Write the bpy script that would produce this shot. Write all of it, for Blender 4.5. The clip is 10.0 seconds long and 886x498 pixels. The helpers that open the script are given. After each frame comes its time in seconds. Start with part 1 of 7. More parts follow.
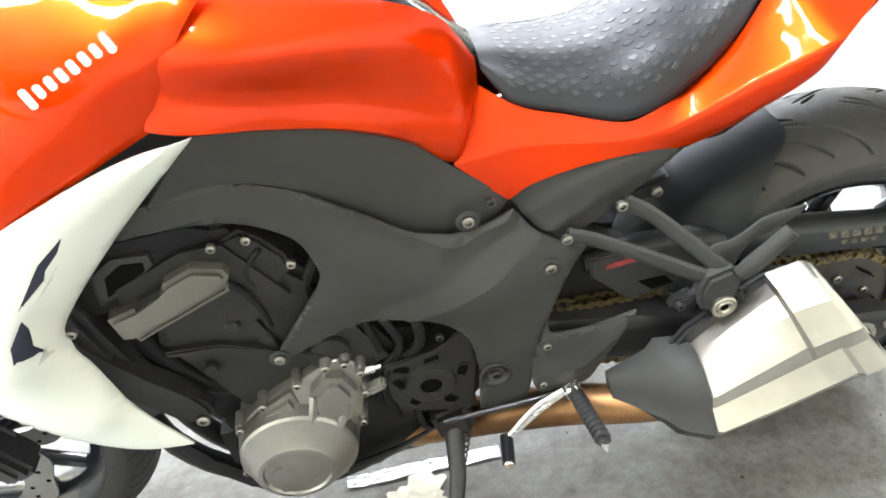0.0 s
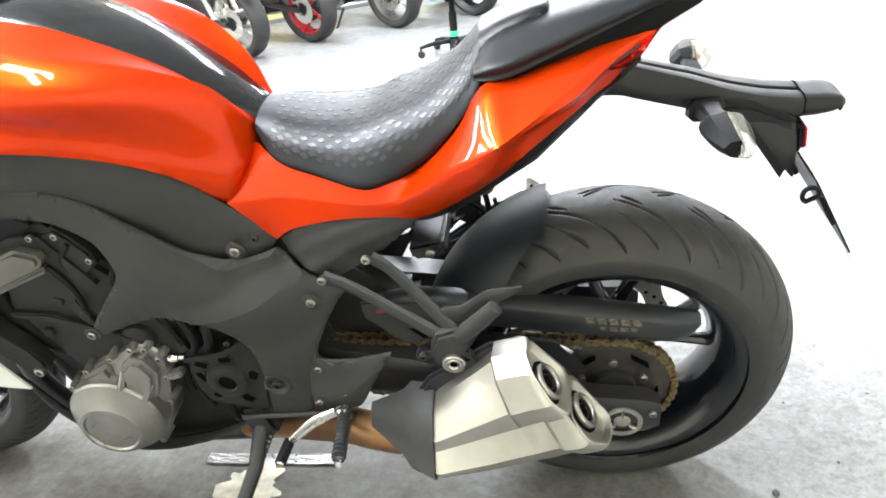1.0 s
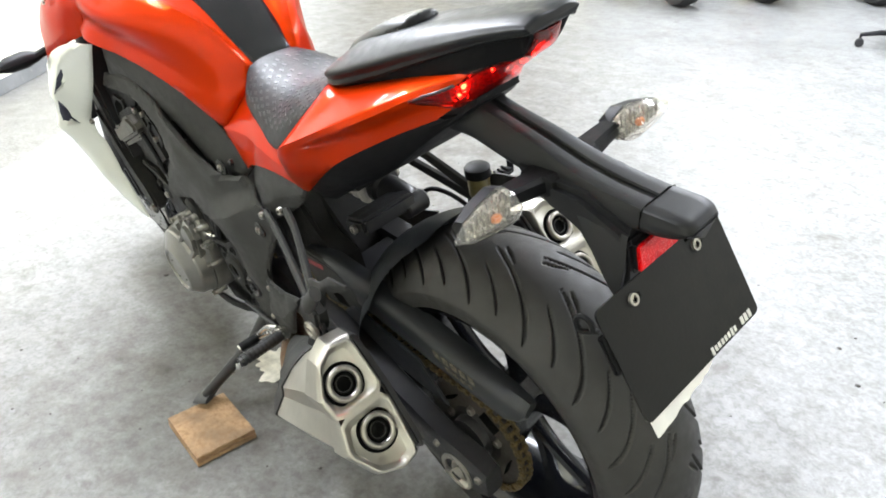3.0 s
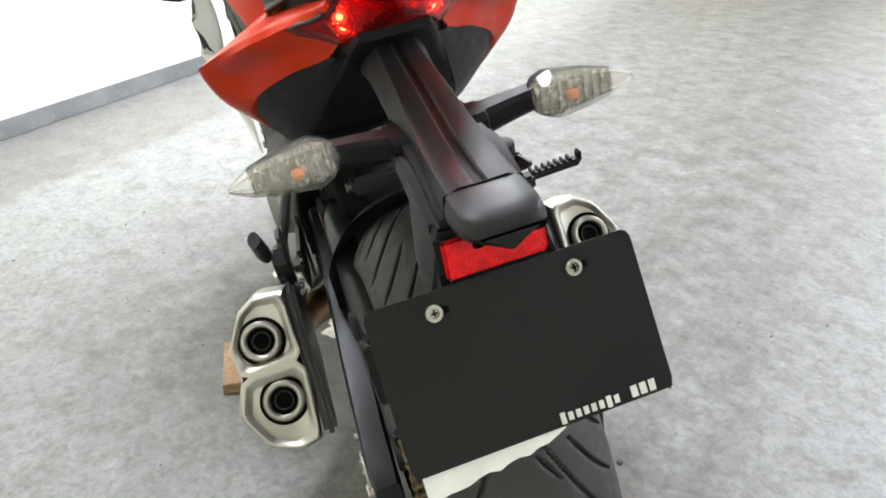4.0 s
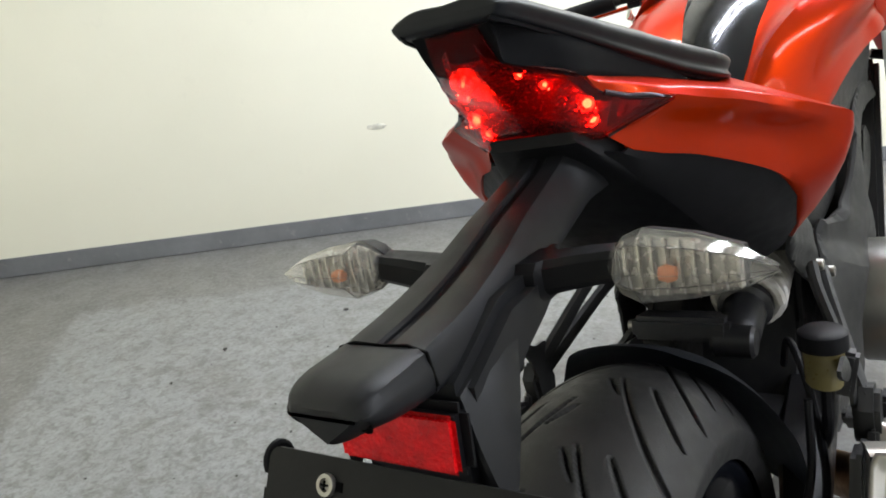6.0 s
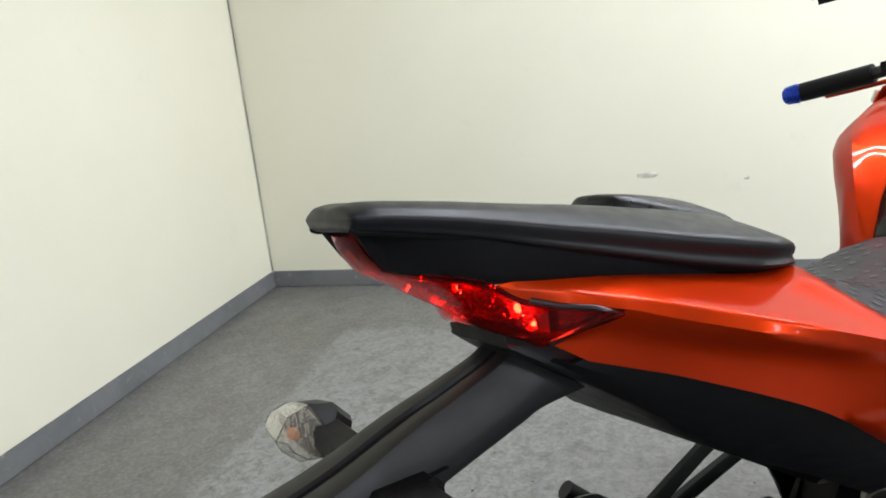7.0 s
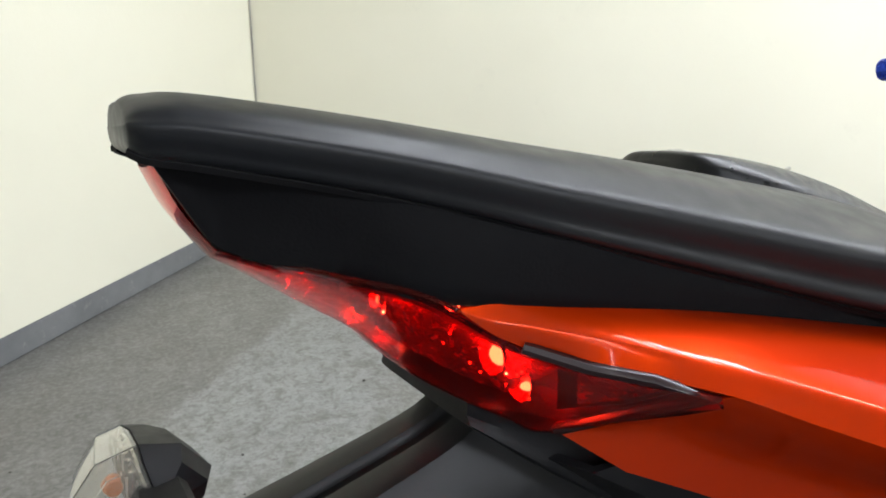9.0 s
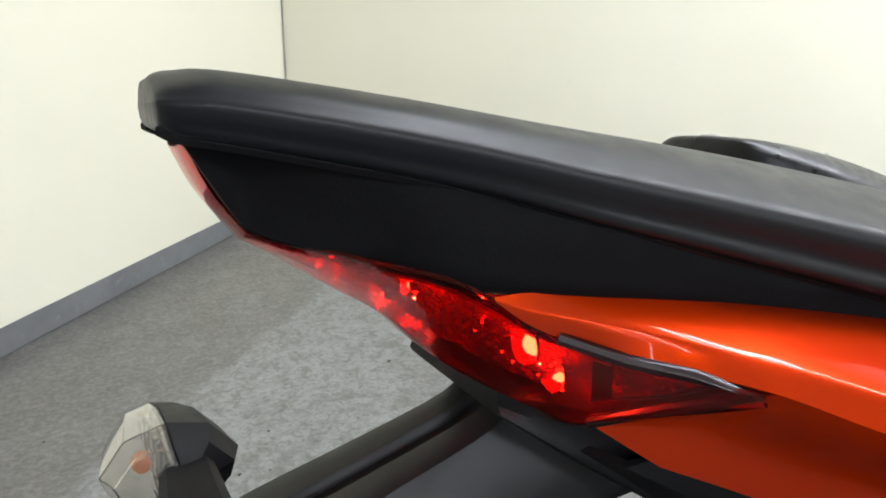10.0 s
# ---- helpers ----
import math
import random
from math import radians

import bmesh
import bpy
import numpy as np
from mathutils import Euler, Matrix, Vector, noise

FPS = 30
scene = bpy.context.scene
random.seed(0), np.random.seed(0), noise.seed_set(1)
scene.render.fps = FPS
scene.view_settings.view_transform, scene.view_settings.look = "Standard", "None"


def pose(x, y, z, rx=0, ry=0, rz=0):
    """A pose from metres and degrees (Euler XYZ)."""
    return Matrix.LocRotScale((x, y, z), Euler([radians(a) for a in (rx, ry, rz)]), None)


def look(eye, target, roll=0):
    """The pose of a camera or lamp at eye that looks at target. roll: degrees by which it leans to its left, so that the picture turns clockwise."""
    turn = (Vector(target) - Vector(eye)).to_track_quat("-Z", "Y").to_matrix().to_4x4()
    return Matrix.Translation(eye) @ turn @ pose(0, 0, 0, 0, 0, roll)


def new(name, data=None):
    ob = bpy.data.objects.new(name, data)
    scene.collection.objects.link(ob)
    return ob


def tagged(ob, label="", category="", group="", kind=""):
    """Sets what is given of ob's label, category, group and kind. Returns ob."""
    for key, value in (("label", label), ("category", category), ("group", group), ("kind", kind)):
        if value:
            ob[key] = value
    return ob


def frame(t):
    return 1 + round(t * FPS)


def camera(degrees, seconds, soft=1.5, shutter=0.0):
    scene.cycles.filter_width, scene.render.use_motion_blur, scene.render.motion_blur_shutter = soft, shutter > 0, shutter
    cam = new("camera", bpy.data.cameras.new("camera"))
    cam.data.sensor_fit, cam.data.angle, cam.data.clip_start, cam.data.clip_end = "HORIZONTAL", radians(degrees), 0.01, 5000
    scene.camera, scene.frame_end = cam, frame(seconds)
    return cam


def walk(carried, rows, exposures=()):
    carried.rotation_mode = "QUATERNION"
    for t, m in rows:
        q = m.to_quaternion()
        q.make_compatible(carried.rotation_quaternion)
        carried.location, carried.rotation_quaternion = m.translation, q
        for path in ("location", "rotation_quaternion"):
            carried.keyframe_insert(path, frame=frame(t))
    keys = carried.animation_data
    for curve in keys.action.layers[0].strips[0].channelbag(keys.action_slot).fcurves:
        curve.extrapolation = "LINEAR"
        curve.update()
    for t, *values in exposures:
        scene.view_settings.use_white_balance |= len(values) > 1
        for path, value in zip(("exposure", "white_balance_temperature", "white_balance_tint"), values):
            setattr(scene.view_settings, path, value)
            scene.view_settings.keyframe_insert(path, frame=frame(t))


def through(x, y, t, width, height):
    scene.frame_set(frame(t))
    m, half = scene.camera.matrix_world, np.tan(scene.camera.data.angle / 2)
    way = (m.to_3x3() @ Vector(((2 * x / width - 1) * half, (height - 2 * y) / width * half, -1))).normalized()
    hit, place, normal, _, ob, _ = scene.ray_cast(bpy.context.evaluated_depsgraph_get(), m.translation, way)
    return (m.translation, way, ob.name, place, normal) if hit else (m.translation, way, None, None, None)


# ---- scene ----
from mathutils.geometry import delaunay_2d_cdt

cam = camera(64.14, 10.0, soft=1.8, shutter=0.0)

# seconds, eye, target, roll
PATH = [
    (0, (0.6630, 1.0435, 1.0325), (0.6137, 0.1730, 0.5427), -9.77),
    (0.5, (0.4093, 1.1705, 1.0798), (0.4755, 0.2863, 0.6174), -8.46),
    (1, (0.1182, 1.1773, 1.0759), (0.2534, 0.2915, 0.6319), -5.60),
    (1.5, (-0.1074, 1.1465, 1.0932), (0.1104, 0.2743, 0.6552), -2.72),
    (2, (-0.3479, 1.1124, 1.1260), (0.0574, 0.3230, 0.6648), -2.27),
    (2.5, (-0.4940, 0.9562, 1.1069), (0.0515, 0.2612, 0.6384), -1.86),
    (3, (-0.6115, 0.7695, 1.1174), (0.0391, 0.1859, 0.6315), -1.55),
    (3.2, (-0.6826, 0.6676, 1.1048), (0.0127, 0.1372, 0.6199), -1.49),
    (4.3, (-0.7340, 0.2218, 0.9794), (0.1452, 0.0925, 0.5207), -1.89),
    (4.5, (-0.7160, 0.1824, 0.9591), (0.1872, 0.1288, 0.5333), -2.44),
    (5, (-0.7068, 0.0514, 0.9388), (0.2103, 0.2335, 0.5839), -3.08),
    (5.2, (-0.7031, 0.0009, 0.9473), (0.1983, 0.2667, 0.6054), -3.15),
    (6.3, (-0.4500, -0.1557, 0.9942), (0.2652, 0.4641, 0.6710), -4.36),
    (6.5, (-0.3958, -0.2014, 1.0130), (0.2599, 0.4870, 0.7028), -4.99),
    (7, (-0.2733, -0.2596, 1.0667), (0.1953, 0.5800, 0.7919), -5.50),
    (7.5, (-0.2010, -0.1582, 1.0135), (0.2296, 0.6984, 0.7291), -3.62),
    (8, (-0.1449, -0.1033, 1.0009), (0.3117, 0.7276, 0.6828), -0.12),
    (8.5, (-0.1352, -0.0763, 1.0079), (0.3246, 0.7507, 0.6844), 1.24),
    (9, (-0.1341, -0.0717, 1.0052), (0.3133, 0.7578, 0.6708), 1.18),
    (9.5, (-0.1314, -0.0640, 1.0046), (0.3059, 0.7653, 0.6567), 1.71),
    (10, (-0.1331, -0.0649, 1.0040), (0.2777, 0.7731, 0.6447), 1.47),
]
EXPOSURES = [(0, 1.7), (0.6, 1.7), (1.0, 1.5), (1.5, 1.12), (2.0, 0.92), (2.5, 1.02), (3.2, 1.0), (4.3, 0.6), (5.2, 0.2), (6.3, -0.05), (6.9, -0.18), (7.5, -0.5), (8.0, -0.02), (8.5, 0.08), (9.2, -0.1), (10, -0.04)]
walk(cam, [(t, look(e, g, r)) for t, e, g, r in PATH], EXPOSURES)

# ---- light: ceiling tubes, a weak grey world outside the closed room ----
world = bpy.data.worlds.new("world")
scene.world = world
world.use_nodes = True
world.node_tree.nodes["Background"].inputs[0].default_value = (0.6, 0.65, 0.7, 1)
world.node_tree.nodes["Background"].inputs[1].default_value = 0.3
LAMP_POWER = 40
CEILING = 3.1
S2 = math.sqrt(0.5)


def room(u, v, z=0.0):
    """Room axes: u runs across from the back wall, v out from the long wall, both from the corner, which is two degrees over square."""
    v += (0.06 - 0.036 * u) * max(0.0, min(1.0, 1 - v / 2))
    return Vector((0.66 + S2 * u - S2 * v, 3.12 - S2 * u - S2 * v, z))


ROOM_TURN = -45
ROOM_U, ROOM_V = 9.2, 12.0
LAMPS = [(2.75, 1.2, 1.45), (4.7, 0.9, 1.0), (7.6, 0.9, 1.0), (4.0, 4.6, 1.15), (6.4, 4.6, 1.35), (2.6, 8.4, 1.0), (4.6, 8.4, 1.35), (7.6, 8.4, 1.4)]
for u, v, k in LAMPS:
    data = bpy.data.lights.new("ceiling_tube", "AREA")
    data.shape, data.size, data.size_y, data.energy, data.color = "RECTANGLE", 2.2, 0.1, LAMP_POWER * k, (0.86, 0.905, 1.0)
    for side in (-0.12, 0.12):
        lamp = new("ceiling_tube", data)
        lamp.matrix_world = pose(*room(u, v + side, CEILING - 0.1), 0, 0, ROOM_TURN)

# ---- materials ----


def mat(name, color, rough=0.5, metal=0.0, vary=0.12, scale=8.0, grain=0.0, grain_scale=300.0, coat=0.0, rough_vary=0.1, dust=0.0, dust_color=(0.35, 0.3, 0.22), spec=0.5):
    m = bpy.data.materials.new(name)
    m.use_nodes = True
    nt = m.node_tree
    b = nt.nodes["Principled BSDF"]
    b.inputs["Metallic"].default_value = metal
    b.inputs["Coat Weight"].default_value = coat
    b.inputs["Coat Roughness"].default_value = 0.04
    b.inputs["Specular IOR Level"].default_value = spec
    tc = nt.nodes.new("ShaderNodeTexCoord")
    n1 = nt.nodes.new("ShaderNodeTexNoise")
    n1.inputs["Scale"].default_value, n1.inputs["Detail"].default_value = scale, 8
    nt.links.new(tc.outputs["Object"], n1.inputs["Vector"])
    ramp = nt.nodes.new("ShaderNodeValToRGB")
    lo = [c * (1 - vary) for c in color]
    hi = [min(1, c * (1 + vary)) for c in color]
    ramp.color_ramp.elements[0].color, ramp.color_ramp.elements[1].color = (*lo, 1), (*hi, 1)
    ramp.color_ramp.elements[0].position, ramp.color_ramp.elements[1].position = 0.3, 0.7
    nt.links.new(n1.outputs["Fac"], ramp.inputs["Fac"])
    col = ramp.outputs["Color"]
    n2 = nt.nodes.new("ShaderNodeTexNoise")
    n2.inputs["Scale"].default_value, n2.inputs["Detail"].default_value = scale * 6, 6
    nt.links.new(tc.outputs["Object"], n2.inputs["Vector"])
    if dust:
        r2 = nt.nodes.new("ShaderNodeMapRange")
        r2.inputs[1].default_value, r2.inputs[2].default_value, r2.inputs[4].default_value = 0.45, 0.75, dust
        nt.links.new(n2.outputs["Fac"], r2.inputs[0])
        mix = nt.nodes.new("ShaderNodeMix")
        mix.data_type = "RGBA"
        mix.inputs[7].default_value = (*dust_color, 1)
        nt.links.new(r2.outputs[0], mix.inputs[0])
        nt.links.new(col, mix.inputs[6])
        col = mix.outputs[2]
    nt.links.new(col, b.inputs["Base Color"])
    rr = nt.nodes.new("ShaderNodeMapRange")
    rr.inputs[3].default_value, rr.inputs[4].default_value = max(0.02, rough - rough_vary), min(1, rough + rough_vary)
    rr.inputs[1].default_value, rr.inputs[2].default_value = 0.3, 0.7
    nt.links.new(n2.outputs["Fac"], rr.inputs[0])
    nt.links.new(rr.outputs[0], b.inputs["Roughness"])
    if grain:
        n3 = nt.nodes.new("ShaderNodeTexNoise")
        n3.inputs["Scale"].default_value, n3.inputs["Detail"].default_value = grain_scale, 4
        nt.links.new(tc.outputs["Object"], n3.inputs["Vector"])
        bump = nt.nodes.new("ShaderNodeBump")
        bump.inputs["Strength"].default_value, bump.inputs["Distance"].default_value = grain, 0.002
        nt.links.new(n3.outputs["Fac"], bump.inputs["Height"])
        nt.links.new(bump.outputs["Normal"], b.inputs["Normal"])
    return m


def glow(name, color, strength):
    m = bpy.data.materials.new(name)
    m.use_nodes = True
    b = m.node_tree.nodes["Principled BSDF"]
    b.inputs["Base Color"].default_value = (*color, 1)
    b.inputs["Emission Color"].default_value = (*color, 1)
    b.inputs["Emission Strength"].default_value = strength
    return m


def clear(name, color, rough=0.05, through=0.9, ripple=0.25):
    m = bpy.data.materials.new(name)
    m.use_nodes = True
    b = m.node_tree.nodes["Principled BSDF"]
    b.inputs["Base Color"].default_value = (*color, 1)
    b.inputs["Roughness"].default_value = rough
    b.inputs["Transmission Weight"].default_value = through
    b.inputs["IOR"].default_value = 1.3
    nt = m.node_tree
    wave = nt.nodes.new("ShaderNodeTexNoise")
    wave.inputs["Scale"].default_value = 120
    tc = nt.nodes.new("ShaderNodeTexCoord")
    nt.links.new(tc.outputs["Object"], wave.inputs["Vector"])
    bump = nt.nodes.new("ShaderNodeBump")
    bump.inputs["Strength"].default_value, bump.inputs["Distance"].default_value = ripple, 0.001
    nt.links.new(wave.outputs["Fac"], bump.inputs["Height"])
    nt.links.new(bump.outputs["Normal"], b.inputs["Normal"])
    return m


ORANGE = mat("candy_orange_paint", (0.50, 0.030, 0.001), 0.36, 0.55, 0.02, 2, 0.0, coat=0.3, rough_vary=0.0, spec=0.06)
ORANGE.node_tree.nodes["Principled BSDF"].inputs["Specular Tint"].default_value = (0.30, 0.04, 0.01, 1)
SILVER = mat("pearl_white_paint", (0.62, 0.64, 0.60), 0.3, 0.25, 0.015, 3, coat=0.6, rough_vary=0.0)
GREY = mat("grey_plastic", (0.0255, 0.0255, 0.0245), 0.58, 0.0, 0.12, 10, 0.15, 900, rough_vary=0.06, spec=0.28)
BLACK = mat("black_plastic", (0.006, 0.006, 0.007), 0.5, 0.0, 0.15, 12, 0.06, 900, rough_vary=0.06, spec=0.16)
SKIRT = mat("slate_black_plastic", (0.024, 0.0275, 0.034), 0.45, 0.0, 0.1, 8, 0.03, 900, rough_vary=0.04)
HUGGER = mat("blue_black_plastic", (0.0095, 0.0098, 0.011), 0.46, 0.0, 0.12, 8, 0.03, 900, rough_vary=0.05, spec=0.27)
MAROON = mat("dark_maroon_lens", (0.012, 0.002, 0.003), 0.34, 0, 0.1, 8, coat=0.08, rough_vary=0.0)
BLACKMETAL = mat("black_painted_metal", (0.016, 0.016, 0.018), 0.4, 0.2, 0.2, 14, 0.15, 500, dust=0.03)
GLOSSBLACK = mat("gloss_black_paint", (0.006, 0.0068, 0.010), 0.2, 0.0, 0.1, 6, coat=0.12, rough_vary=0.04)
STRIP = mat("gloss_charcoal_paint", (0.03, 0.032, 0.038), 0.16, 0.4, 0.1, 6, coat=0.8, rough_vary=0.04)
SEAT = mat("seat_vinyl", (0.0066, 0.0074, 0.0092), 0.42, 0.0, 0.2, 12, 0.14, 40, rough_vary=0.07, spec=0.26)
PADVINYL = mat("smooth_pad_vinyl", (0.0055, 0.006, 0.0072), 0.36, 0.0, 0.25, 30, 0.2, 120, rough_vary=0.1, spec=0.3)
PANBLACK = mat("grained_black_plastic", (0.005, 0.005, 0.0058), 0.62, 0.0, 0.15, 12, 0.1, 900, rough_vary=0.05, spec=0.06)
RIDERSEAT = mat("rider_seat_vinyl", (0.0095, 0.0105, 0.0135), 0.5, 0.0, 0.2, 12, 0.08, 700, rough_vary=0.06, spec=0.34)
SEATDOT = mat("embossed_vinyl", (0.0145, 0.0155, 0.019), 0.4, 0.0, 0.15, 30, 0.03, 900, spec=0.5)
RUBBER = mat("tyre_rubber", (0.021, 0.0205, 0.02), 0.58, 0.0, 0.25, 10, 0.25, 700, spec=0.45, dust=0.06, dust_color=(0.09, 0.08, 0.07))
GROOVESHADE = mat("groove_rubber", (0.006, 0.006, 0.006), 0.8, 0.0, 0.2, 10)
STEEL = mat("brushed_titanium", (0.41, 0.395, 0.355), 0.43, 1.0, 0.14, 11, 0.0, 400, rough_vary=0.03)
BRONZE = mat("dull_bronze_casting", (0.135, 0.128, 0.112), 0.45, 0.7, 0.15, 14, 0.1, 300, rough_vary=0.05)
GUARD = mat("charcoal_guard_plastic", (0.016, 0.0175, 0.02), 0.42, 0.0, 0.12, 10, 0.04, 900, rough_vary=0.05, spec=0.35)
CASTING = mat("bare_casting", (0.24, 0.235, 0.22), 0.33, 0.85, 0.12, 14, 0.06, 300, rough_vary=0.04, dust=0.08, dust_color=(0.12, 0.10, 0.075))
CHROME = mat("bright_steel", (0.75, 0.74, 0.72), 0.22, 1.0, 0.06, 20, rough_vary=0.08)
BOLT = mat("bolt_steel", (0.30, 0.285, 0.26), 0.38, 1.0, 0.15, 40, rough_vary=0.1)
ENGINE = mat("engine_paint", (0.0105, 0.0103, 0.010), 0.55, 0.0, 0.35, 12, 0.25, 350, spec=0.26, dust=0.05, dust_color=(0.2, 0.17, 0.12))
PIPE = mat("heat_tinted_pipe", (0.24, 0.13, 0.06), 0.42, 0.9, 0.4, 9, 0.2, 200, dust=0.3, dust_color=(0.1, 0.06, 0.03))
CHAINMAT = mat("oily_gold_chain", (0.22, 0.165, 0.08), 0.42, 0.85, 0.4, 60, dust=0.7, dust_color=(0.04, 0.03, 0.02))
SPROCKET = mat("dark_sprocket_steel", (0.07, 0.065, 0.06), 0.4, 0.7, 0.3, 30, dust=0.3, dust_color=(0.12, 0.08, 0.04))
HOLE = mat("dark_hollow", (0.003, 0.003, 0.003), 0.9, 0, 0.1, 10, spec=0.04)
SPRING = mat("white_spring_paint", (0.6, 0.58, 0.54), 0.4, 0, 0.12, 20, dust=0.3)
FLUID = mat("yellowed_reservoir_plastic", (0.15, 0.125, 0.05), 0.35, 0, 0.2, 30)
REDLENS = clear("red_lens", (0.95, 0.045, 0.035), 0.03, 0.98, 0.15)
CLEARLENS = clear("clear_lens", (0.94, 0.92, 0.88), 0.04, 0.95, 0.04)
REFLECT = mat("red_reflector", (0.62, 0.004, 0.007), 0.25, 0.1, 0.35, 60, 0.6, 350, coat=0.15, spec=0.25)
LEDGLINT = glow("lit_red_led", (1.0, 0.04, 0.015), 40)
LEDCORE = glow("lit_led_core", (1.0, 0.5, 0.22), 400)
REDHOUSE = mat("red_lamp_reflector", (0.42, 0.008, 0.008), 0.22, 0.7, 0.5, 60, 1.0, 170)
BULB = glow("amber_bulb", (0.6, 0.2, 0.07), 0.1)
BLUE = mat("blue_anodised", (0.02, 0.06, 0.5), 0.25, 0.8, 0.1, 20)
PLATE = mat("black_board", (0.006, 0.006, 0.006), 0.45, 0, 0.3, 7, 0.1, 200, dust=0.06, dust_color=(0.04, 0.04, 0.04), spec=0.22)
MILKY = mat("milky_reflector", (0.58, 0.56, 0.52), 0.24, 0.7, 0.1, 20)
PRINT = mat("worn_white_print", (0.6, 0.6, 0.58), 0.5, 0, 0.15, 30)
WOOD = mat("raw_plywood", (0.25, 0.155, 0.08), 0.7, 0, 0.45, 14, 0.5, 160, dust=0.6, dust_color=(0.16, 0.08, 0.03))



def surface(name, fn):
    m = bpy.data.materials.new(name)
    m.use_nodes = True
    nt = m.node_tree
    b = nt.nodes["Principled BSDF"]
    tc = nt.nodes.new("ShaderNodeTexCoord")

    def noise_at(scale, detail=8.0, rough=0.6, dist=0.0):
        n = nt.nodes.new("ShaderNodeTexNoise")
        n.inputs["Scale"].default_value, n.inputs["Detail"].default_value = scale, detail
        n.inputs["Roughness"].default_value, n.inputs["Distortion"].default_value = rough, dist
        nt.links.new(tc.outputs["Object"], n.inputs["Vector"])
        return n.outputs["Fac"]

    def ranged(fac, a, b_, lo=0.0, hi=1.0):
        r = nt.nodes.new("ShaderNodeMapRange")
        for k, v in zip((1, 2, 3, 4), (a, b_, lo, hi)):
            r.inputs[k].default_value = v
        nt.links.new(fac, r.inputs[0])
        return r.outputs[0]

    def blend(fac, a, c):
        x = nt.nodes.new("ShaderNodeMix")
        x.data_type = "RGBA"
        nt.links.new(fac, x.inputs[0])
        for k, v in ((6, a), (7, c)):
            if isinstance(v, tuple):
                x.inputs[k].default_value = (*v, 1)
            else:
                nt.links.new(v, x.inputs[k])
        return x.outputs[2]

    def bumped(fac, strength, distance):
        k = nt.nodes.new("ShaderNodeBump")
        k.inputs["Strength"].default_value, k.inputs["Distance"].default_value = strength, distance
        nt.links.new(fac, k.inputs["Height"])
        nt.links.new(k.outputs["Normal"], b.inputs["Normal"])

    fn(nt, b, noise_at, ranged, blend, bumped)
    return m


def plaster(nt, b, noise_at, ranged, blend, bumped):
    c = blend(ranged(noise_at(0.7, 6), 0.3, 0.7), (0.73, 0.71, 0.58), (0.79, 0.77, 0.64))
    c = blend(ranged(noise_at(6, 8, 0.7), 0.62, 0.8, 0, 0.2), c, (0.5, 0.48, 0.4))
    nt.links.new(c, b.inputs["Base Color"])
    b.inputs["Roughness"].default_value = 0.55
    bumped(noise_at(60, 6), 0.12, 0.003)


def vinyl(nt, b, noise_at, ranged, blend, bumped):
    c = blend(ranged(noise_at(5, 8), 0.35, 0.7), (0.13, 0.135, 0.14), (0.2, 0.205, 0.21))
    c = blend(ranged(noise_at(30, 6), 0.6, 0.72, 0, 0.5), c, (0.32, 0.31, 0.29))
    nt.links.new(c, b.inputs["Base Color"])
    b.inputs["Roughness"].default_value = 0.45


CREAM = surface("cream_wall_paint", plaster)
BASE = surface("grey_vinyl_skirting", vinyl)
WHITE = mat("white_ceiling_paint", (0.75, 0.75, 0.72), 0.7, 0, 0.05, 2)
YELLOWBOARD = mat("yellowed_board", (0.62, 0.5, 0.2), 0.6, 0, 0.15, 4)
PALEBOARD = mat("pale_board", (0.66, 0.66, 0.6), 0.6, 0, 0.1, 4)

# ---- mesh helpers ----


def B():
    return bmesh.new()


def finish(bm, sharp=38):
    bmesh.ops.recalc_face_normals(bm, faces=bm.faces)
    for f in bm.faces:
        f.smooth = True
    lim = radians(sharp)
    for e in bm.edges:
        e.smooth = len(e.link_faces) == 2 and e.calc_face_angle(0) < lim


def part(name, bm, material, parent=None, label="", sharp=38):
    finish(bm, sharp)
    me = bpy.data.meshes.new(name)
    bm.to_mesh(me)
    bm.free()
    me.materials.append(material)
    ob = new(name, me)
    if parent is not None:
        ob.parent = parent
    if label:
        tagged(ob, label)
    return ob


def V(*a):
    return Vector(a)


def catmull(pts, n=6, closed=False):
    """Points along a smooth curve; a fourth value of 1 marks a corner."""
    k = len(pts)
    out = []
    last = k if closed else k - 1
    P = [Vector(p[:3]) for p in pts]
    C = [len(p) > 3 and p[3] for p in pts]
    for i in range(last):
        p1, p2 = P[i], P[(i + 1) % k]
        p0 = P[i - 1] if (closed or i > 0) and not C[i] else p1 * 2 - p2
        p3 = P[(i + 2) % k] if (closed or i + 2 < k) and not C[(i + 1) % k] else p2 * 2 - p1
        for j in range(n):
            t = j / n
            out.append(0.5 * (2 * p1 + (p2 - p0) * t + (2 * p0 - 5 * p1 + 4 * p2 - p3) * t * t + (3 * p1 - p0 - 3 * p2 + p3) * t**3))
    if not closed:
        out.append(P[-1])
    return out


def loft(bm, rings, closed=True, cap=True):
    vs = [[bm.verts.new(p) for p in r] for r in rings]
    n = len(rings[0])
    for a, c in zip(vs, vs[1:]):
        for i in range(n if closed else n - 1):
            j = (i + 1) % n
            bm.faces.new((a[i], a[j], c[j], c[i]))
    if cap and closed:
        bm.faces.new(list(reversed(vs[0])))
        bm.faces.new(vs[-1])
    return vs


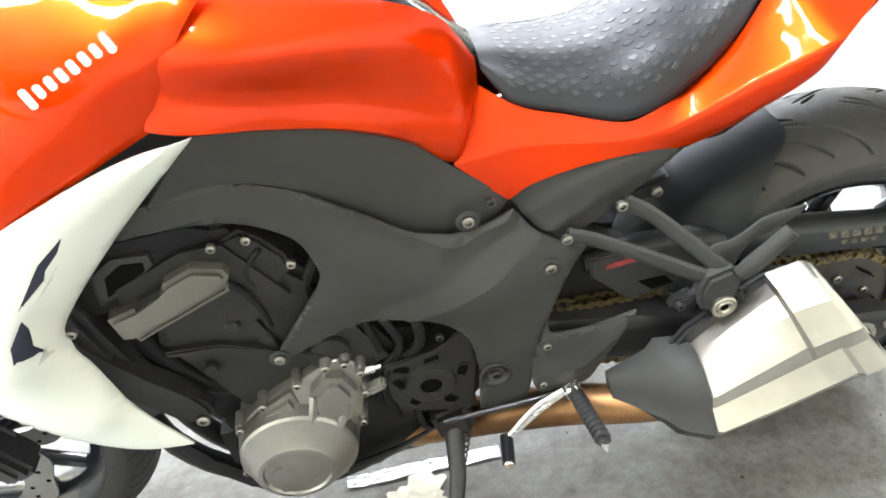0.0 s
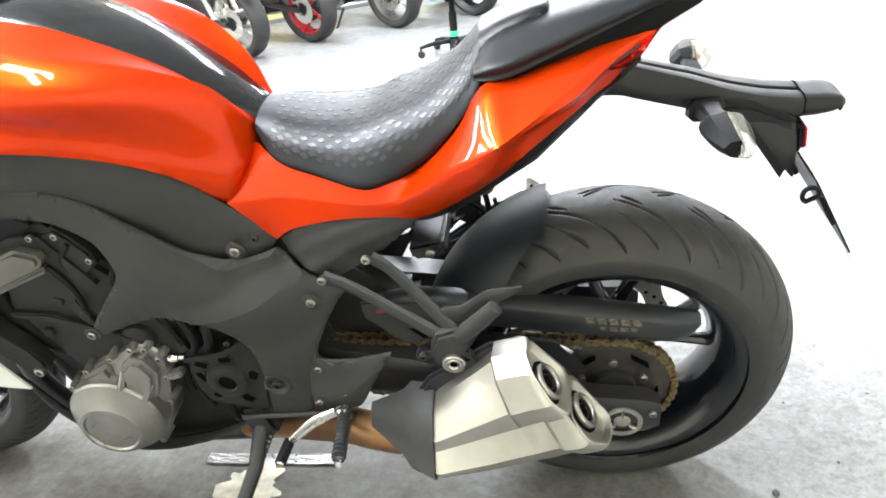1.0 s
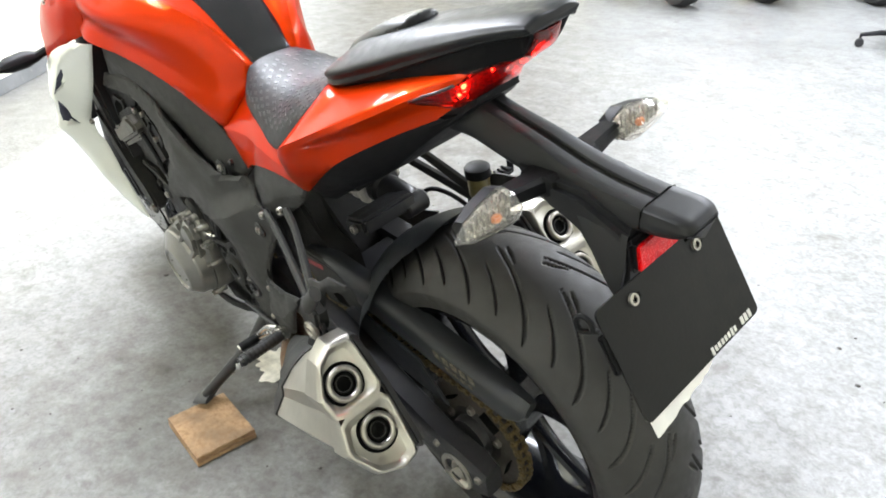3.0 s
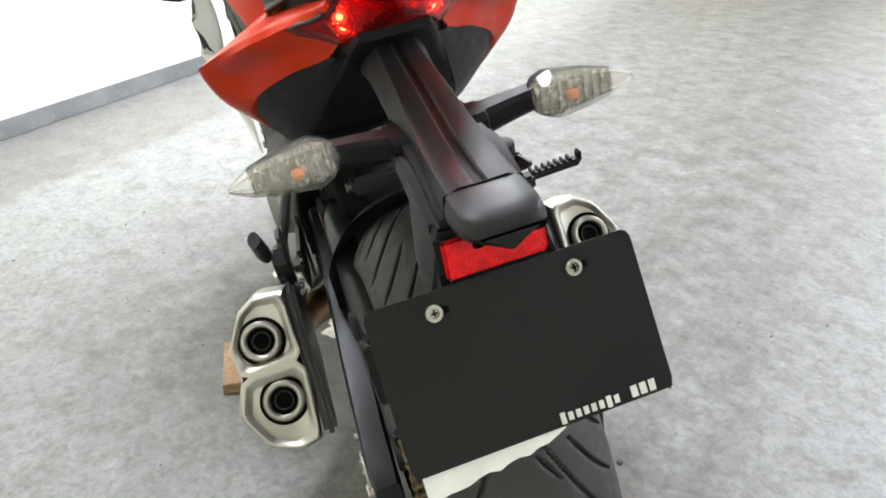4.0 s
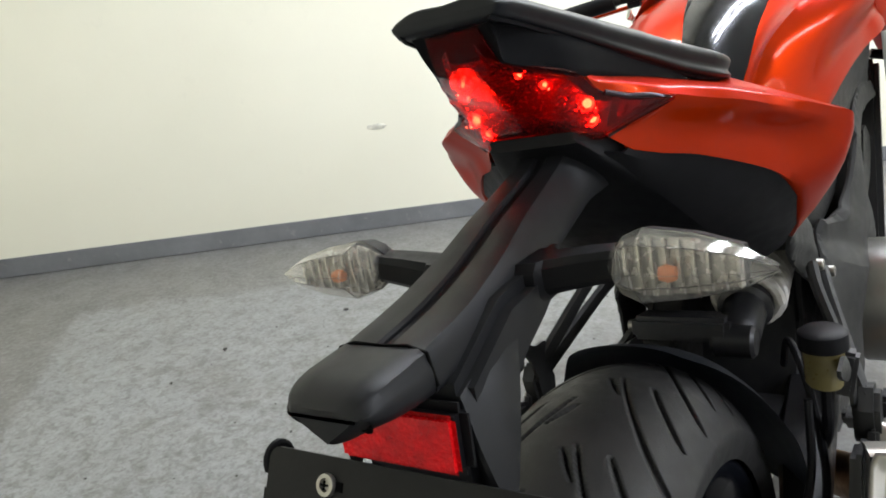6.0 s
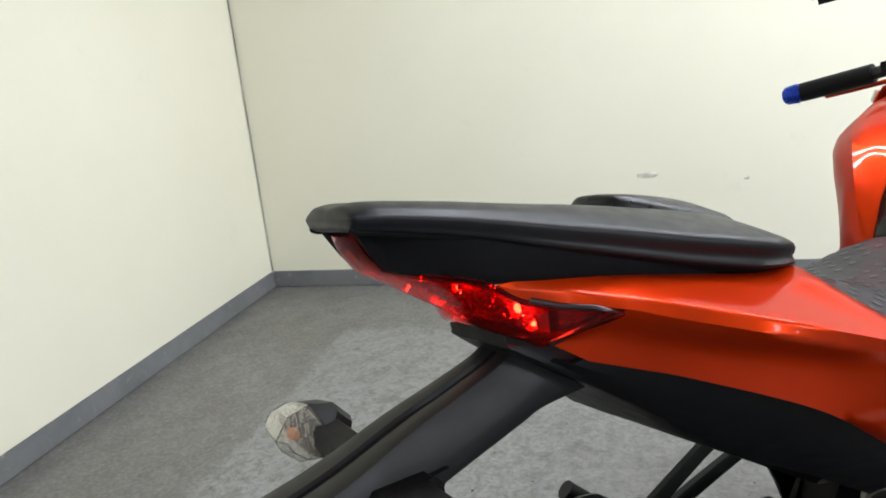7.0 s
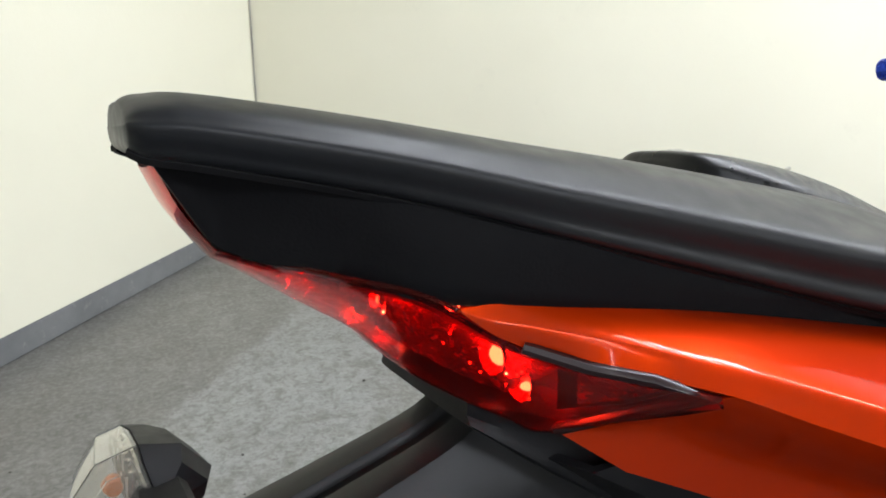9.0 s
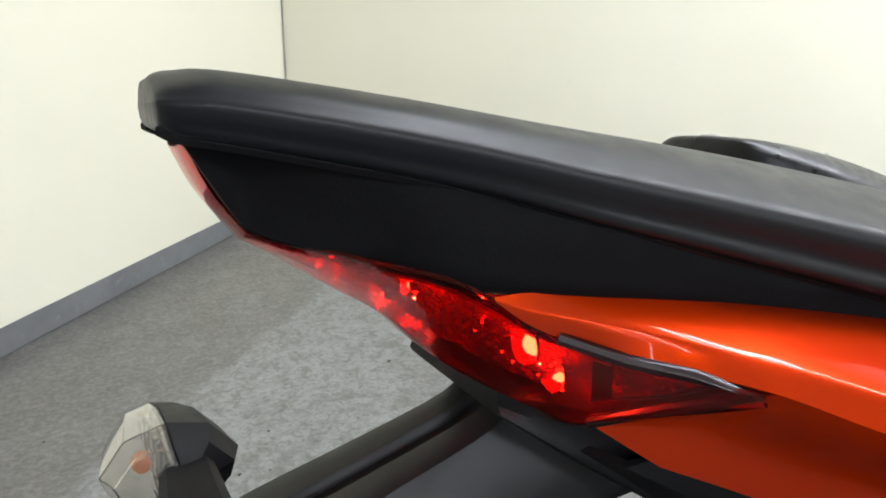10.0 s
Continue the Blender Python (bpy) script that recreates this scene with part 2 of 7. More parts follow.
def frame_of(d):
    d = d.normalized()
    s = d.cross(V(0, 0, 1)) if abs(d.z) < 0.95 else d.cross(V(1, 0, 0))
    s.normalize()
    return s, s.cross(d).normalized()


def tube(bm, pts, r, n=10, smooth=0, flat=1.0):
    pts = catmull(pts, smooth) if smooth else [Vector(p) for p in pts]
    k = len(pts)
    rs = r if isinstance(r, (list, tuple)) else [r] * 2
    rings = []
    s0 = None
    for i, p in enumerate(pts):
        d = pts[min(i + 1, k - 1)] - pts[max(i - 1, 0)]
        s, u = frame_of(d)
        if s0 is not None:
            s = (s0 - d.normalized() * s0.dot(d.normalized())).normalized()
            u = s.cross(d.normalized())
        s0 = s
        f = i / (k - 1) * (len(rs) - 1)
        a = int(min(f, len(rs) - 2))
        rad = rs[a] + (rs[a + 1] - rs[a]) * (f - a)
        rings.append([p + s * rad * math.cos(2 * math.pi * q / n) + u * rad * flat * math.sin(2 * math.pi * q / n) for q in range(n)])
    loft(bm, rings)
    return bm


def lathe(bm, profile, centre, axis, n=32, arc=None):
    """profile: (radius, along) pairs round the axis."""
    c, ax = Vector(centre), Vector(axis).normalized()
    s, u = frame_of(ax)
    rings = []
    for q in range(n):
        a = 2 * math.pi * q / n
        d = s * math.cos(a) + u * math.sin(a)
        rings.append([bm.verts.new(c + d * r + ax * h) for r, h in profile])
    for q in range(n):
        a, b = rings[q], rings[(q + 1) % n]
        for i in range(len(profile) - 1):
            bm.faces.new((a[i], a[i + 1], b[i + 1], b[i]))
    bmesh.ops.remove_doubles(bm, verts=bm.verts, dist=1e-5)
    return bm


def disc(bm, centre, axis, r, h, n=24, edge=0.15):
    e = min(r, h) * edge
    return lathe(bm, [(0, -h / 2), (r - e, -h / 2), (r, -h / 2 + e), (r, h / 2 - e), (r - e, h / 2), (0, h / 2)], centre, axis, n)


def block(bm, centre, size, turn=(0, 0, 0), bevel=0.003, seg=2):
    r = bmesh.ops.create_cube(bm, size=1, matrix=pose(*centre, *turn) @ Matrix.Diagonal((*size, 1)))
    vs = set(r["verts"])
    if bevel:
        bmesh.ops.bevel(bm, geom=[e for e in bm.edges if e.verts[0] in vs and e.verts[1] in vs], offset=bevel, segments=seg, affect="EDGES")
    return bm


def prism(bm, outline, y0, y1, bevel=0.003, smooth=0):
    """An outline in x and z, from y0 to y1."""
    pts = outline
    if smooth:
        pts = [(p.x, p.z) for p in catmull([(p[0], 0, p[1], *p[2:]) for p in outline], smooth, True)]
    a = [bm.verts.new((p[0], y0, p[1])) for p in pts]
    c = [bm.verts.new((p[0], y1, p[1])) for p in pts]
    n = len(pts)
    bm.faces.new(a)
    bm.faces.new(list(reversed(c)))
    for i in range(n):
        bm.faces.new((a[i], c[i], c[(i + 1) % n], a[(i + 1) % n]))
    if bevel:
        edges = {e for v in a for e in v.link_edges if e.other_vert(v) in set(a)} | {e for v in c for e in v.link_edges if e.other_vert(v) in set(c)}
        bmesh.ops.bevel(bm, geom=list(edges), offset=bevel, segments=2, affect="EDGES")
    return bm


def spline_fit(ctrl):
    """A smooth y over x and z through the control points."""
    p = np.array([(c[0], c[2]) for c in ctrl])
    y = np.array([c[1] for c in ctrl])
    n = len(p)

    def phi(d2):
        return 0.5 * d2 * np.log(d2 + 1e-12)

    d2 = ((p[:, None] - p[None]) ** 2).sum(-1)
    A = np.zeros((n + 3, n + 3))
    A[:n, :n] = phi(d2) + np.eye(n) * 2e-4
    A[:n, n], A[:n, n + 1 :] = 1, p
    A[n, :n], A[n + 1 :, :n] = 1, p.T
    w = np.linalg.solve(A, np.r_[y, 0, 0, 0])

    def at(x, z):
        q = np.array([x, z])
        return float(phi(((p - q) ** 2).sum(-1)) @ w[:n] + w[n] + q @ w[n + 1 :])

    return at


def fold_at(folds, x, z):
    """Height added by creases: a rise beside each line over one width, falling back over another."""
    total = 0.0
    for line, rise, fall, h in folds:
        best = None
        for (x1, z1), (x2, z2) in zip(line, line[1:]):
            dx, dz = x2 - x1, z2 - z1
            ln = math.hypot(dx, dz)
            t = max(0.0, min(1.0, ((x - x1) * dx + (z - z1) * dz) / ln**2))
            d = math.hypot(x - x1 - t * dx, z - z1 - t * dz)
            side = dx * (z - z1) - dz * (x - x1)
            if best is None or d < best[0]:
                best = (d, side)
        d, side = best
        total += h * max(0.0, 1 - d / (rise if side > 0 else fall))
    return total


SKIN = {}


def panel(outline, inner=(), step=0.012, thick=0.004, roll=0.003, smooth=5, folds=()):
    """A moulded sheet: an outline in space (x, y, z, corner), bulged through inner points, with a rolled-in edge."""
    pts = catmull(outline, smooth, True)
    flat_at = spline_fit([(p.x, p.y, p.z) for p in pts[::2]] + [tuple(i[:3]) for i in inner])
    loop = [(p.x, p.z) for p in pts]
    n = len(loop)
    xs, zs = [q[0] for q in loop], [q[1] for q in loop]

    def inside(x, z):
        hit = False
        for i in range(n):
            (x1, z1), (x2, z2) = loop[i], loop[i - 1]
            if (z1 > z) != (z2 > z) and x < (x2 - x1) * (z - z1) / (z2 - z1) + x1:
                hit = not hit
        return hit

    def gap(x, z):
        return min((x - a) ** 2 + (z - b) ** 2 for a, b in loop)

    creases = []
    for line, rise, _, _ in folds:
        for (x1, z1), (x2, z2) in zip(line, line[1:]):
            k = max(1, int(math.hypot(x2 - x1, z2 - z1) / (step * 0.6)))
            creases += [(x1 + (x2 - x1) * i / k, z1 + (z2 - z1) * i / k) for i in range(k + 1)]
            nx, nz = (z1 - z2) / math.hypot(x2 - x1, z2 - z1), (x2 - x1) / math.hypot(x2 - x1, z2 - z1)
            if rise < 0.02:
                creases += [(x1 + (x2 - x1) * i / k + nx * rise, z1 + (z2 - z1) * i / k + nz * rise) for i in range(k + 1)]
    creases = [c for c in creases if inside(*c) and gap(*c) > (step * 0.3) ** 2]
    pts2 = [Vector(q) for q in loop] + [Vector(c) for c in creases]
    x = min(xs) + step / 2
    while x < max(xs):
        z = min(zs) + step / 2
        while z < max(zs):
            near = any(math.hypot(x - a, z - b) < step * 0.5 for a, b in creases)
            if inside(x, z) and gap(x, z) > (step * 0.55) ** 2 and not near:
                pts2.append(Vector((x, z)))
            z += step
        x += step
    vs, _, fs, ov, _, _ = delaunay_2d_cdt(pts2, [(i, (i + 1) % n) for i in range(n)], [], 1, 1e-6)
    edge = [False] * len(vs)
    for i, src in enumerate(ov):
        edge[i] = any(s < n for s in src)
    bm = B()
    sgn = 1 if np.mean([p.y for p in pts]) > 0 else -1
    def at(x, z):
        return flat_at(x, z) + sgn * (fold_at(folds, x, z) if folds else 0)

    SKIN["at"] = at
    front = [bm.verts.new((v.x, at(v.x, v.y) - (sgn * roll if edge[i] else 0), v.y)) for i, v in enumerate(vs)]
    back = [bm.verts.new((v.x, at(v.x, v.y) - sgn * (thick + roll), v.y)) for v in vs]
    for f in fs:
        bm.faces.new([front[i] for i in f])
        bm.faces.new([back[i] for i in reversed(f)])
    for e in [e for e in bm.edges if len(e.link_faces) == 1 and e.verts[0] in set(front)]:
        i, j = front.index(e.verts[0]), front.index(e.verts[1])
        try:
            bm.faces.new((front[i], front[j], back[j], back[i]))
        except ValueError:
            pass
    return bm


def mirrored(ob, parent=None):
    """The same part on the other side of the machine."""
    me = ob.data.copy()
    me.transform(Matrix.Diagonal((1, -1, 1, 1)))
    me.flip_normals()
    o = new(ob.name.split(".")[0], me)
    o.parent = parent if parent is not None else ob.parent
    for key in ("label",):
        if key in ob:
            o[key] = ob[key]
    return o


def bolt(parent, at, r=0.0075, axis=(0, 1, 0), material=None, label=""):
    bm = B()
    a = Vector(axis).normalized()
    r *= 0.82
    lathe(bm, [(0, -0.004), (r, -0.004), (r, 0.003), (r * 0.8, 0.0042), (r * 0.52, 0.0042), (r * 0.47, -0.0005), (0, -0.0005)], at, a, 16)
    return part("bolt", bm, material or BOLT, parent, label)


def thing(name, label, category, m=None, group="", kind=""):
    ob = new(name)
    tagged(ob, label, category, group, kind)
    if m is not None:
        ob.matrix_world = m
    return ob


# ---- the room ----


def rbox(bm, u0, u1, v0, v1, z0, z1, bevel=0.0):
    a = [bm.verts.new(room(u, v, z)) for z in (z0, z1) for u, v in ((u0, v0), (u1, v0), (u1, v1), (u0, v1))]
    for f in ((0, 1, 2, 3), (7, 6, 5, 4), (0, 4, 5, 1), (1, 5, 6, 2), (2, 6, 7, 3), (3, 7, 4, 0)):
        bm.faces.new([a[i] for i in f])
    if bevel:
        bmesh.ops.bevel(bm, geom=[e for e in bm.edges if e.verts[0] in set(a) and e.verts[1] in set(a)], offset=bevel, segments=2, affect="EDGES")
    return bm


def floor_paint(nt, b, noise_at, ranged, blend, bumped):
    """Old bare concrete; further than 0.6 m from both walls a paler speckled coating."""
    old = blend(ranged(noise_at(1.3, 6), 0.35, 0.65), (0.105, 0.102, 0.095), (0.152, 0.148, 0.139))
    old = blend(ranged(noise_at(7, 10, 0.75), 0.42, 0.68, 0, 0.7), old, (0.075, 0.071, 0.063))
    pale = blend(ranged(noise_at(1.0, 6), 0.35, 0.65), (0.21, 0.216, 0.219), (0.27, 0.277, 0.28))
    pale = blend(ranged(noise_at(4, 9, 0.8), 0.42, 0.68, 0, 0.65), pale, (0.125, 0.123, 0.115))
    geo = nt.nodes.new("ShaderNodeNewGeometry")
    sep = nt.nodes.new("ShaderNodeSeparateXYZ")
    nt.links.new(geo.outputs["Position"], sep.inputs[0])

    def lin(a, c, d):
        m1 = nt.nodes.new("ShaderNodeMath")
        m1.operation = "MULTIPLY_ADD"
        m1.inputs[1].default_value, m1.inputs[2].default_value = a, d
        nt.links.new(sep.outputs[0], m1.inputs[0])
        m2 = nt.nodes.new("ShaderNodeMath")
        m2.operation = "MULTIPLY_ADD"
        m2.inputs[1].default_value = c
        nt.links.new(sep.outputs[1], m2.inputs[0])
        nt.links.new(m1.outputs[0], m2.inputs[2])
        wob = nt.nodes.new("ShaderNodeMath")
        wob.operation = "MULTIPLY_ADD"
        wob.inputs[1].default_value = 0.12
        nt.links.new(noise_at(6, 6), wob.inputs[0])
        nt.links.new(m2.outputs[0], wob.inputs[2])
        return wob.outputs[0]

    mu = ranged(lin(S2, -S2, -S2 * (0.66 - 3.12)), 0.645, 0.68)
    mv = ranged(lin(-S2, -S2, S2 * (0.66 + 3.12)), 0.61, 0.66)
    mask = nt.nodes.new("ShaderNodeMath")
    mask.operation = "MULTIPLY"
    nt.links.new(mu, mask.inputs[0])
    nt.links.new(mv, mask.inputs[1])
    c = blend(mask.outputs[0], old, pale)
    c = blend(ranged(noise_at(13, 6, 0.65, 0.8), 0.42, 0.66, 0, 0.2), c, (0.30, 0.30, 0.29))
    c = blend(ranged(noise_at(22, 7, 0.7, 0.6), 0.47, 0.63, 0, 0.72), c, (0.095, 0.09, 0.08))
    c = blend(ranged(noise_at(40, 9, 0.8), 0.40, 0.75, 0, 0.32), c, (0.30, 0.302, 0.297))
    c = blend(ranged(noise_at(55, 9, 0.8, 0.5), 0.44, 0.70, 0, 0.65), c, (0.08, 0.078, 0.07))
    c = blend(ranged(noise_at(2.3, 9, 0.8, 0.6), 0.53, 0.70, 0, 0.6), c, (0.095, 0.087, 0.072))
    c = blend(ranged(noise_at(9, 5, 0.6, 0.4), 0.61, 0.68, 0, 0.55), c, (0.085, 0.08, 0.07))
    c = blend(ranged(noise_at(75, 3, 0.55), 0.47, 0.6, 0, 0.2), c, (0.31, 0.312, 0.31))
    c = blend(ranged(noise_at(62, 4, 0.6, 0.3), 0.52, 0.64, 0, 0.36), c, (0.075, 0.072, 0.065))
    # a darker, browner and rougher lane, 1.0 to 3.7 m out from the long wall
    across = lin(-S2, -S2, S2 * (0.66 + 3.12))
    lane = ranged(across, 1.0, 1.7)
    for other in (ranged(across, 3.7, 2.9), ranged(lin(S2, -S2, -S2 * (0.66 - 3.12)), 1.3, 2.0)):
        k = nt.nodes.new("ShaderNodeMath")
        k.operation = "MULTIPLY"
        nt.links.new(lane, k.inputs[0])
        nt.links.new(other, k.inputs[1])
        lane = k.outputs[0]
    part_of = nt.nodes.new("ShaderNodeMath")
    part_of.operation = "MULTIPLY"
    nt.links.new(lane, part_of.inputs[0])
    nt.links.new(ranged(noise_at(9, 9, 0.75), 0.36, 0.64, 0.5, 0.98), part_of.inputs[1])
    lane_brown = blend(ranged(noise_at(28, 8, 0.75), 0.42, 0.6), (0.078, 0.072, 0.061), (0.045, 0.04, 0.033))
    c = blend(part_of.outputs[0], c, lane_brown)
    nt.links.new(c, b.inputs["Base Color"])
    dull = nt.nodes.new("ShaderNodeMath")
    dull.operation = "MULTIPLY_ADD"
    dull.inputs[1].default_value = 0.25
    nt.links.new(lane, dull.inputs[0])
    nt.links.new(ranged(noise_at(8, 8), 0.3, 0.7, 0.28, 0.48), dull.inputs[2])
    nt.links.new(dull.outputs[0], b.inputs["Roughness"])
    b.inputs["Specular IOR Level"].default_value = 0.5
    bumped(noise_at(45, 5, 0.6), 0.15, 0.003)


FLOOR = surface("worn_concrete", floor_paint)
bm = rbox(B(), -0.3, ROOM_U + 0.3, -0.3, ROOM_V + 0.3, -0.2, 0.0)
tagged(part("floor", bm, FLOOR), "worn grey concrete floor with a pale speckled coating", "floor", kind="structure")
for nm, q in (("wall_long", (-0.2, ROOM_U + 0.2, -0.2, 0)), ("wall_back", (-0.2, 0, 0, ROOM_V)), ("wall_far", (ROOM_U, ROOM_U + 0.2, 0, ROOM_V)), ("wall_side", (-0.2, ROOM_U + 0.2, ROOM_V, ROOM_V + 0.2))):
    tagged(part(nm, rbox(B(), *q, 0.001, CEILING), CREAM), "cream painted plaster wall with faint scuffs", "wall", kind="structure")
tagged(part("ceiling", rbox(B(), -0.2, ROOM_U + 0.2, -0.2, ROOM_V + 0.2, CEILING + 0.001, CEILING + 0.2), WHITE), "plain white painted ceiling", "ceiling", kind="structure")


def skirting(u0, u1, v0, v1):
    ob = part("baseboard", rbox(B(), u0, u1, v0, v1, 0.001, 0.082, 0.003), BASE)
    tagged(ob, "grey vinyl skirting along the wall foot", "baseboard", kind="structure")


skirting(0.008, ROOM_U - 0.008, 0.001, 0.008)
skirting(0.001, 0.008, 0.008, ROOM_V - 0.01)
skirting(ROOM_U - 0.008, ROOM_U - 0.001, 0.001, ROOM_V - 0.01)
# seam in the corner and a dent with a scuffed rim on the long wall
bm = B()
tube(bm, [room(0.005, 0.005, 0.085), room(0.006, 0.007, 1.4), room(0.005, 0.005, 3.05)], 0.0032, 6)
tagged(part("trim", bm, mat("stained_caulk", (0.33, 0.32, 0.28), 0.8, 0, 0.6, 5)), "grey stained caulk seam in the wall corner", "trim", kind="structure")
SCUFF = mat("scuffed_plaster", (0.56, 0.545, 0.465), 0.8, 0, 0.4, 60)


def scuff(u, z, w, h):
    bm = B()
    n = 22
    out = [room(u + w * math.cos(2 * math.pi * i / n) * (1 + 0.15 * math.sin(5.0 * i)), 0.0008, z + h * math.sin(2 * math.pi * i / n)) for i in range(n)]
    inn = [room(u + 0.6 * w * math.cos(2 * math.pi * i / n), 0.003, z + 0.2 * h + 0.5 * h * math.sin(2 * math.pi * i / n)) for i in range(n)]
    loft(bm, [out, inn], True, True)
    tagged(part("wall_scuff", bm, SCUFF), "small scuffed dent in the painted wall", "scuff", kind="structure")


scuff(1.785, 0.468, 0.046, 0.013)
scuff(2.175, 0.436, 0.012, 0.007)
TUBE_GLOW = glow("tube_glow", (1.0, 0.96, 0.88), 6)
for u, v, _ in LAMPS:
    fix = thing("ceiling_light", "white batten ceiling light with two lit tubes", "light", pose(*room(u, v, CEILING), 0, 0, ROOM_TURN), "ceiling lights")
    part("housing", block(B(), (0, 0, -0.03), (2.3, 0.34, 0.055), bevel=0.01), WHITE, fix)
    for side in (-0.12, 0.12):
        part("lamp_tube", tube(B(), [(-1.1, side, -0.075), (1.1, side, -0.075)], 0.014, 10), TUBE_GLOW, fix)

# ---- along the far wall ----
for i in range(7):
    u = 8.55
    b = thing("board", "yellowed board leaning by the wall" if i % 2 else "pale board leaning by the wall", "board", pose(*room(u, 0.9 + i * 0.95, 0), 0, 0, ROOM_TURN), "boards by the far wall")
    part("sheet", block(B(), (0, 0, 0.45), (0.05, 0.88, 0.88), bevel=0.006), YELLOWBOARD if i % 2 else PALEBOARD, b)
    part("foot_rail", block(B(), (-0.01, 0, 0.02), (0.09, 0.9, 0.04), bevel=0.006), BASE, b)


def stool():
    s = thing("stool", "office stool with blue seat, black column and five-legged caster base", "stool", pose(0.71, -4.3, 0, 0, 0, 20))
    part("column", lathe(B(), [(0, 0.06), (0.04, 0.06), (0.04, 0.12), (0.03, 0.13), (0.03, 0.3), (0.022, 0.31), (0.022, 0.42), (0, 0.42)], (0, 0, 0), (0, 0, 1), 20), BLACK, s)
    part("collar", lathe(B(), [(0.031, 0.13), (0.034, 0.135), (0.034, 0.165), (0.031, 0.17)], (0, 0, 0), (0, 0, 1), 20), mat("green_collar", (0.05, 0.6, 0.25), 0.4), s, "bright green ring")
    part("seat", prism(B(), [(-0.2, 0.42), (0.2, 0.42), (0.21, 0.45), (0.19, 0.47), (-0.19, 0.47), (-0.21, 0.45)], -0.19, 0.19, 0.012), mat("blue_vinyl", (0.12, 0.35, 0.55), 0.45), s, "light blue seat pad")
    for i in range(5):
        a = 2 * math.pi * i / 5
        d = V(math.cos(a), math.sin(a), 0)
        leg = part("leg", tube(B(), [d * 0.02 + V(0, 0, 0.1), d * 0.16 + V(0, 0, 0.095), d * 0.27 + V(0, 0, 0.075)], [0.028, 0.024, 0.016], 8, flat=0.7), BLACK, s)
        c = d * 0.265
        bm = B()
        for k in (-0.011, 0.011):
            disc(bm, c + V(-d.y, d.x, 0) * k + V(0, 0, 0.027), (-d.y, d.x, 0), 0.026, 0.016, 16, 0.3)
        tube(bm, [c + V(0, 0, 0.03), c + V(0, 0, 0.075)], 0.008, 8)
        part("caster", bm, BLACKMETAL, leg)


stool()


def parked_bike(at, turn, lean, paint, rim, spoked, name_label):
    m = pose(*at, 0, 0, turn) @ pose(0, 0, 0, lean, 0, 0)
    s = thing("motorcycle", name_label, "motorcycle", m, "parked motorcycles")
    for x, r, w in ((0, 0.31, 0.085), (1.4, 0.305, 0.06)):
        wh = part("tyre", lathe(B(), [(r - 0.085, -w * 0.7), (r - 0.06, -w), (r - 0.03, -w), (r - 0.006, -w * 0.6), (r, 0), (r - 0.006, w * 0.6), (r - 0.03, w), (r - 0.06, w), (r - 0.085, w * 0.7), (r - 0.085, -w * 0.7)], (x, 0, r), (0, 1, 0), 40), RUBBER, s)
        part("rim", lathe(B(), [(r - 0.084, -w * 0.7), (r - 0.1, -w * 0.5), (r - 0.11, 0), (r - 0.1, w * 0.5), (r - 0.084, w * 0.7), (r - 0.084, -w * 0.7)], (x, 0, r), (0, 1, 0), 40), rim, wh)
        part("hub", lathe(B(), [(0, -0.06), (0.05, -0.06), (0.04, -0.02), (0.04, 0.02), (0.05, 0.06), (0, 0.06)], (x, 0, r), (0, 1, 0), 20), ENGINE, wh)
        for i in range(20 if spoked else 5):
            a = 2 * math.pi * i / (20 if spoked else 5)
            d = V(math.cos(a), 0, math.sin(a))
            side = 0.03 * (-1) ** i if spoked else 0
            part("spoke", tube(B(), [V(x, side, r) + d * 0.035, V(x, 0, r) + d * (r - 0.1)], 0.003 if spoked else 0.018, 6), CHROME if spoked else rim, wh)
        part("brake_disc", lathe(B(), [(0.06, 0.066), (0.13, 0.066), (0.13, 0.071), (0.06, 0.071), (0.06, 0.066)], (x, 0, r), (0, 1, 0), 28), CHROME, wh)
    part("swingarm", tube(tube(B(), [(0, 0.11, 0.31), (0.5, 0.1, 0.36)], 0.025, 8), [(0, -0.11, 0.31), (0.5, -0.1, 0.36)], 0.025, 8), BLACKMETAL, s)
    eng = part("engine", prism(B(), [(0.42, 0.28), (0.75, 0.2), (0.95, 0.3), (0.92, 0.5), (1.0, 0.68), (0.75, 0.72), (0.55, 0.55)], -0.14, 0.14, 0.02), ENGINE, s)
    for y in (-0.17, 0.17):
        part("engine_cover", disc(B(), (0.62, y, 0.33), (0, 1, 0), 0.1, 0.06, 24, 0.3), CHROME if spoked else CASTING, eng)
    for i in range(6):
        part("cooling_fin", block(B(), (0.88, 0, 0.5 + i * 0.03), (0.2, 0.32, 0.008), (0, 25, 0), 0.002), CASTING if spoked else ENGINE, eng)
    part("fuel_tank", prism(B(), [(0.62, 0.78), (0.9, 0.8), (1.08, 0.86), (1.05, 1.0), (0.85, 1.02), (0.65, 0.9)], -0.14, 0.14, 0.045, 3), paint, s)
    part("seat", prism(B(), [(0.64, 0.78), (0.62, 0.87), (0.3, 0.82), (-0.15, 0.9), (-0.2, 0.86), (0.1, 0.76)], -0.12, 0.12, 0.03, 3), SEAT, s)
    part("tail", prism(B(), [(0.3, 0.74), (-0.22, 0.84), (-0.24, 0.78), (0.1, 0.66)], -0.1, 0.1, 0.02), paint, s)
    part("rear_fender", tube(B(), [(-0.15, 0, 0.76), (-0.3, 0, 0.68), (-0.4, 0, 0.55)], [0.09, 0.08, 0.07], 8, flat=0.25), BLACK, s)
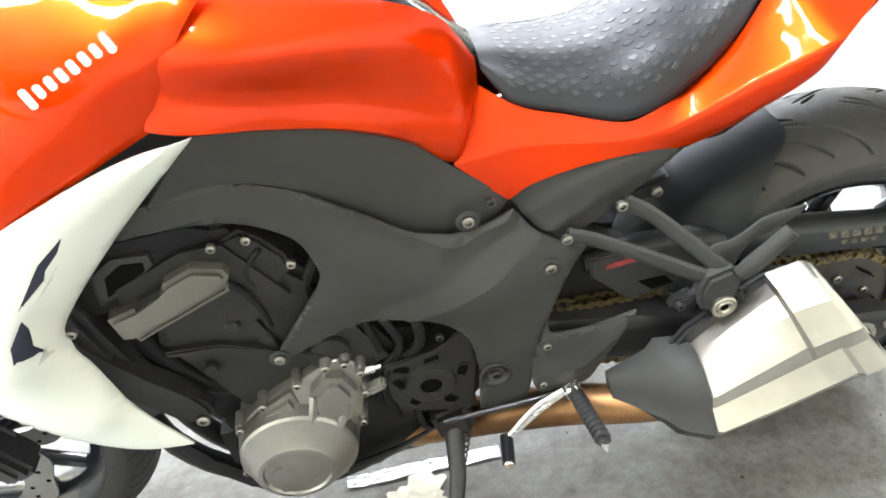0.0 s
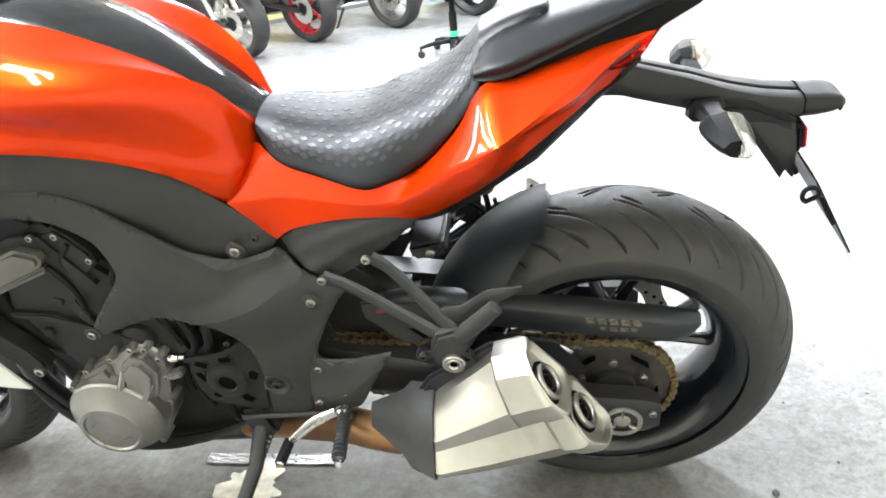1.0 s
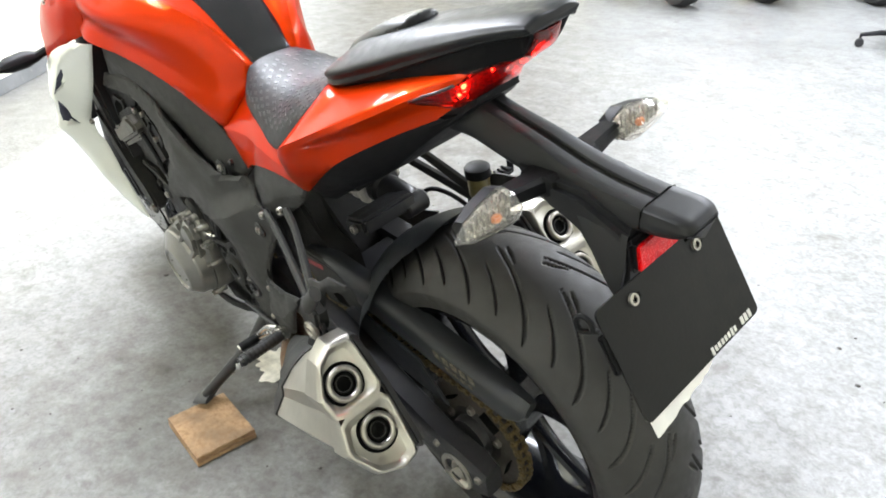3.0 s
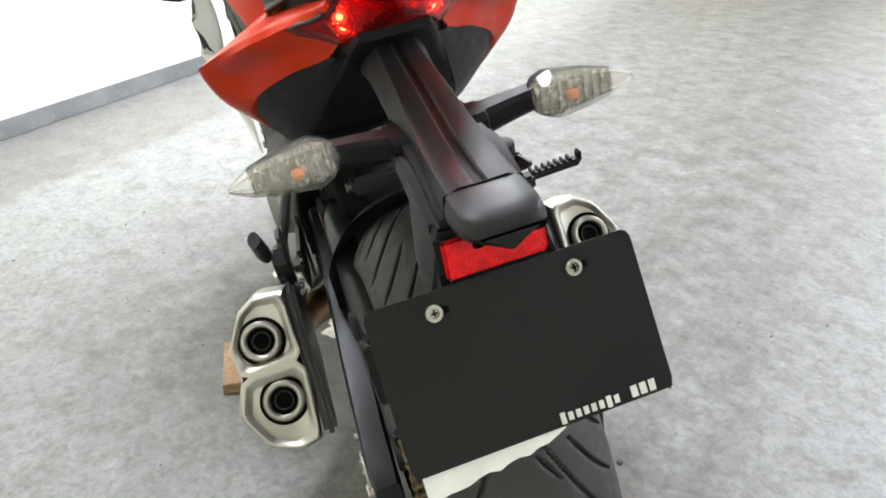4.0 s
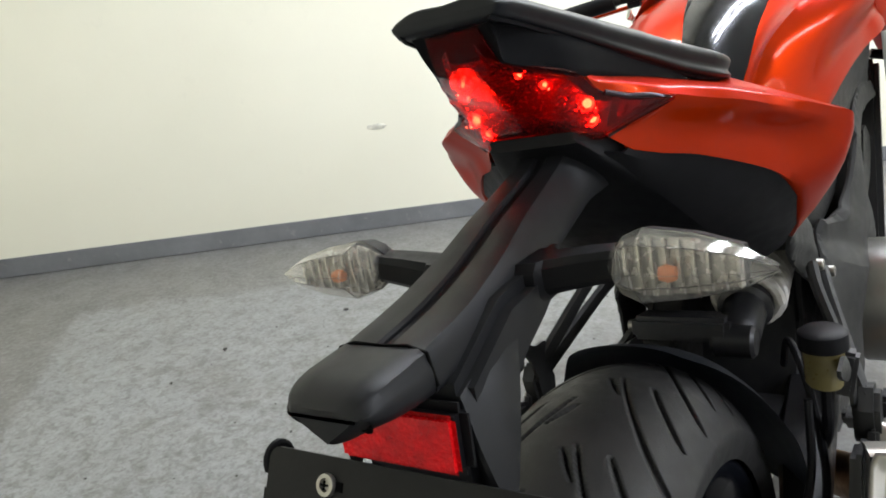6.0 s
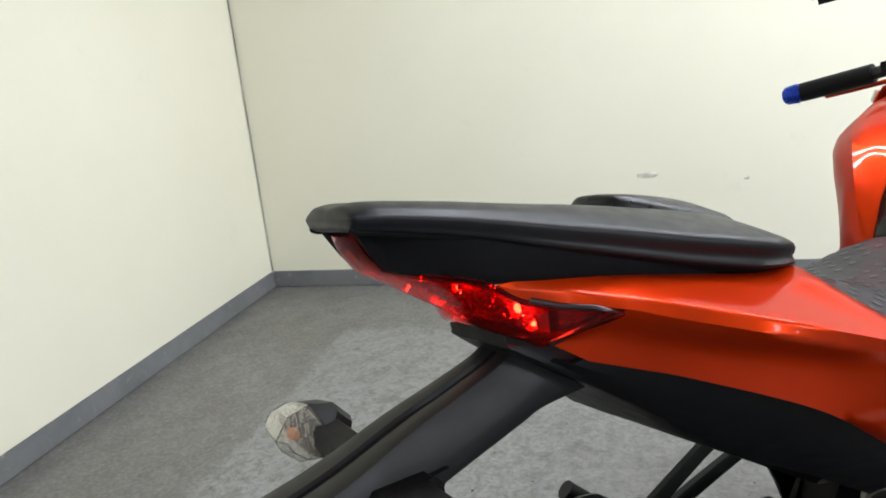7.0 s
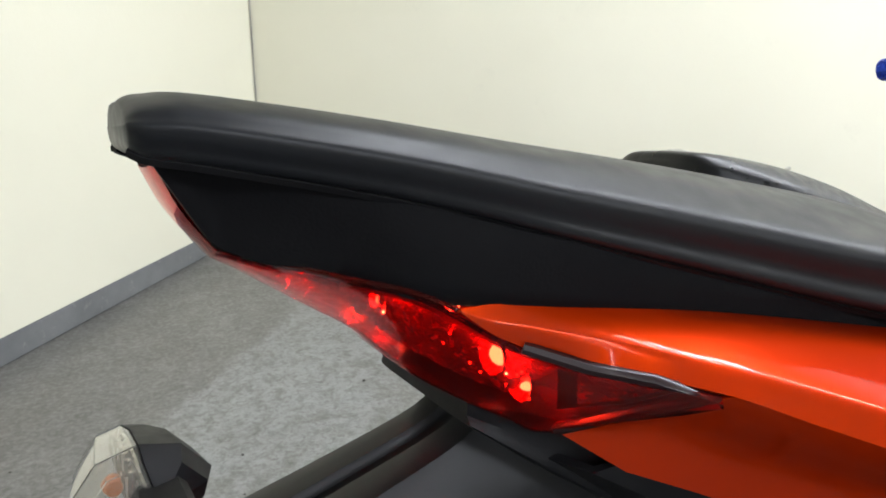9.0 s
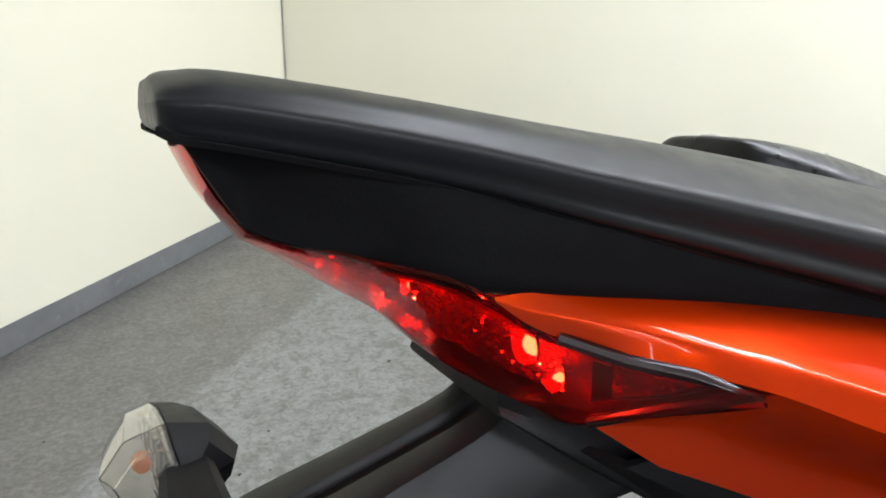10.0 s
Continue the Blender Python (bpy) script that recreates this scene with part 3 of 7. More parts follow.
    for y in (-0.1, 0.1):
        part("fork_leg", tube(B(), [(1.4, y, 0.3), (1.12, y, 1.0)], [0.03, 0.028, 0.02], 10), CHROME, s)
        part("shock", tube(B(), [(0.12, y * 1.25, 0.36), (0.22, y * 1.25, 0.72)], 0.025, 10), CHROME if spoked else BLACKMETAL, s)
    part("handlebar", tube(B(), [(0.95, -0.38, 1.02), (1.05, -0.15, 1.08), (1.08, 0, 1.06), (1.05, 0.15, 1.08), (0.95, 0.38, 1.02)], 0.013, 8, 4), BLACKMETAL, s)
    part("headlight", lathe(B(), [(0, -0.09), (0.06, -0.08), (0.09, -0.02), (0.095, 0.03), (0, 0.045)], (1.2, 0, 0.92), (1, 0, -0.1), 24), CHROME if spoked else BLACK, s)
    ex = part("exhaust", tube(B(), [(0.98, -0.1, 0.5), (1.06, -0.12, 0.32), (0.9, -0.14, 0.2), (0.5, -0.17, 0.22)], 0.024, 10, 4), CHROME, s)
    part("silencer", tube(B(), [(0.5, -0.17, 0.22), (0.42, -0.19, 0.24), (-0.05, -0.22, 0.34), (-0.08, -0.22, 0.345)], [0.026, 0.055, 0.055, 0.03], 14), CHROME if spoked else BLACKMETAL, ex)
    part("side_stand", tube(B(), [(0.62, 0.12, 0.2), (0.66, 0.24, 0.02)], 0.012, 8), BLACKMETAL, s)
    for y in (-1, 1):
        part("foot_peg", tube(B(), [(0.5, 0.14 * y, 0.32), (0.5, 0.26 * y, 0.33)], 0.014, 8), BLACKMETAL, s)


GREYPAINT = mat("dark_blue_paint", (0.02, 0.03, 0.06), 0.25, 0.3, 0.1, 4, coat=0.6)
REDPAINT = mat("red_paint", (0.45, 0.02, 0.03), 0.3, 0.2, 0.1, 4, coat=0.6)
for at, turn, lean, paint, rim, spoked, lab in (
    ((2.52, -4.72, 0), -28, -8, GREYPAINT, CHROME, True, "older motorcycle with chrome engine and wire-spoked wheels"),
    ((2.08, -5.3, 0), -33, -8, REDPAINT, REDPAINT, False, "motorcycle with red rims parked in the row"),
    ((1.38, -5.75, 0), -36, -8, GREYPAINT, CASTING, False, "dark motorcycle with grey cast wheels in the row"),
    ((0.66, -6.15, 0), -40, -8, GLOSSBLACK, BLACKMETAL, False, "black motorcycle parked in the row"),
    ((0.0, -6.35, 0), -42, -8, GREYPAINT, BLACKMETAL, False, "dark motorcycle with black wheels in the row"),
    ((-1.7, -7.15, 0), -48, -8, GLOSSBLACK, BLACKMETAL, False, "black motorcycle parked in the row"),
    ((-2.25, -6.45, 0), -50, -8, REDPAINT, BLACKMETAL, False, "red motorcycle with black wheels parked apart"),
):
    parked_bike(at, turn, lean, paint, rim, spoked, lab)

# ---- under the machine ----
blk = thing("wooden_block", "square of raw plywood under the side stand foot", "wood block", pose(0.63, 0.365, 0, 0, 0, -3))
for i in range(2):
    part("ply", block(B(), (0, 0, 0.0065 + i * 0.0125), (0.165 - i * 0.002, 0.135 - i * 0.002, 0.0122), bevel=0.0015), WOOD, blk)
rnd = random.Random(4)


def blotch(cx, cy, r, n=26, rough=0.35, stretch=1.0):
    bm = B()
    vs = []
    for i in range(n):
        a = 2 * math.pi * i / n
        k = r * (1 + rough * (0.5 * math.sin(3 * a + 1) + 0.3 * math.sin(7 * a) + 0.25 * math.sin(13 * a + 2) + 0.15 * rnd.random()))
        vs.append(bm.verts.new((cx + k * stretch * math.cos(a), cy + k * math.sin(a), 0.002)))
    top = bmesh.ops.extrude_face_region(bm, geom=[bm.faces.new(vs)])
    bmesh.ops.translate(bm, verts=[v for v in top["geom"] if isinstance(v, bmesh.types.BMVert)], vec=(0, 0, 0.002))
    return bm


tagged(part("paint_spill", blotch(0.735, 0.125, 0.062, 60, 0.42), mat("dried_white_filler", (0.6, 0.58, 0.5), 0.6, 0, 0.3, 40, 0.5, 90)), "crusty dried white spill on the concrete", "spill")
FOIL = mat("crumpled_foil", (0.6, 0.6, 0.6), 0.35, 0.8, 0.1, 20, 0.8, 40)
bm = B()
fg = [[bm.verts.new((0.565 + 0.30 * i / 24, 0.028 + 0.03 * j / 8 + 0.003 * rnd.random(), 0.003 + 0.002 * rnd.random())) for j in range(9)] for i in range(25)]
for i in range(24):
    for j in range(8):
        bm.faces.new((fg[i][j], fg[i + 1][j], fg[i + 1][j + 1], fg[i][j + 1]))
r = bmesh.ops.solidify(bm, geom=bm.faces[:], thickness=0.002)
tagged(part("foil_sheet", bm, FOIL, sharp=10), "crumpled silver foil lying on the floor", "foil")
CHIP = mat("dark_debris", (0.05, 0.045, 0.04), 0.8, 0, 0.4, 30)
bm = B()
for i in range(170):
    x, y = rnd.uniform(-0.6, 1.6), rnd.uniform(-1.2, 1.6)
    s = rnd.uniform(0.0015, 0.004) if rnd.random() < 0.9 else rnd.uniform(0.005, 0.009)
    bmesh.ops.create_icosphere(bm, subdivisions=1, radius=s, matrix=pose(x, y, s * 0.25, 0, 0, rnd.uniform(0, 360)) @ Matrix.Diagonal((1.3, 1, 0.45, 1)))
tagged(part("debris", bm, CHIP), "scattered dark crumbs and grit on the floor", "debris", kind="stuff")


# ---- the motorcycle: built upright in its own axes (x ahead, y to its left), leaning on its stand ----
LEAN = pose(0, 0, 0.003, -9.6, 0, 0)
moto = thing("motorcycle", "orange naked sport motorcycle with black engine leaning on its side stand", "motorcycle", LEAN)
AX = V(0, 0, 0.311)


def tyre(centre, R, w, side, tread, n, k):
    """A road tyre with cut grooves, as a mesh."""
    s = np.linspace(-1, 1, k)
    a = s * 1.18
    y = w * np.sin(a) / math.sin(1.18)
    r = R - side * (1 - np.cos(a)) / (1 - math.cos(1.18))
    s = np.r_[-1.2, -1.1, s, 1.1, 1.2]
    y = np.r_[-w * 0.93, -w * 0.985, y, w * 0.985, w * 0.93]
    r = np.r_[R - side - 0.03, R - side - 0.014, r, R - side - 0.014, R - side - 0.03]
    th = np.linspace(0, 2 * math.pi, n, endpoint=False)
    T, S = np.meshgrid(th, s, indexing="ij")
    m = np.abs(S)
    pitch = 2 * math.pi / tread
    sh = T + np.where(S < 0, 0.5 * pitch, 0)
    cut = np.zeros_like(T)
    for off, lo, hi, slope, wd in ((0.0, 0.10, 0.88, -0.52, 0.0165), (0.5, 0.34, 0.80, -0.52, 0.015), (0.30, 0.03, 0.19, -0.35, 0.019)):
        c = (sh + slope * (1 - (1 - np.minimum(m, 1)) ** 2.0) - off * pitch) % pitch
        c = np.minimum(c, pitch - c)
        ends = np.clip((m - lo) / 0.05, 0, 1) * np.clip((hi - m) / 0.12, 0, 1)
        cut = np.maximum(cut, np.clip(1.6 * (1 - c / (wd * (0.25 + 0.75 * ends))), 0, 1) * (ends > 0))
    rad = r[None, :] - 0.0065 * cut
    C = np.array(centre)
    co = np.stack([C[0] + rad * np.cos(T), C[1] + np.broadcast_to(y, T.shape), C[2] + rad * np.sin(T)], -1).reshape(-1, 3)
    q = len(s)
    i0, j0 = np.meshgrid(np.arange(n), np.arange(q - 1), indexing="ij")
    i1 = (i0 + 1) % n
    faces = np.stack([i0 * q + j0, i1 * q + j0, i1 * q + j0 + 1, i0 * q + j0 + 1], -1).reshape(-1, 4)
    me = bpy.data.meshes.new("tyre")
    me.from_pydata(co.tolist(), [], faces.tolist())
    me.polygons.foreach_set("use_smooth", [True] * len(faces))
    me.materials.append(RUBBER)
    me.materials.append(GROOVESHADE)
    # deep groove faces take a near-black rubber: the shade in the grooves, as colour
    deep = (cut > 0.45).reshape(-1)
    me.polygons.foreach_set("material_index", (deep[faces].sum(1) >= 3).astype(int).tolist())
    return me


def wheel(centre, R, w, side, rimw, rimr, spokes, tread, label, fine):
    t = new("wheel")
    t.parent = moto
    tagged(t, label)
    ty = tagged(new("tyre", tyre(centre, R, w, side, tread, *fine)), "black road tyre with slanting tread grooves")
    ty.parent = t
    lip = rimr
    part("rim", lathe(B(), [(lip + 0.008, -rimw), (lip + 0.008, -rimw + 0.006), (lip - 0.006, -rimw + 0.012), (lip - 0.022, -rimw * 0.55), (lip - 0.03, 0), (lip - 0.022, rimw * 0.55), (lip - 0.006, rimw - 0.012), (lip + 0.008, rimw - 0.006), (lip + 0.008, rimw), (lip - 0.004, rimw), (lip - 0.012, rimw - 0.006), (lip - 0.034, rimw * 0.5), (lip - 0.042, 0), (lip - 0.034, -rimw * 0.5), (lip - 0.012, -rimw + 0.006), (lip - 0.004, -rimw), (lip + 0.008, -rimw)], centre, (0, 1, 0), 96), GLOSSBLACK, t, "gloss black cast rim")
    part("hub", lathe(B(), [(0.012, -0.075), (0.045, -0.075), (0.06, -0.05), (0.05, 0), (0.06, 0.05), (0.045, 0.075), (0.012, 0.075), (0.012, -0.075)], centre, (0, 1, 0), 32), GLOSSBLACK, t)
    for i in range(spokes):
        a = 2 * math.pi * (i + 0.28) / spokes
        d, e = V(math.cos(a), 0, math.sin(a)), V(-math.sin(a), 0, math.cos(a))
        c = Vector(centre)
        for fork in (-1, 1):
            bm = B()
            tube(bm, [c + d * 0.045, c + d * 0.1 + e * 0.012 * fork, c + d * (lip - 0.04) + e * 0.05 * fork], [0.018, 0.015, 0.014], 8, 5, 0.75)
            part("spoke", bm, GLOSSBLACK, t)
    return t


rear = wheel(AX, 0.321, 0.098, 0.060, 0.085, 0.222, 5, 17, "rear wheel with black cast rim and wide tyre", (1500, 101))
front = wheel(V(1.44, 0, 0.300), 0.300, 0.06, 0.05, 0.055, 0.222, 5, 26, "front wheel with black cast rim", (720, 45))


def rotor(centre, r, parent):
    bm = B()
    n = 60
    ring = [(r * (1 + 0.03 * math.cos(10 * 2 * math.pi * i / n)), 2 * math.pi * i / n) for i in range(n)]
    c = Vector(centre)
    rows = []
    for rr, h in ((0.68, -0.0025), (1.0, -0.0025), (1.0, 0.0025), (0.68, 0.0025), (0.68, -0.0025)):
        rows.append([c + V(math.cos(a) * (k if rr == 1.0 else r * rr), h, math.sin(a) * (k if rr == 1.0 else r * rr)) for k, a in ring])
    loft(bm, rows, True, False)
    ob = part("brake_disc", bm, CASTING, parent, "steel petal brake disc")
    for i in range(36):
        a = 2 * math.pi * i / 36
        k = r * (0.76 + 0.08 * (i % 3))
        part("disc_hole", disc(B(), c + V(math.cos(a) * k, 0, math.sin(a) * k), (0, 1, 0), 0.0042, 0.0056, 8, 0.05), HOLE, ob)
    return ob


rotor((0, -0.085, 0.311), 0.122, rear)
rotor((1.44, 0.085, 0.300), 0.15, front)
rotor((1.44, -0.085, 0.300), 0.15, front)
cal = part("brake_caliper", block(block(B(), (1.33, 0.1, 0.36), (0.05, 0.06, 0.11), (0, 25, 0), 0.01), (1.335, 0.125, 0.36), (0.03, 0.02, 0.09), (0, 25, 0), 0.006), BLACKMETAL, moto)
mirrored(cal)
bm = B()
tube(bm, [(1.44, 0.115, 0.3), (1.40, 0.11, 0.42), (1.20, 0.105, 0.86)], [0.03, 0.03, 0.027], 16)
fk = part("fork_leg", bm, BLACKMETAL, moto)
mirrored(fk)
part("front_fender", panel([(1.2, 0.075, 0.45, 1), (1.25, 0.07, 0.56), (1.4, 0.065, 0.63), (1.55, 0.065, 0.6), (1.64, 0.065, 0.5, 1), (1.58, 0.075, 0.52), (1.42, 0.08, 0.55), (1.28, 0.08, 0.48)], thick=0.003), BLACK, moto)
bm = B()
rows = []
for i in range(15):
    a = radians(25 + i * 9.5)
    rows.append([V(1.44 + 0.325 * math.cos(a), y, 0.3 + (0.325 - abs(y) * 0.25) * math.sin(a)) for y in (-0.07, -0.05, -0.02, 0.02, 0.05, 0.07)])
loft(bm, rows, False, False)
bmesh.ops.solidify(bm, geom=bm.faces[:], thickness=0.003)
part("front_fender", bm, BLACK, moto)

# drive: sprocket, chain, swing arm, guards
bm = B()
n = 41
rows = []
for i in range(n * 2):
    a = math.pi * i / n
    rows.append((0.1 if i % 2 else 0.108, a))
c = V(0, 0.105, 0.311)
loft(bm, [[c + V(math.cos(a) * k, -0.003, math.sin(a) * k) for k, a in rows], [c + V(math.cos(a) * k, 0.003, math.sin(a) * k) for k, a in rows]])
spr = part("rear_sprocket", bm, SPROCKET, moto, "dark rear sprocket with oily teeth")
for i in range(5):
    a = 2 * math.pi * i / 5 + 0.3
    bolt(spr, (math.cos(a) * 0.055, 0.111, 0.311 + math.sin(a) * 0.055), 0.009)
for i in range(5):
    a = 2 * math.pi * (i + 0.5) / 5 + 0.3
    part("sprocket_window", tube(B(), [c + V(math.cos(a) * 0.075, 0.0032, math.sin(a) * 0.075) + V(-math.sin(a), 0, math.cos(a)) * k for k in (-0.018, 0.018)], 0.012, 8, flat=0.06), HOLE, spr)
part("sprocket_carrier", lathe(B(), [(0, 0.02), (0.07, 0.02), (0.068, 0.03), (0.04, 0.036), (0.038, 0.05), (0, 0.05)], (0, 0.075, 0.311), (0, 1, 0), 32), BLACKMETAL, moto)

# chain path: round the rear sprocket and back to the front one
fs, fr, rr_ = V(0.6, 0.105, 0.385), 0.043, 0.1045
path = []
for i in range(21):
    a = radians(96 + 177 * i / 20)
    path.append(V(rr_ * math.cos(a), 0.105, 0.311 + rr_ * math.sin(a)))
for i in range(9):
    a = radians(-84 + 180 * i / 8)
    path.append(fs + V(fr * math.cos(a), 0, fr * math.sin(a)))
path.append(path[0])
chain = new("drive_chain")
chain.parent = moto
tagged(chain, "oily gold roller chain")
seg = [(path[i + 1] - path[i]).length for i in range(len(path) - 1)]
total = sum(seg)
count = 106


def along(d):
    d %= total
    for i, s in enumerate(seg):
        if d <= s:
            return path[i].lerp(path[i + 1], d / s)
        d -= s
    return path[-1]


def link_mesh(y, thick):
    bm = B()
    L = total / count
    for s in (-1, 1):
        prism(bm, [(-L * 0.78, 0), (-L * 0.7, 0.0058), (-L * 0.35, 0.0066), (0, 0.0042), (L * 0.35, 0.0066), (L * 0.7, 0.0058), (L * 0.78, 0), (L * 0.7, -0.0058), (L * 0.35, -0.0066), (0, -0.0042), (-L * 0.35, -0.0066), (-L * 0.7, -0.0058)], s * y - thick, s * y + thick, 0)
    for x in (-L * 0.5, L * 0.5):
        tube(bm, [(x, -y - 0.003, 0), (x, y + 0.003, 0)], 0.0038, 8)
    finish(bm)
    me = bpy.data.meshes.new("link")
    bm.to_mesh(me)
    bm.free()
    me.materials.append(CHAINMAT)
    return me


outer, inner_link = link_mesh(0.0095, 0.0011), link_mesh(0.0065, 0.0011)
for i in range(count):
    L = total / count
    p, q = along((i - 0.5) * L), along((i + 0.5) * L)
    o = new("link", outer if i % 2 else inner_link)
    o.parent = chain
    d = q - p
    o.matrix_basis = pose(*((p + q) / 2), 0, -math.degrees(math.atan2(d.z, d.x)), 0)

bm = B()
for sy in (1, -1):
    y = 0.135 * sy
    rings = []
    for x, z, h, w, yy in ((-0.075, 0.292, 0.03, 0.017, 0.148), (-0.05, 0.293, 0.045, 0.02, 0.148), (0.03, 0.297, 0.046, 0.02, 0.146), (0.16, 0.325, 0.045, 0.022, 0.138), (0.34, 0.365, 0.052, 0.03, 0.118), (0.52, 0.39, 0.055, 0.03, 0.11), (0.58, 0.392, 0.04, 0.03, 0.11)):
        yy *= sy
        rings.append([V(x, yy + w * max(-1, min(1, 1.35 * math.cos(a))), z + h * max(-1, min(1, 1.3 * math.sin(a))) * 0.85) for a in [2 * math.pi * q / 20 for q in range(20)]])
    loft(bm, rings)
block(bm, (0.4, 0, 0.38), (0.1, 0.2, 0.07), bevel=0.015)
arm = part("swingarm", bm, BLACKMETAL, moto, "black cast swing arm")
part("decal", lathe(B(), [(0, 0.001), (0.012, 0.001), (0.014, 0.0), (0.014, -0.001)], (-0.012, 0.169, 0.285), (0, 1, 0), 32), STEEL, arm)
bm = B()
lathe(bm, [(0.026, -0.002), (0.026, 0.0015), (0.034, 0.0015), (0.034, -0.002)], (-0.012, 0.17, 0.285), (0, 1, 0), 40)
for i in range(3):
    a = radians(90 + 120 * i)
    tube(bm, [V(-0.012 + 0.013 * math.cos(a), 0.1705, 0.285 + 0.013 * math.sin(a)), V(-0.012 + 0.029 * math.cos(a), 0.1705, 0.285 + 0.029 * math.sin(a))], 0.006, 6, flat=0.3)
part("decal", bm, STEEL, arm, "round silver badge on the axle end")
bolt(arm, (-0.061, 0.168, 0.303), 0.008)
bolt(arm, (0.03, 0.168, 0.32), 0.007)
# chain guard
bm = B()
rings = []
for x, z, h, y0, y1 in ((-0.132, 0.460, 0.007, 0.095, 0.120), (-0.118, 0.453, 0.015, 0.09, 0.1235), (-0.088, 0.447, 0.022, 0.085, 0.125), (0.05, 0.466, 0.023, 0.08, 0.125), (0.2, 0.486, 0.024, 0.08, 0.122), (0.33, 0.494, 0.026, 0.08, 0.118), (0.415, 0.497, 0.01, 0.085, 0.112)):
    rings.append([V(x, y0, z + h), V(x, (y0 + y1) / 2, z + h + 0.006), V(x, y1 - 0.004, z + h), V(x, y1, z + h - 0.006), V(x, y1, z - h + 0.006), V(x, y1 - 0.003, z - h), V(x, y1 - 0.008, z - h), V(x, y1 - 0.012, z + h - 0.01), V(x, y0 + 0.004, z + h - 0.008)])
loft(bm, rings)
cg = part("chain_guard", bm, GUARD, moto, "black plastic chain guard with scuffed end")
worn = mat("worn_grey_print", (0.10, 0.088, 0.066), 0.6, 0.2, 0.75, 160)
rb_ = random.Random(8)
for i in range(5):
    part("print_bar", prism(B(), [(x - 0.041 + 0.0185 * i, z + 0.0018 * i) for x, z in ((0.004, 0.474), (0.0, 0.461), (0.0135, 0.4625), (0.0165, 0.4755))], 0.1245, 0.1259, 0.0003), worn, cg, "worn pale print")
for i in range(4):
    part("print_bar", prism(B(), [(x - 0.035 + 0.0165 * i + rb_.uniform(-0.002, 0.002), z + 0.0016 * i) for x, z in ((0.002, 0.457), (0.0, 0.449), (0.011, 0.450), (0.0125, 0.458))], 0.1245, 0.1259, 0.0003), worn, cg, "worn pale print")
part("badge", block(B(), (0.365, 0.1212, 0.503), (0.048, 0.001, 0.010), (0, 6, 0), 0.0004), mat("red_decal", (0.18, 0.02, 0.022), 0.45, 0, 0.6, 70), cg, "small red and white decal")
part("guard_plate", prism(B(), [(0.412, 0.520), (0.410, 0.485), (0.350, 0.425), (0.312, 0.434), (0.262, 0.440), (0.20, 0.468), (0.30, 0.515)], 0.106, 0.1205, 0.003), GREY, cg)
part("guard_hole", prism(B(), [(0.340, 0.461), (0.316, 0.438), (0.282, 0.444), (0.298, 0.462)], 0.11, 0.1209, 0.0003), HOLE, cg)
part("chain_guide", prism(B(), [(0.1, 0.43), (0.26, 0.46), (0.3, 0.43), (0.16, 0.375), (0.04, 0.36)], 0.118, 0.1245, 0.002), GUARD, cg)

# hugger over the front of the rear tyre
bm = B()
rows = []
for i in range(22):
    f = i / 21
    a = radians(72 - 62 * f)
    half = 0.055 + 0.082 * min(1, f * 2.2) ** 0.7
    row = []
    for j in range(13):
        s = -1 + 2 * j / 12
        y = half * s
        r = 0.341 - 0.075 * (abs(y) / 0.137) ** 2.4
        row.append(AX + V(r * math.cos(a), y, r * math.sin(a)))
    rows.append(row)
loft(bm, rows, False, False)
bmesh.ops.solidify(bm, geom=bm.faces[:], thickness=0.004)
part("rear_hugger", bm, SKIRT, moto, "black plastic hugger over the rear tyre")


# ---- tank ----


def ring_from(half, x):
    """A closed ring from a half section of (y, z), top centre first and bottom last."""
    return [V(x, y, z) for y, z in half] + [V(x, -y, z) for y, z in reversed(half) if y > 1e-6]


def smooth_rings(keys, n, m=4):
    """Rings between key rings, each smoothed round its half."""
    out = []
    halves = [[(p.x, p.z) for p in catmull([(q[0], 0, q[1], *q[2:]) for q in h], m)] for _, h in keys]
    xs = [k for k, _ in keys]
    cols = []
    for j in range(len(halves[0])):
        cols.append(catmull([(x, h[j][0], h[j][1]) for x, h in zip(xs, halves)], n))
    for i in range(len(cols[0])):
        half = [(max(0, c[i].y), c[i].z) for c in cols]
        half[0] = (0, half[0][1])
        out.append(ring_from(half, cols[0][i].x))
    return out


TANK_REAR = [
    (0.537, [(0, 0.822), (0.036, 0.82), (0.054, 0.822, 1), (0.058, 0.812), (0.058, 0.8), (0.055, 0.79), (0, 0.785)]),
    (0.56, [(0, 0.846), (0.045, 0.844), (0.068, 0.866, 1), (0.083, 0.85), (0.092, 0.80), (0.095, 0.745), (0, 0.74)]),
    (0.585, [(0, 0.872), (0.05, 0.868), (0.083, 0.897, 1), (0.100, 0.875), (0.110, 0.80), (0.112, 0.718), (0, 0.71)]),
    (0.64, [(0, 0.918), (0.056, 0.912), (0.112, 0.932, 1), (0.142, 0.902), (0.136, 0.83), (0.133, 0.772), (0, 0.76)]),
]
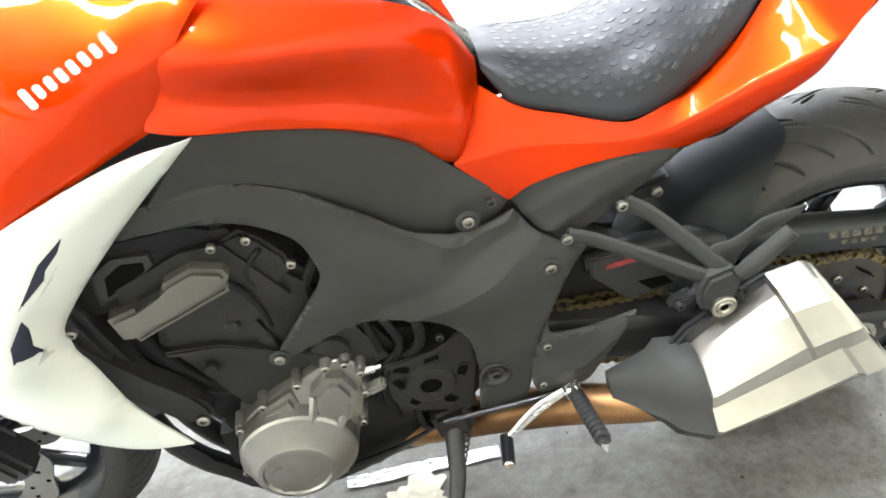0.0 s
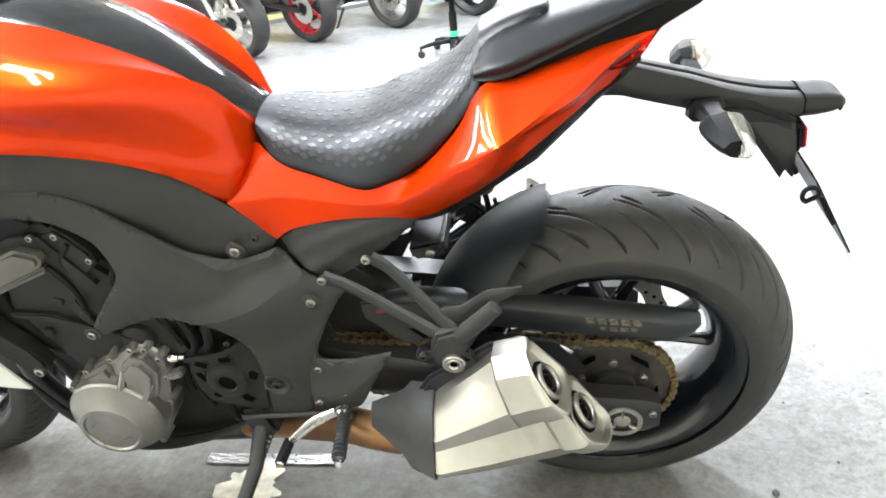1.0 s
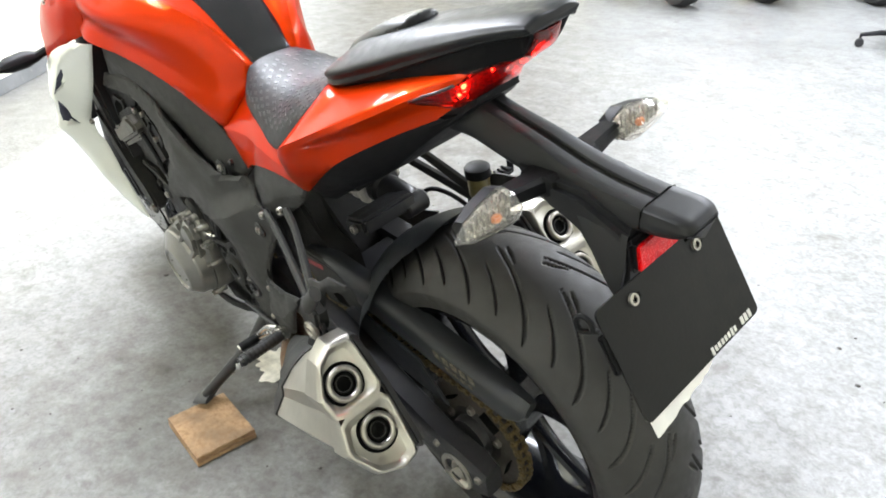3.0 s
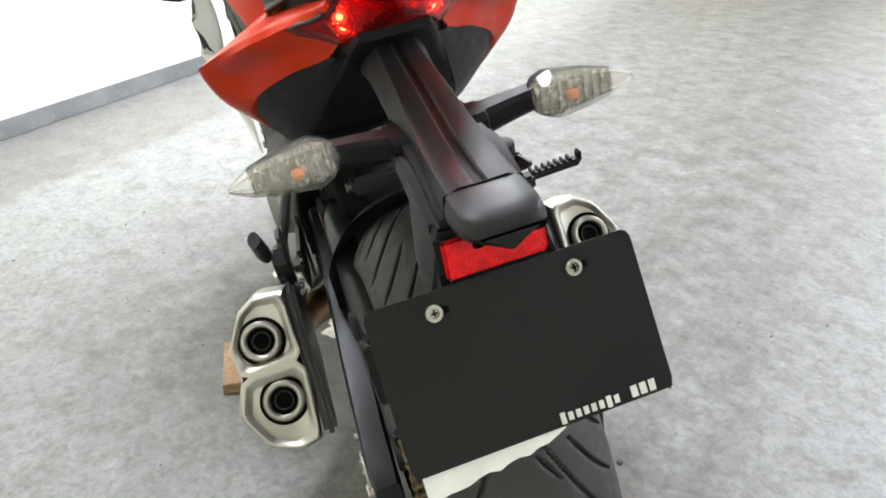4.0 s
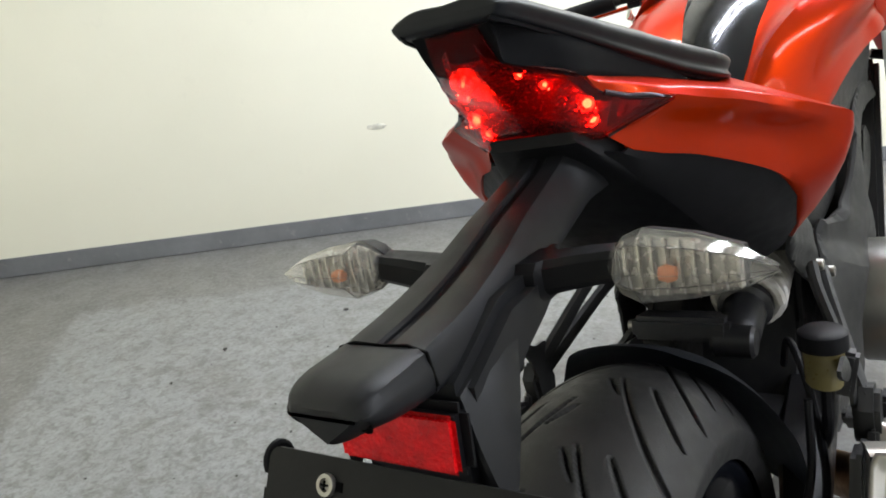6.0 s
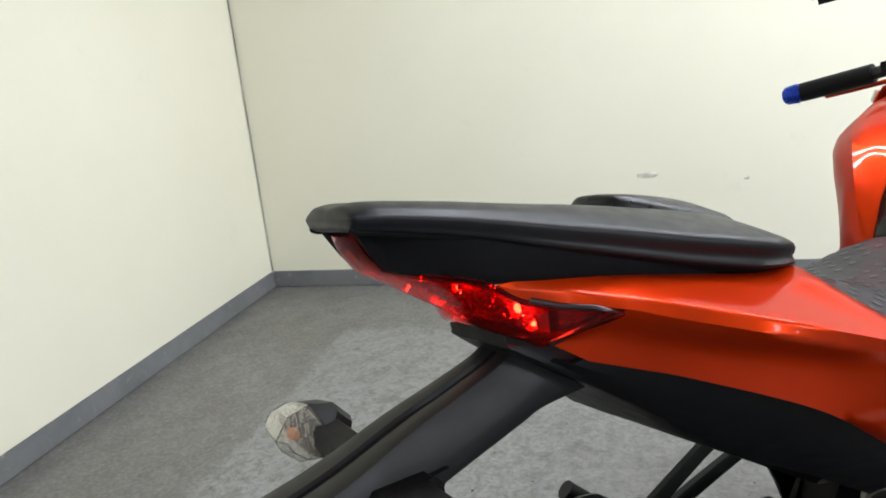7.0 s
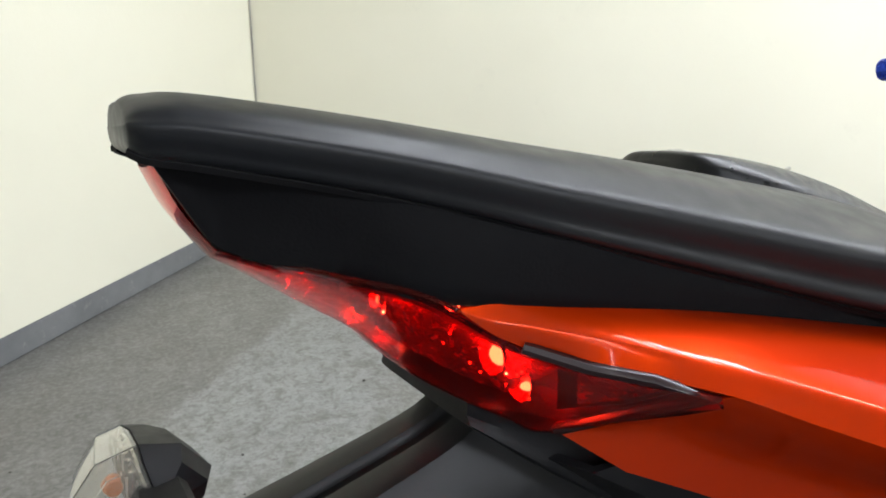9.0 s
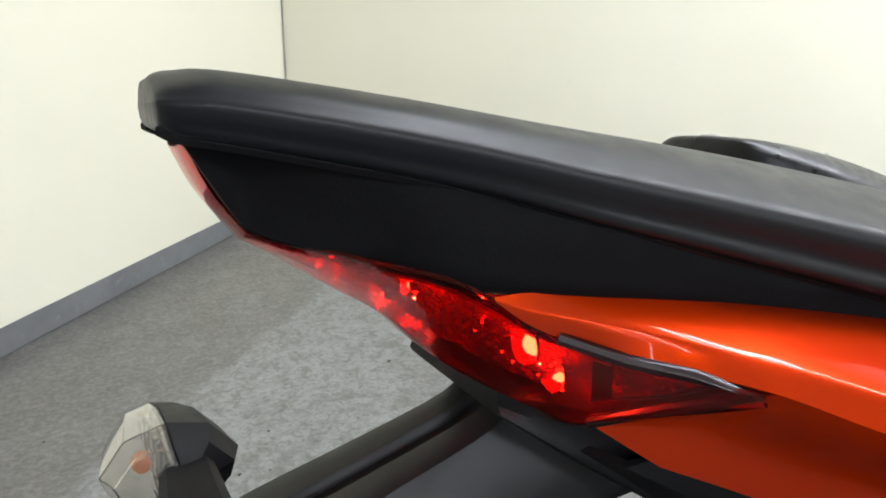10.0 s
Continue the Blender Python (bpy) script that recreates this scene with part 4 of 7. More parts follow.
TANK_FRONT = [
    (0.71, [(0, 0.962), (0.066, 0.953), (0.140, 0.956, 1), (0.180, 0.920), (0.156, 0.86), (0.152, 0.812), (0, 0.8)]),
    (0.79, [(0, 0.995), (0.072, 0.988), (0.160, 0.971, 1), (0.201, 0.932), (0.177, 0.882), (0.168, 0.838), (0, 0.83)]),
    (0.87, [(0, 1.012), (0.078, 1.005), (0.155, 0.984, 1), (0.190, 0.948), (0.191, 0.905), (0.191, 0.862), (0, 0.85)]),
    (0.95, [(0, 1.012), (0.076, 1.004), (0.13, 0.985, 1), (0.15, 0.955), (0.158, 0.92), (0.16, 0.88), (0, 0.86)]),
]
TANK = TANK_REAR + TANK_FRONT
bm = B()
loft(bm, smooth_rings(TANK, 6))
tank = part("fuel_tank", bm, ORANGE, moto, "glossy candy orange fuel tank", sharp=55)
bm = B()
rows = []
for x, half in TANK:
    z0, y1, z1 = half[0][1], half[1][0], half[1][1]
    rows.append([(x, -y1 * 1.04, z1 - 0.002), (x, -y1 * 0.9, z1 + 0.006), (x, 0, z0 + 0.008), (x, y1 * 0.9, z1 + 0.006), (x, y1 * 1.04, z1 - 0.002)])
rows[0] = [(0.527, p[1], p[2] - 0.006) for p in rows[0]]
cols = [catmull([r[j] for r in rows], 6) for j in range(5)]
loft(bm, [[c[i] for c in cols] for i in range(len(cols[0]))], False, False)
bmesh.ops.solidify(bm, geom=bm.faces[:], thickness=0.006)
part("tank_strip", bm, STRIP, tank, "gloss charcoal strip along the tank top")
part("fuel_cap", lathe(B(), [(0, 0.008), (0.03, 0.008), (0.036, 0.004), (0.042, 0.004), (0.044, 0)], (0.9, 0, 1.027), (-0.12, 0, 1), 40), BLACKMETAL, tank, "black round fuel cap")

# front cover beside the tank, with its emblem bars
fc = part("tank_side_cover", panel([(0.80, 0.160, 0.99, 1), (0.83, 0.192, 0.962), (0.865, 0.195, 0.915), (0.893, 0.199, 0.872, 1), (0.95, 0.222, 0.855), (1.02, 0.232, 0.828), (1.09, 0.235, 0.788), (1.2, 0.23, 0.74, 1), (1.26, 0.18, 0.80), (1.2, 0.15, 0.92), (1.08, 0.14, 0.99), (0.93, 0.135, 1.012)], [(1.0, 0.216, 0.93), (0.9, 0.208, 0.95), (1.1, 0.22, 0.87), (0.95, 0.222, 0.905)]), ORANGE, moto, "orange side cover ahead of the tank")
mirrored(fc)
bm = B()
for i in range(8):
    f = i / 7
    block(bm, (0.885 + 0.085 * f, 0.217 + 0.004 * f, 0.975 - 0.036 * f), (0.0085, 0.006, 0.02 if i in (0, 7) else 0.013), (12, 24, -2), 0.0015)
part("emblem", bm, CHROME, moto, "chrome emblem on the tank cover")

# pale radiator shroud with two slots
sh = part("radiator_shroud", panel([(0.852, 0.194, 0.862, 1), (0.911, 0.214, 0.862), (0.982, 0.230, 0.845), (1.067, 0.238, 0.812), (1.15, 0.235, 0.770), (1.2, 0.23, 0.66), (1.19, 0.235, 0.585), (1.143, 0.226, 0.5), (1.1, 0.222, 0.455), (1.058, 0.214, 0.423), (1.005, 0.208, 0.408, 1), (1.045, 0.208, 0.49), (1.062, 0.21, 0.57), (1.068, 0.212, 0.64), (1.055, 0.212, 0.678), (0.955, 0.204, 0.775)], [(1.08, 0.252, 0.73), (1.12, 0.255, 0.62), (1.08, 0.235, 0.52), (1.0, 0.225, 0.80)], step=0.010, folds=[([(0.86, 0.868), (0.935, 0.838), (0.999, 0.805), (1.048, 0.760), (1.098, 0.695), (1.125, 0.655)], 0.06, 0.05, 0.015), ([(1.16, 0.655), (1.091, 0.647), (1.068, 0.627)], 0.03, 0.06, 0.008)]), SILVER, moto, "pearl white radiator shroud with dark slots")
mirrored(sh)
skin = SKIN["at"]
for pts in ([(1.000, 0.800), (1.032, 0.778), (1.068, 0.736), (1.036, 0.757), (1.030, 0.768), (1.012, 0.783)], [(1.073, 0.721), (1.100, 0.688), (1.108, 0.665), (1.083, 0.654), (1.087, 0.674), (1.076, 0.704)]):
    part("slot", panel([(x, skin(x, z) + 0.0035, z, 1) for x, z in pts], step=0.008, thick=0.002), mat("slot_mesh", (0.012, 0.013, 0.03), 0.5, 0.2), sh, "dark slot in the shroud")
    part("slot_fin", panel([(x + 0.6 * (pts[3][0] - x) - 0.008, skin(x, z) + 0.006, z + 0.6 * (pts[3][1] - z), 1) for x, z in pts[2:]], step=0.008, thick=0.003), SILVER, sh)
bolt(sh, (1.06, 0.216, 0.655), 0.007)

# ---- grey frame cover: upper skin, spar and lower plate ----
up = part("frame_cover", panel([(0.856, 0.186, 0.857, 1), (0.809, 0.166, 0.840), (0.744, 0.151, 0.820), (0.675, 0.141, 0.795), (0.631, 0.128, 0.762), (0.585, 0.118, 0.713), (0.542, 0.116, 0.674), (0.519, 0.116, 0.651, 1), (0.56, 0.126, 0.62), (0.65, 0.139, 0.64), (0.72, 0.147, 0.695), (0.80, 0.154, 0.745), (0.865, 0.160, 0.768), (0.95, 0.172, 0.76, 1)], folds=[([(0.84, 0.80), (0.74, 0.765), (0.64, 0.715), (0.56, 0.66)], 0.05, 0.05, 0.004)]), GREY, moto, "matt dark grey upper frame cover", sharp=22)
mirrored(up)
lo = part("frame_cover", panel([(0.955, 0.178, 0.775, 1), (0.87, 0.168, 0.783), (0.80, 0.162, 0.762), (0.72, 0.157, 0.712), (0.65, 0.15, 0.655), (0.575, 0.136, 0.632), (0.52, 0.13, 0.645, 1), (0.49, 0.132, 0.604), (0.425, 0.141, 0.562, 1), (0.447, 0.148, 0.535), (0.486, 0.162, 0.46), (0.51, 0.166, 0.37), (0.526, 0.168, 0.302, 1), (0.6, 0.168, 0.292, 1), (0.596, 0.168, 0.418), (0.612, 0.167, 0.476), (0.66, 0.167, 0.519), (0.742, 0.171, 0.536), (0.868, 0.178, 0.498, 1), (0.85, 0.178, 0.53), (0.81, 0.176, 0.58), (0.779, 0.172, 0.62), (0.779, 0.17, 0.652), (0.80, 0.168, 0.695), (0.87, 0.168, 0.732), (0.985, 0.182, 0.745, 1)], [(0.65, 0.172, 0.60), (0.55, 0.17, 0.55), (0.72, 0.172, 0.66), (0.54, 0.174, 0.42), (0.76, 0.178, 0.57), (0.60, 0.150, 0.635)], step=0.008, folds=[([(0.74, 0.727), (0.673, 0.668), (0.644, 0.647), (0.616, 0.627), (0.591, 0.621), (0.53, 0.634)], 0.024, 0.10, 0.009), ([(0.70, 0.525), (0.629, 0.535), (0.561, 0.561), (0.477, 0.604)], 0.08, 0.035, 0.010)]), GREY, moto, "matt dark grey main frame cover with bolts", sharp=20)
mirrored(lo)
for at, r in (((0.581, 0.146, 0.649), 0.010), ((0.479, 0.156, 0.552), 0.010), ((0.858, 0.181, 0.512), 0.009)):
    b = bolt(moto, at, r)
    part("washer", lathe(B(), [(r, -0.003), (r * 1.55, -0.003), (r * 1.6, -0.001), (r, 0.0005)], at, (0, 1, 0), 20), GREY, b)
bolt(moto, (0.548, 0.136, 0.665), 0.007, material=BLACKMETAL)
pv = part("pivot_washer", lathe(B(), [(0.0245, -0.006), (0.0245, 0.001), (0.021, 0.0025), (0.012, -0.002), (0.011, -0.004), (0, -0.004)], (0.572, 0.172, 0.382), (0, 1, 0), 32), BLACKMETAL, moto, "recessed black pivot washer")
bolt(pv, (0.572, 0.172, 0.382), 0.011, material=BLACKMETAL)
for at in ((0.848, 0.166, 0.702), (0.805, 0.172, 0.659), (0.89, 0.166, 0.70)):
    bolt(moto, at, 0.007)
sc = part("side_cover", panel([(0.519, 0.114, 0.648, 1), (0.47, 0.122, 0.678), (0.40, 0.126, 0.692), (0.29, 0.128, 0.690, 1), (0.33, 0.128, 0.65), (0.375, 0.13, 0.618), (0.43, 0.134, 0.585), (0.455, 0.135, 0.572, 1), (0.49, 0.126, 0.607)], [(0.42, 0.133, 0.64)], step=0.008, folds=[([(0.47, 0.60), (0.39, 0.645), (0.30, 0.683)], 0.012, 0.05, 0.006), ([(0.505, 0.628), (0.43, 0.665), (0.36, 0.688)], 0.02, 0.02, 0.003)]), GREY, moto, "small grey side cover under the seat")
mirrored(sc)
hg = part("heel_guard", panel([(0.488, 0.168, 0.462, 1), (0.482, 0.172, 0.438), (0.421, 0.176, 0.441, 1), (0.361, 0.178, 0.458, 1), (0.397, 0.18, 0.397), (0.424, 0.18, 0.345), (0.437, 0.18, 0.331, 1), (0.504, 0.178, 0.321, 1), (0.516, 0.174, 0.345), (0.511, 0.17, 0.40)], [(0.45, 0.179, 0.39)], step=0.008, smooth=3, folds=[([(0.50, 0.36), (0.44, 0.375), (0.395, 0.42)], 0.03, 0.025, 0.006)]), GREY, moto, "dark grey heel guard plate", sharp=20)
mirrored(hg)
bolt(moto, (0.492, 0.171, 0.418), 0.0075)
bolt(moto, (0.503, 0.178, 0.345), 0.007)

# frame and engine behind the covers
part("frame", prism(B(), [(0.44, 0.34), (0.6, 0.3), (0.62, 0.5), (0.75, 0.56), (0.8, 0.7), (1.0, 0.74), (1.12, 0.86), (1.0, 0.86), (0.7, 0.78), (0.52, 0.66), (0.3, 0.72), (0.2, 0.7), (0.40, 0.64), (0.46, 0.62), (0.53, 0.60), (0.50, 0.50)], -0.105, 0.105, 0.01), BLACKMETAL, moto)
eng = part("engine", prism(B(), [(0.56, 0.30), (0.62, 0.265), (0.72, 0.225), (0.80, 0.18), (0.96, 0.17), (1.0, 0.32), (0.93, 0.42), (0.75, 0.5), (0.6, 0.46)], -0.12, 0.12, 0.02), ENGINE, moto, "black four-cylinder engine with a dull silver alternator cover")
part("cylinder_block", prism(B(), [(0.70, 0.44), (0.93, 0.38), (1.01, 0.55), (0.99, 0.62), (0.83, 0.66), (0.79, 0.62)], -0.155, 0.155, 0.012), ENGINE, eng)
part("cylinder_web", prism(B(), [(0.905, 0.625), (0.89, 0.63), (0.87, 0.56), (0.85, 0.50), (0.862, 0.497), (0.884, 0.55)], 0.15, 0.163, 0.003), ENGINE, eng)
part("cylinder_web", prism(B(), [(1.0, 0.55), (0.93, 0.545), (0.86, 0.515), (0.80, 0.49), (0.80, 0.48), (0.87, 0.503), (0.93, 0.532), (1.0, 0.54)], 0.15, 0.167, 0.003), ENGINE, eng)
for x, z in ((0.905, 0.57), (0.87, 0.535), (0.955, 0.50)):
    part("plug", lathe(B(), [(0, 0.006), (0.008, 0.006), (0.010, 0.003), (0.010, 0)], (x, 0.158, z), (0, 1, 0), 16), ENGINE, eng)
part("cylinder_head", prism(B(), [(0.80, 0.60), (0.87, 0.56), (0.985, 0.585), (1.035, 0.625), (1.03, 0.675), (0.93, 0.715), (0.87, 0.715)], -0.165, 0.165, 0.014), ENGINE, eng)
hc = part("head_cover", prism(B(), [(1.036, 0.635), (1.030, 0.599), (1.018, 0.598), (0.886, 0.654), (0.878, 0.666), (0.883, 0.677), (0.917, 0.688), (0.955, 0.673), (0.961, 0.652), (0.99, 0.637), (0.998, 0.646)], 0.14, 0.186, 0.006), BRONZE, eng, "dull bronze-silver cam cover end")
part("cover_step", prism(B(), [(1.018, 0.596), (1.014, 0.588), (0.886, 0.640), (0.884, 0.652)], 0.14, 0.180, 0.004), BRONZE, hc)
part("cover_step", prism(B(), [(0.962, 0.652), (0.99, 0.640), (0.994, 0.650), (0.958, 0.664)], 0.15, 0.178, 0.002), ENGINE, hc)
dc = part("ducting", prism(B(), [(0.845, 0.735), (0.912, 0.722), (1.008, 0.735), (1.07, 0.72), (1.075, 0.62), (1.045, 0.628), (0.995, 0.650), (0.941, 0.675)], 0.08, 0.158, 0.008), BLACK, eng)
part("duct_lip", prism(B(), [(1.046, 0.640), (0.992, 0.660), (0.955, 0.690), (0.958, 0.712), (1.006, 0.716), (1.040, 0.694)], 0.12, 0.164, 0.006), GREY, dc)
part("duct_mouth", prism(B(), [(1.030, 0.655), (0.997, 0.67), (0.972, 0.685), (0.97, 0.699), (0.997, 0.702), (1.022, 0.686)], 0.15, 0.1646, 0.001), HOLE, dc)
tc_ = part("throttle_cover", prism(B(), [(0.915, 0.69), (0.855, 0.712), (0.835, 0.695), (0.812, 0.664), (0.808, 0.641), (0.84, 0.624), (0.842, 0.607), (0.866, 0.572), (0.871, 0.605), (0.882, 0.645)], 0.1, 0.160, 0.005), ENGINE, eng)
part("throttle_rib", tube(B(), [(0.838, 0.161, 0.683), (0.862, 0.162, 0.655), (0.858, 0.161, 0.628)], 0.0045, 8, 4), BLACK, tc_)
part("wire", tube(B(), [(0.93, 0.162, 0.665), (0.885, 0.17, 0.645), (0.862, 0.168, 0.60), (0.858, 0.165, 0.56)], 0.005, 8, 5), BLACK, eng)
ALT = [(0.948, 0.385), (0.965, 0.345), (0.966, 0.29), (0.95, 0.255), (0.912, 0.234), (0.865, 0.232), (0.828, 0.247), (0.797, 0.29), (0.778, 0.35), (0.764, 0.41), (0.763, 0.452), (0.78, 0.474), (0.806, 0.474), (0.85, 0.452), (0.905, 0.424)]
AC, BC, FC = (0.866, 0.338), (0.877, 0.330), (0.884, 0.315)
flange = [(p.x, p.z) for p in catmull([(x, 0, z) for x, z in ALT], 4, True)]
bm = B()
rings = []
for k, y, face, r_, (cx, cz) in ((1.0, 0.112, 0, 0.09, BC), (1.0, 0.166, 0, 0.09, BC), (0.985, 0.170, 0, 0.09, BC), (0.93, 0.1715, 0, 0.09, BC), (0.93, 0.174, 0.6, 0.090, BC), (1.0, 0.180, 1, 0.088, BC), (1.0, 0.199, 1, 0.0855, BC), (1.0, 0.2035, 1, 0.0825, BC), (1.0, 0.219, 1, 0.060, FC), (1.0, 0.2215, 1, 0.0565, FC), (1.0, 0.2225, 1, 0.050, FC), (1.0, 0.2185, 1, 0.0475, FC), (1.0, 0.2195, 1, 0.01, FC)):
    ring = []
    for x, z in flange:
        dx, dz = x - AC[0], z - AC[1]
        rad = math.hypot(dx, dz)
        ring.append(V(AC[0] + dx * k, y, AC[1] + dz * k).lerp(V(cx + dx / rad * r_, y, cz + dz / rad * r_), face))
    rings.append(ring)
loft(bm, rings)
altc = part("alternator_cover", bm, CASTING, eng, "dull silver alternator cover with a round bowl", sharp=20)
part("cover_bridge", prism(B(), [(0.787, 0.458), (0.772, 0.425), (0.790, 0.372), (0.815, 0.352), (0.842, 0.392), (0.835, 0.440), (0.808, 0.464)], 0.165, 0.196, 0.009), CASTING, altc)
part("cover_bridge", prism(B(), [(0.862, 0.445), (0.852, 0.402), (0.868, 0.388), (0.915, 0.383), (0.935, 0.392), (0.908, 0.420)], 0.165, 0.189, 0.008), CASTING, altc)
for a, b in (((0.832, 0.430), (0.848, 0.378)), ((0.790, 0.40), (0.822, 0.352)), ((0.80, 0.31), (0.815, 0.315)), ((0.852, 0.405), (0.858, 0.375)), ((0.93, 0.39), (0.915, 0.372))):
    part("cover_rib", tube(B(), [(a[0], 0.184, a[1]), ((a[0] + b[0]) / 2, 0.198, (a[1] + b[1]) / 2), (b[0], 0.206, b[1])], [0.0065, 0.006, 0.004], 6, 0, 1.2), CASTING, altc)
for x, z in ((0.912, 0.328), (0.862, 0.292), (0.905, 0.284)):
    part("badge", block(B(), (x, 0.2205, z), (0.022, 0.003, 0.006), (0, 35, 0), 0.001), CASTING, altc)
for x, z in ALT[::2] + [ALT[9], ALT[11], ALT[13]]:
    part("boss", lathe(B(), [(0, 0.010), (0.0055, 0.010), (0.0075, 0.007), (0.0085, -0.02)], (AC[0] + (x - AC[0]) * 1.02, 0.168, AC[1] + (z - AC[1]) * 1.02), (0, 1, 0), 14), CASTING, altc)
    bolt(altc, (AC[0] + (x - AC[0]) * 1.02, 0.181, AC[1] + (z - AC[1]) * 1.02), 0.0075)
sm = part("starter_cover", lathe(B(), [(0, 0.166), (0.020, 0.166), (0.028, 0.163), (0.033, 0.152), (0.034, 0.10)], (0.797, 0, 0.482), (0, 1, 0), 32), ENGINE, eng, "round black starter cover")
part("cover_band", lathe(B(), [(0.0345, 0.140), (0.037, 0.140), (0.037, 0.147), (0.0345, 0.147)], (0.797, 0, 0.482), (0, 1, 0), 32), CHROME, sm)
cp = part("cover_plate", prism(B(), [(0.726, 0.432), (0.655, 0.446), (0.606, 0.484), (0.596, 0.462), (0.597, 0.402), (0.606, 0.294), (0.644, 0.306), (0.685, 0.325), (0.717, 0.319), (0.734, 0.358), (0.737, 0.395)], 0.11, 0.158, 0.007), ENGINE, eng, "black front sprocket cover with vents")
part("cover_ledge", prism(B(), [(0.73, 0.438), (0.655, 0.452), (0.606, 0.488), (0.602, 0.478), (0.655, 0.441), (0.726, 0.428)], 0.12, 0.168, 0.003), ENGINE, cp)
part("hub_ring", lathe(B(), [(0.0165, 0.004), (0.0185, 0.009), (0.024, 0.010), (0.036, 0.006), (0.041, -0.002)], (0.668, 0.158, 0.377), (0, 1, 0), 32), ENGINE, cp)
part("hub_bore", lathe(B(), [(0, 0.0045), (0.0172, 0.0045), (0.0172, 0.002)], (0.668, 0.158, 0.377), (0, 1, 0), 24), HOLE, cp)
for (x, z), turn in (((0.66, 0.430), 80), ((0.618, 0.392), 20), ((0.643, 0.334), -50), ((0.712, 0.388), 150), ((0.694, 0.346), 210), ((0.706, 0.418), 110)):
    c_, s_n = math.cos(radians(turn)), math.sin(radians(turn))
    part("vent", prism(B(), [(x + a * c_ - b * s_n, z + a * s_n + b * c_) for a, b in ((-0.007, -0.013), (0.007, -0.010), (0.009, 0.004), (0.004, 0.012), (-0.008, 0.011))], 0.15, 0.1588, 0.0006), HOLE, cp)
    part("vent_lip", tube(B(), [(x + a * c_ - b * s_n, 0.1585, z + a * s_n + b * c_) for a, b in ((-0.008, 0.012), (0.005, 0.0135), (0.0105, 0.004), (0.008, -0.011))], 0.0022, 6), ENGINE, cp)
bolt(eng, (0.643, 0.16, 0.470), 0.007, material=BLACKMETAL)
part("oil_pan", prism(B(), [(0.64, 0.24), (0.74, 0.16), (0.92, 0.12), (1.02, 0.2), (1.02, 0.28), (0.66, 0.27)], -0.11, 0.11, 0.02), ENGINE, eng)
part("lower_cowl", panel([(0.60, 0.13, 0.285, 1), (0.70, 0.15, 0.245), (0.80, 0.158, 0.222), (0.90, 0.163, 0.225), (0.99, 0.165, 0.28), (1.06, 0.165, 0.40, 1), (1.04, 0.16, 0.30), (0.96, 0.15, 0.185), (0.86, 0.145, 0.165), (0.74, 0.135, 0.195), (0.62, 0.12, 0.255, 1)], step=0.014), BLACK, eng)
part("inner_guard", prism(B(), [(0.33, 0.405), (0.52, 0.34), (0.60, 0.44), (0.56, 0.60), (0.44, 0.60), (0.40, 0.53), (0.34, 0.50)], 0.035, 0.085, 0.008), ENGINE, moto, "dark inner guard behind the chain run")
clutch = part("clutch_cover", disc(B(), (0.72, -0.185, 0.45), (0, 1, 0), 0.10, 0.09, 44, 0.3), CASTING, eng, "silver clutch cover on the far side")
part("clutch_ring", lathe(B(), [(0.06, -0.03), (0.09, -0.03), (0.095, -0.02), (0.06, -0.02)], (0.72, -0.205, 0.45), (0, 1, 0), 40), CASTING, clutch)
part("radiator", block(B(), (1.085, 0, 0.62), (0.05, 0.36, 0.36), (0, 14, 0), 0.01), BLACKMETAL, moto, "black radiator behind the shrouds")
part("radiator_side", prism(B(), [(1.12, 0.64), (1.0, 0.62), (0.92, 0.45), (0.95, 0.30), (1.0, 0.315), (1.055, 0.44)], 0.05, 0.10, 0.008), BLACK, moto)
part("radiator_hose", tube(B(), [(1.05, 0.12, 0.65), (1.03, 0.13, 0.54), (0.99, 0.13, 0.46), (0.94, 0.12, 0.42)], 0.018, 10, 5), BLACK, moto)
part("frame_rail", prism(B(), [(1.12, 0.68), (1.085, 0.62), (1.064, 0.580), (1.03, 0.53), (0.99, 0.482), (0.972, 0.458), (0.968, 0.44), (0.985, 0.425), (1.013, 0.430), (1.06, 0.50), (1.12, 0.60)], 0.155, 0.187, 0.006), ENGINE, moto)
bolt(moto, (0.985, 0.19, 0.435), 0.011)
for i, (y, dx) in enumerate(((0.03, 0), (0.09, 0.01), (-0.03, 0), (-0.09, 0.01))):
    part("header_pipe", tube(B(), [(1.0, y, 0.52), (1.08 + dx, y * 1.05, 0.44), (1.08 + dx, y, 0.28), (0.98, y * 0.8, 0.14), (0.7, y * 0.6, 0.12)], 0.019, 10, 5), BLACKMETAL, moto)
for k, (a, b, c) in enumerate((((0.72, 0.15, 0.53), (0.70, 0.16, 0.47), (0.74, 0.15, 0.42)), ((0.68, 0.14, 0.55), (0.67, 0.165, 0.48), (0.70, 0.15, 0.44)), ((0.78, 0.12, 0.60), (0.74, 0.155, 0.52), (0.73, 0.15, 0.46)), ((0.76, 0.13, 0.66), (0.80, 0.15, 0.60), (0.78, 0.13, 0.53)))):
    part("hose", tube(B(), [a, b, c], 0.006 + 0.002 * (k % 2), 8, 5), BLACK, moto)
part("connector", lathe(B(), [(0, 0.012), (0.006, 0.012), (0.008, 0.008), (0.008, -0.004), (0.005, -0.006), (0.005, -0.014), (0, -0.014)], (0.748, 0.158, 0.435), (1, 0.3, 0.2), 14), CHROME, moto)
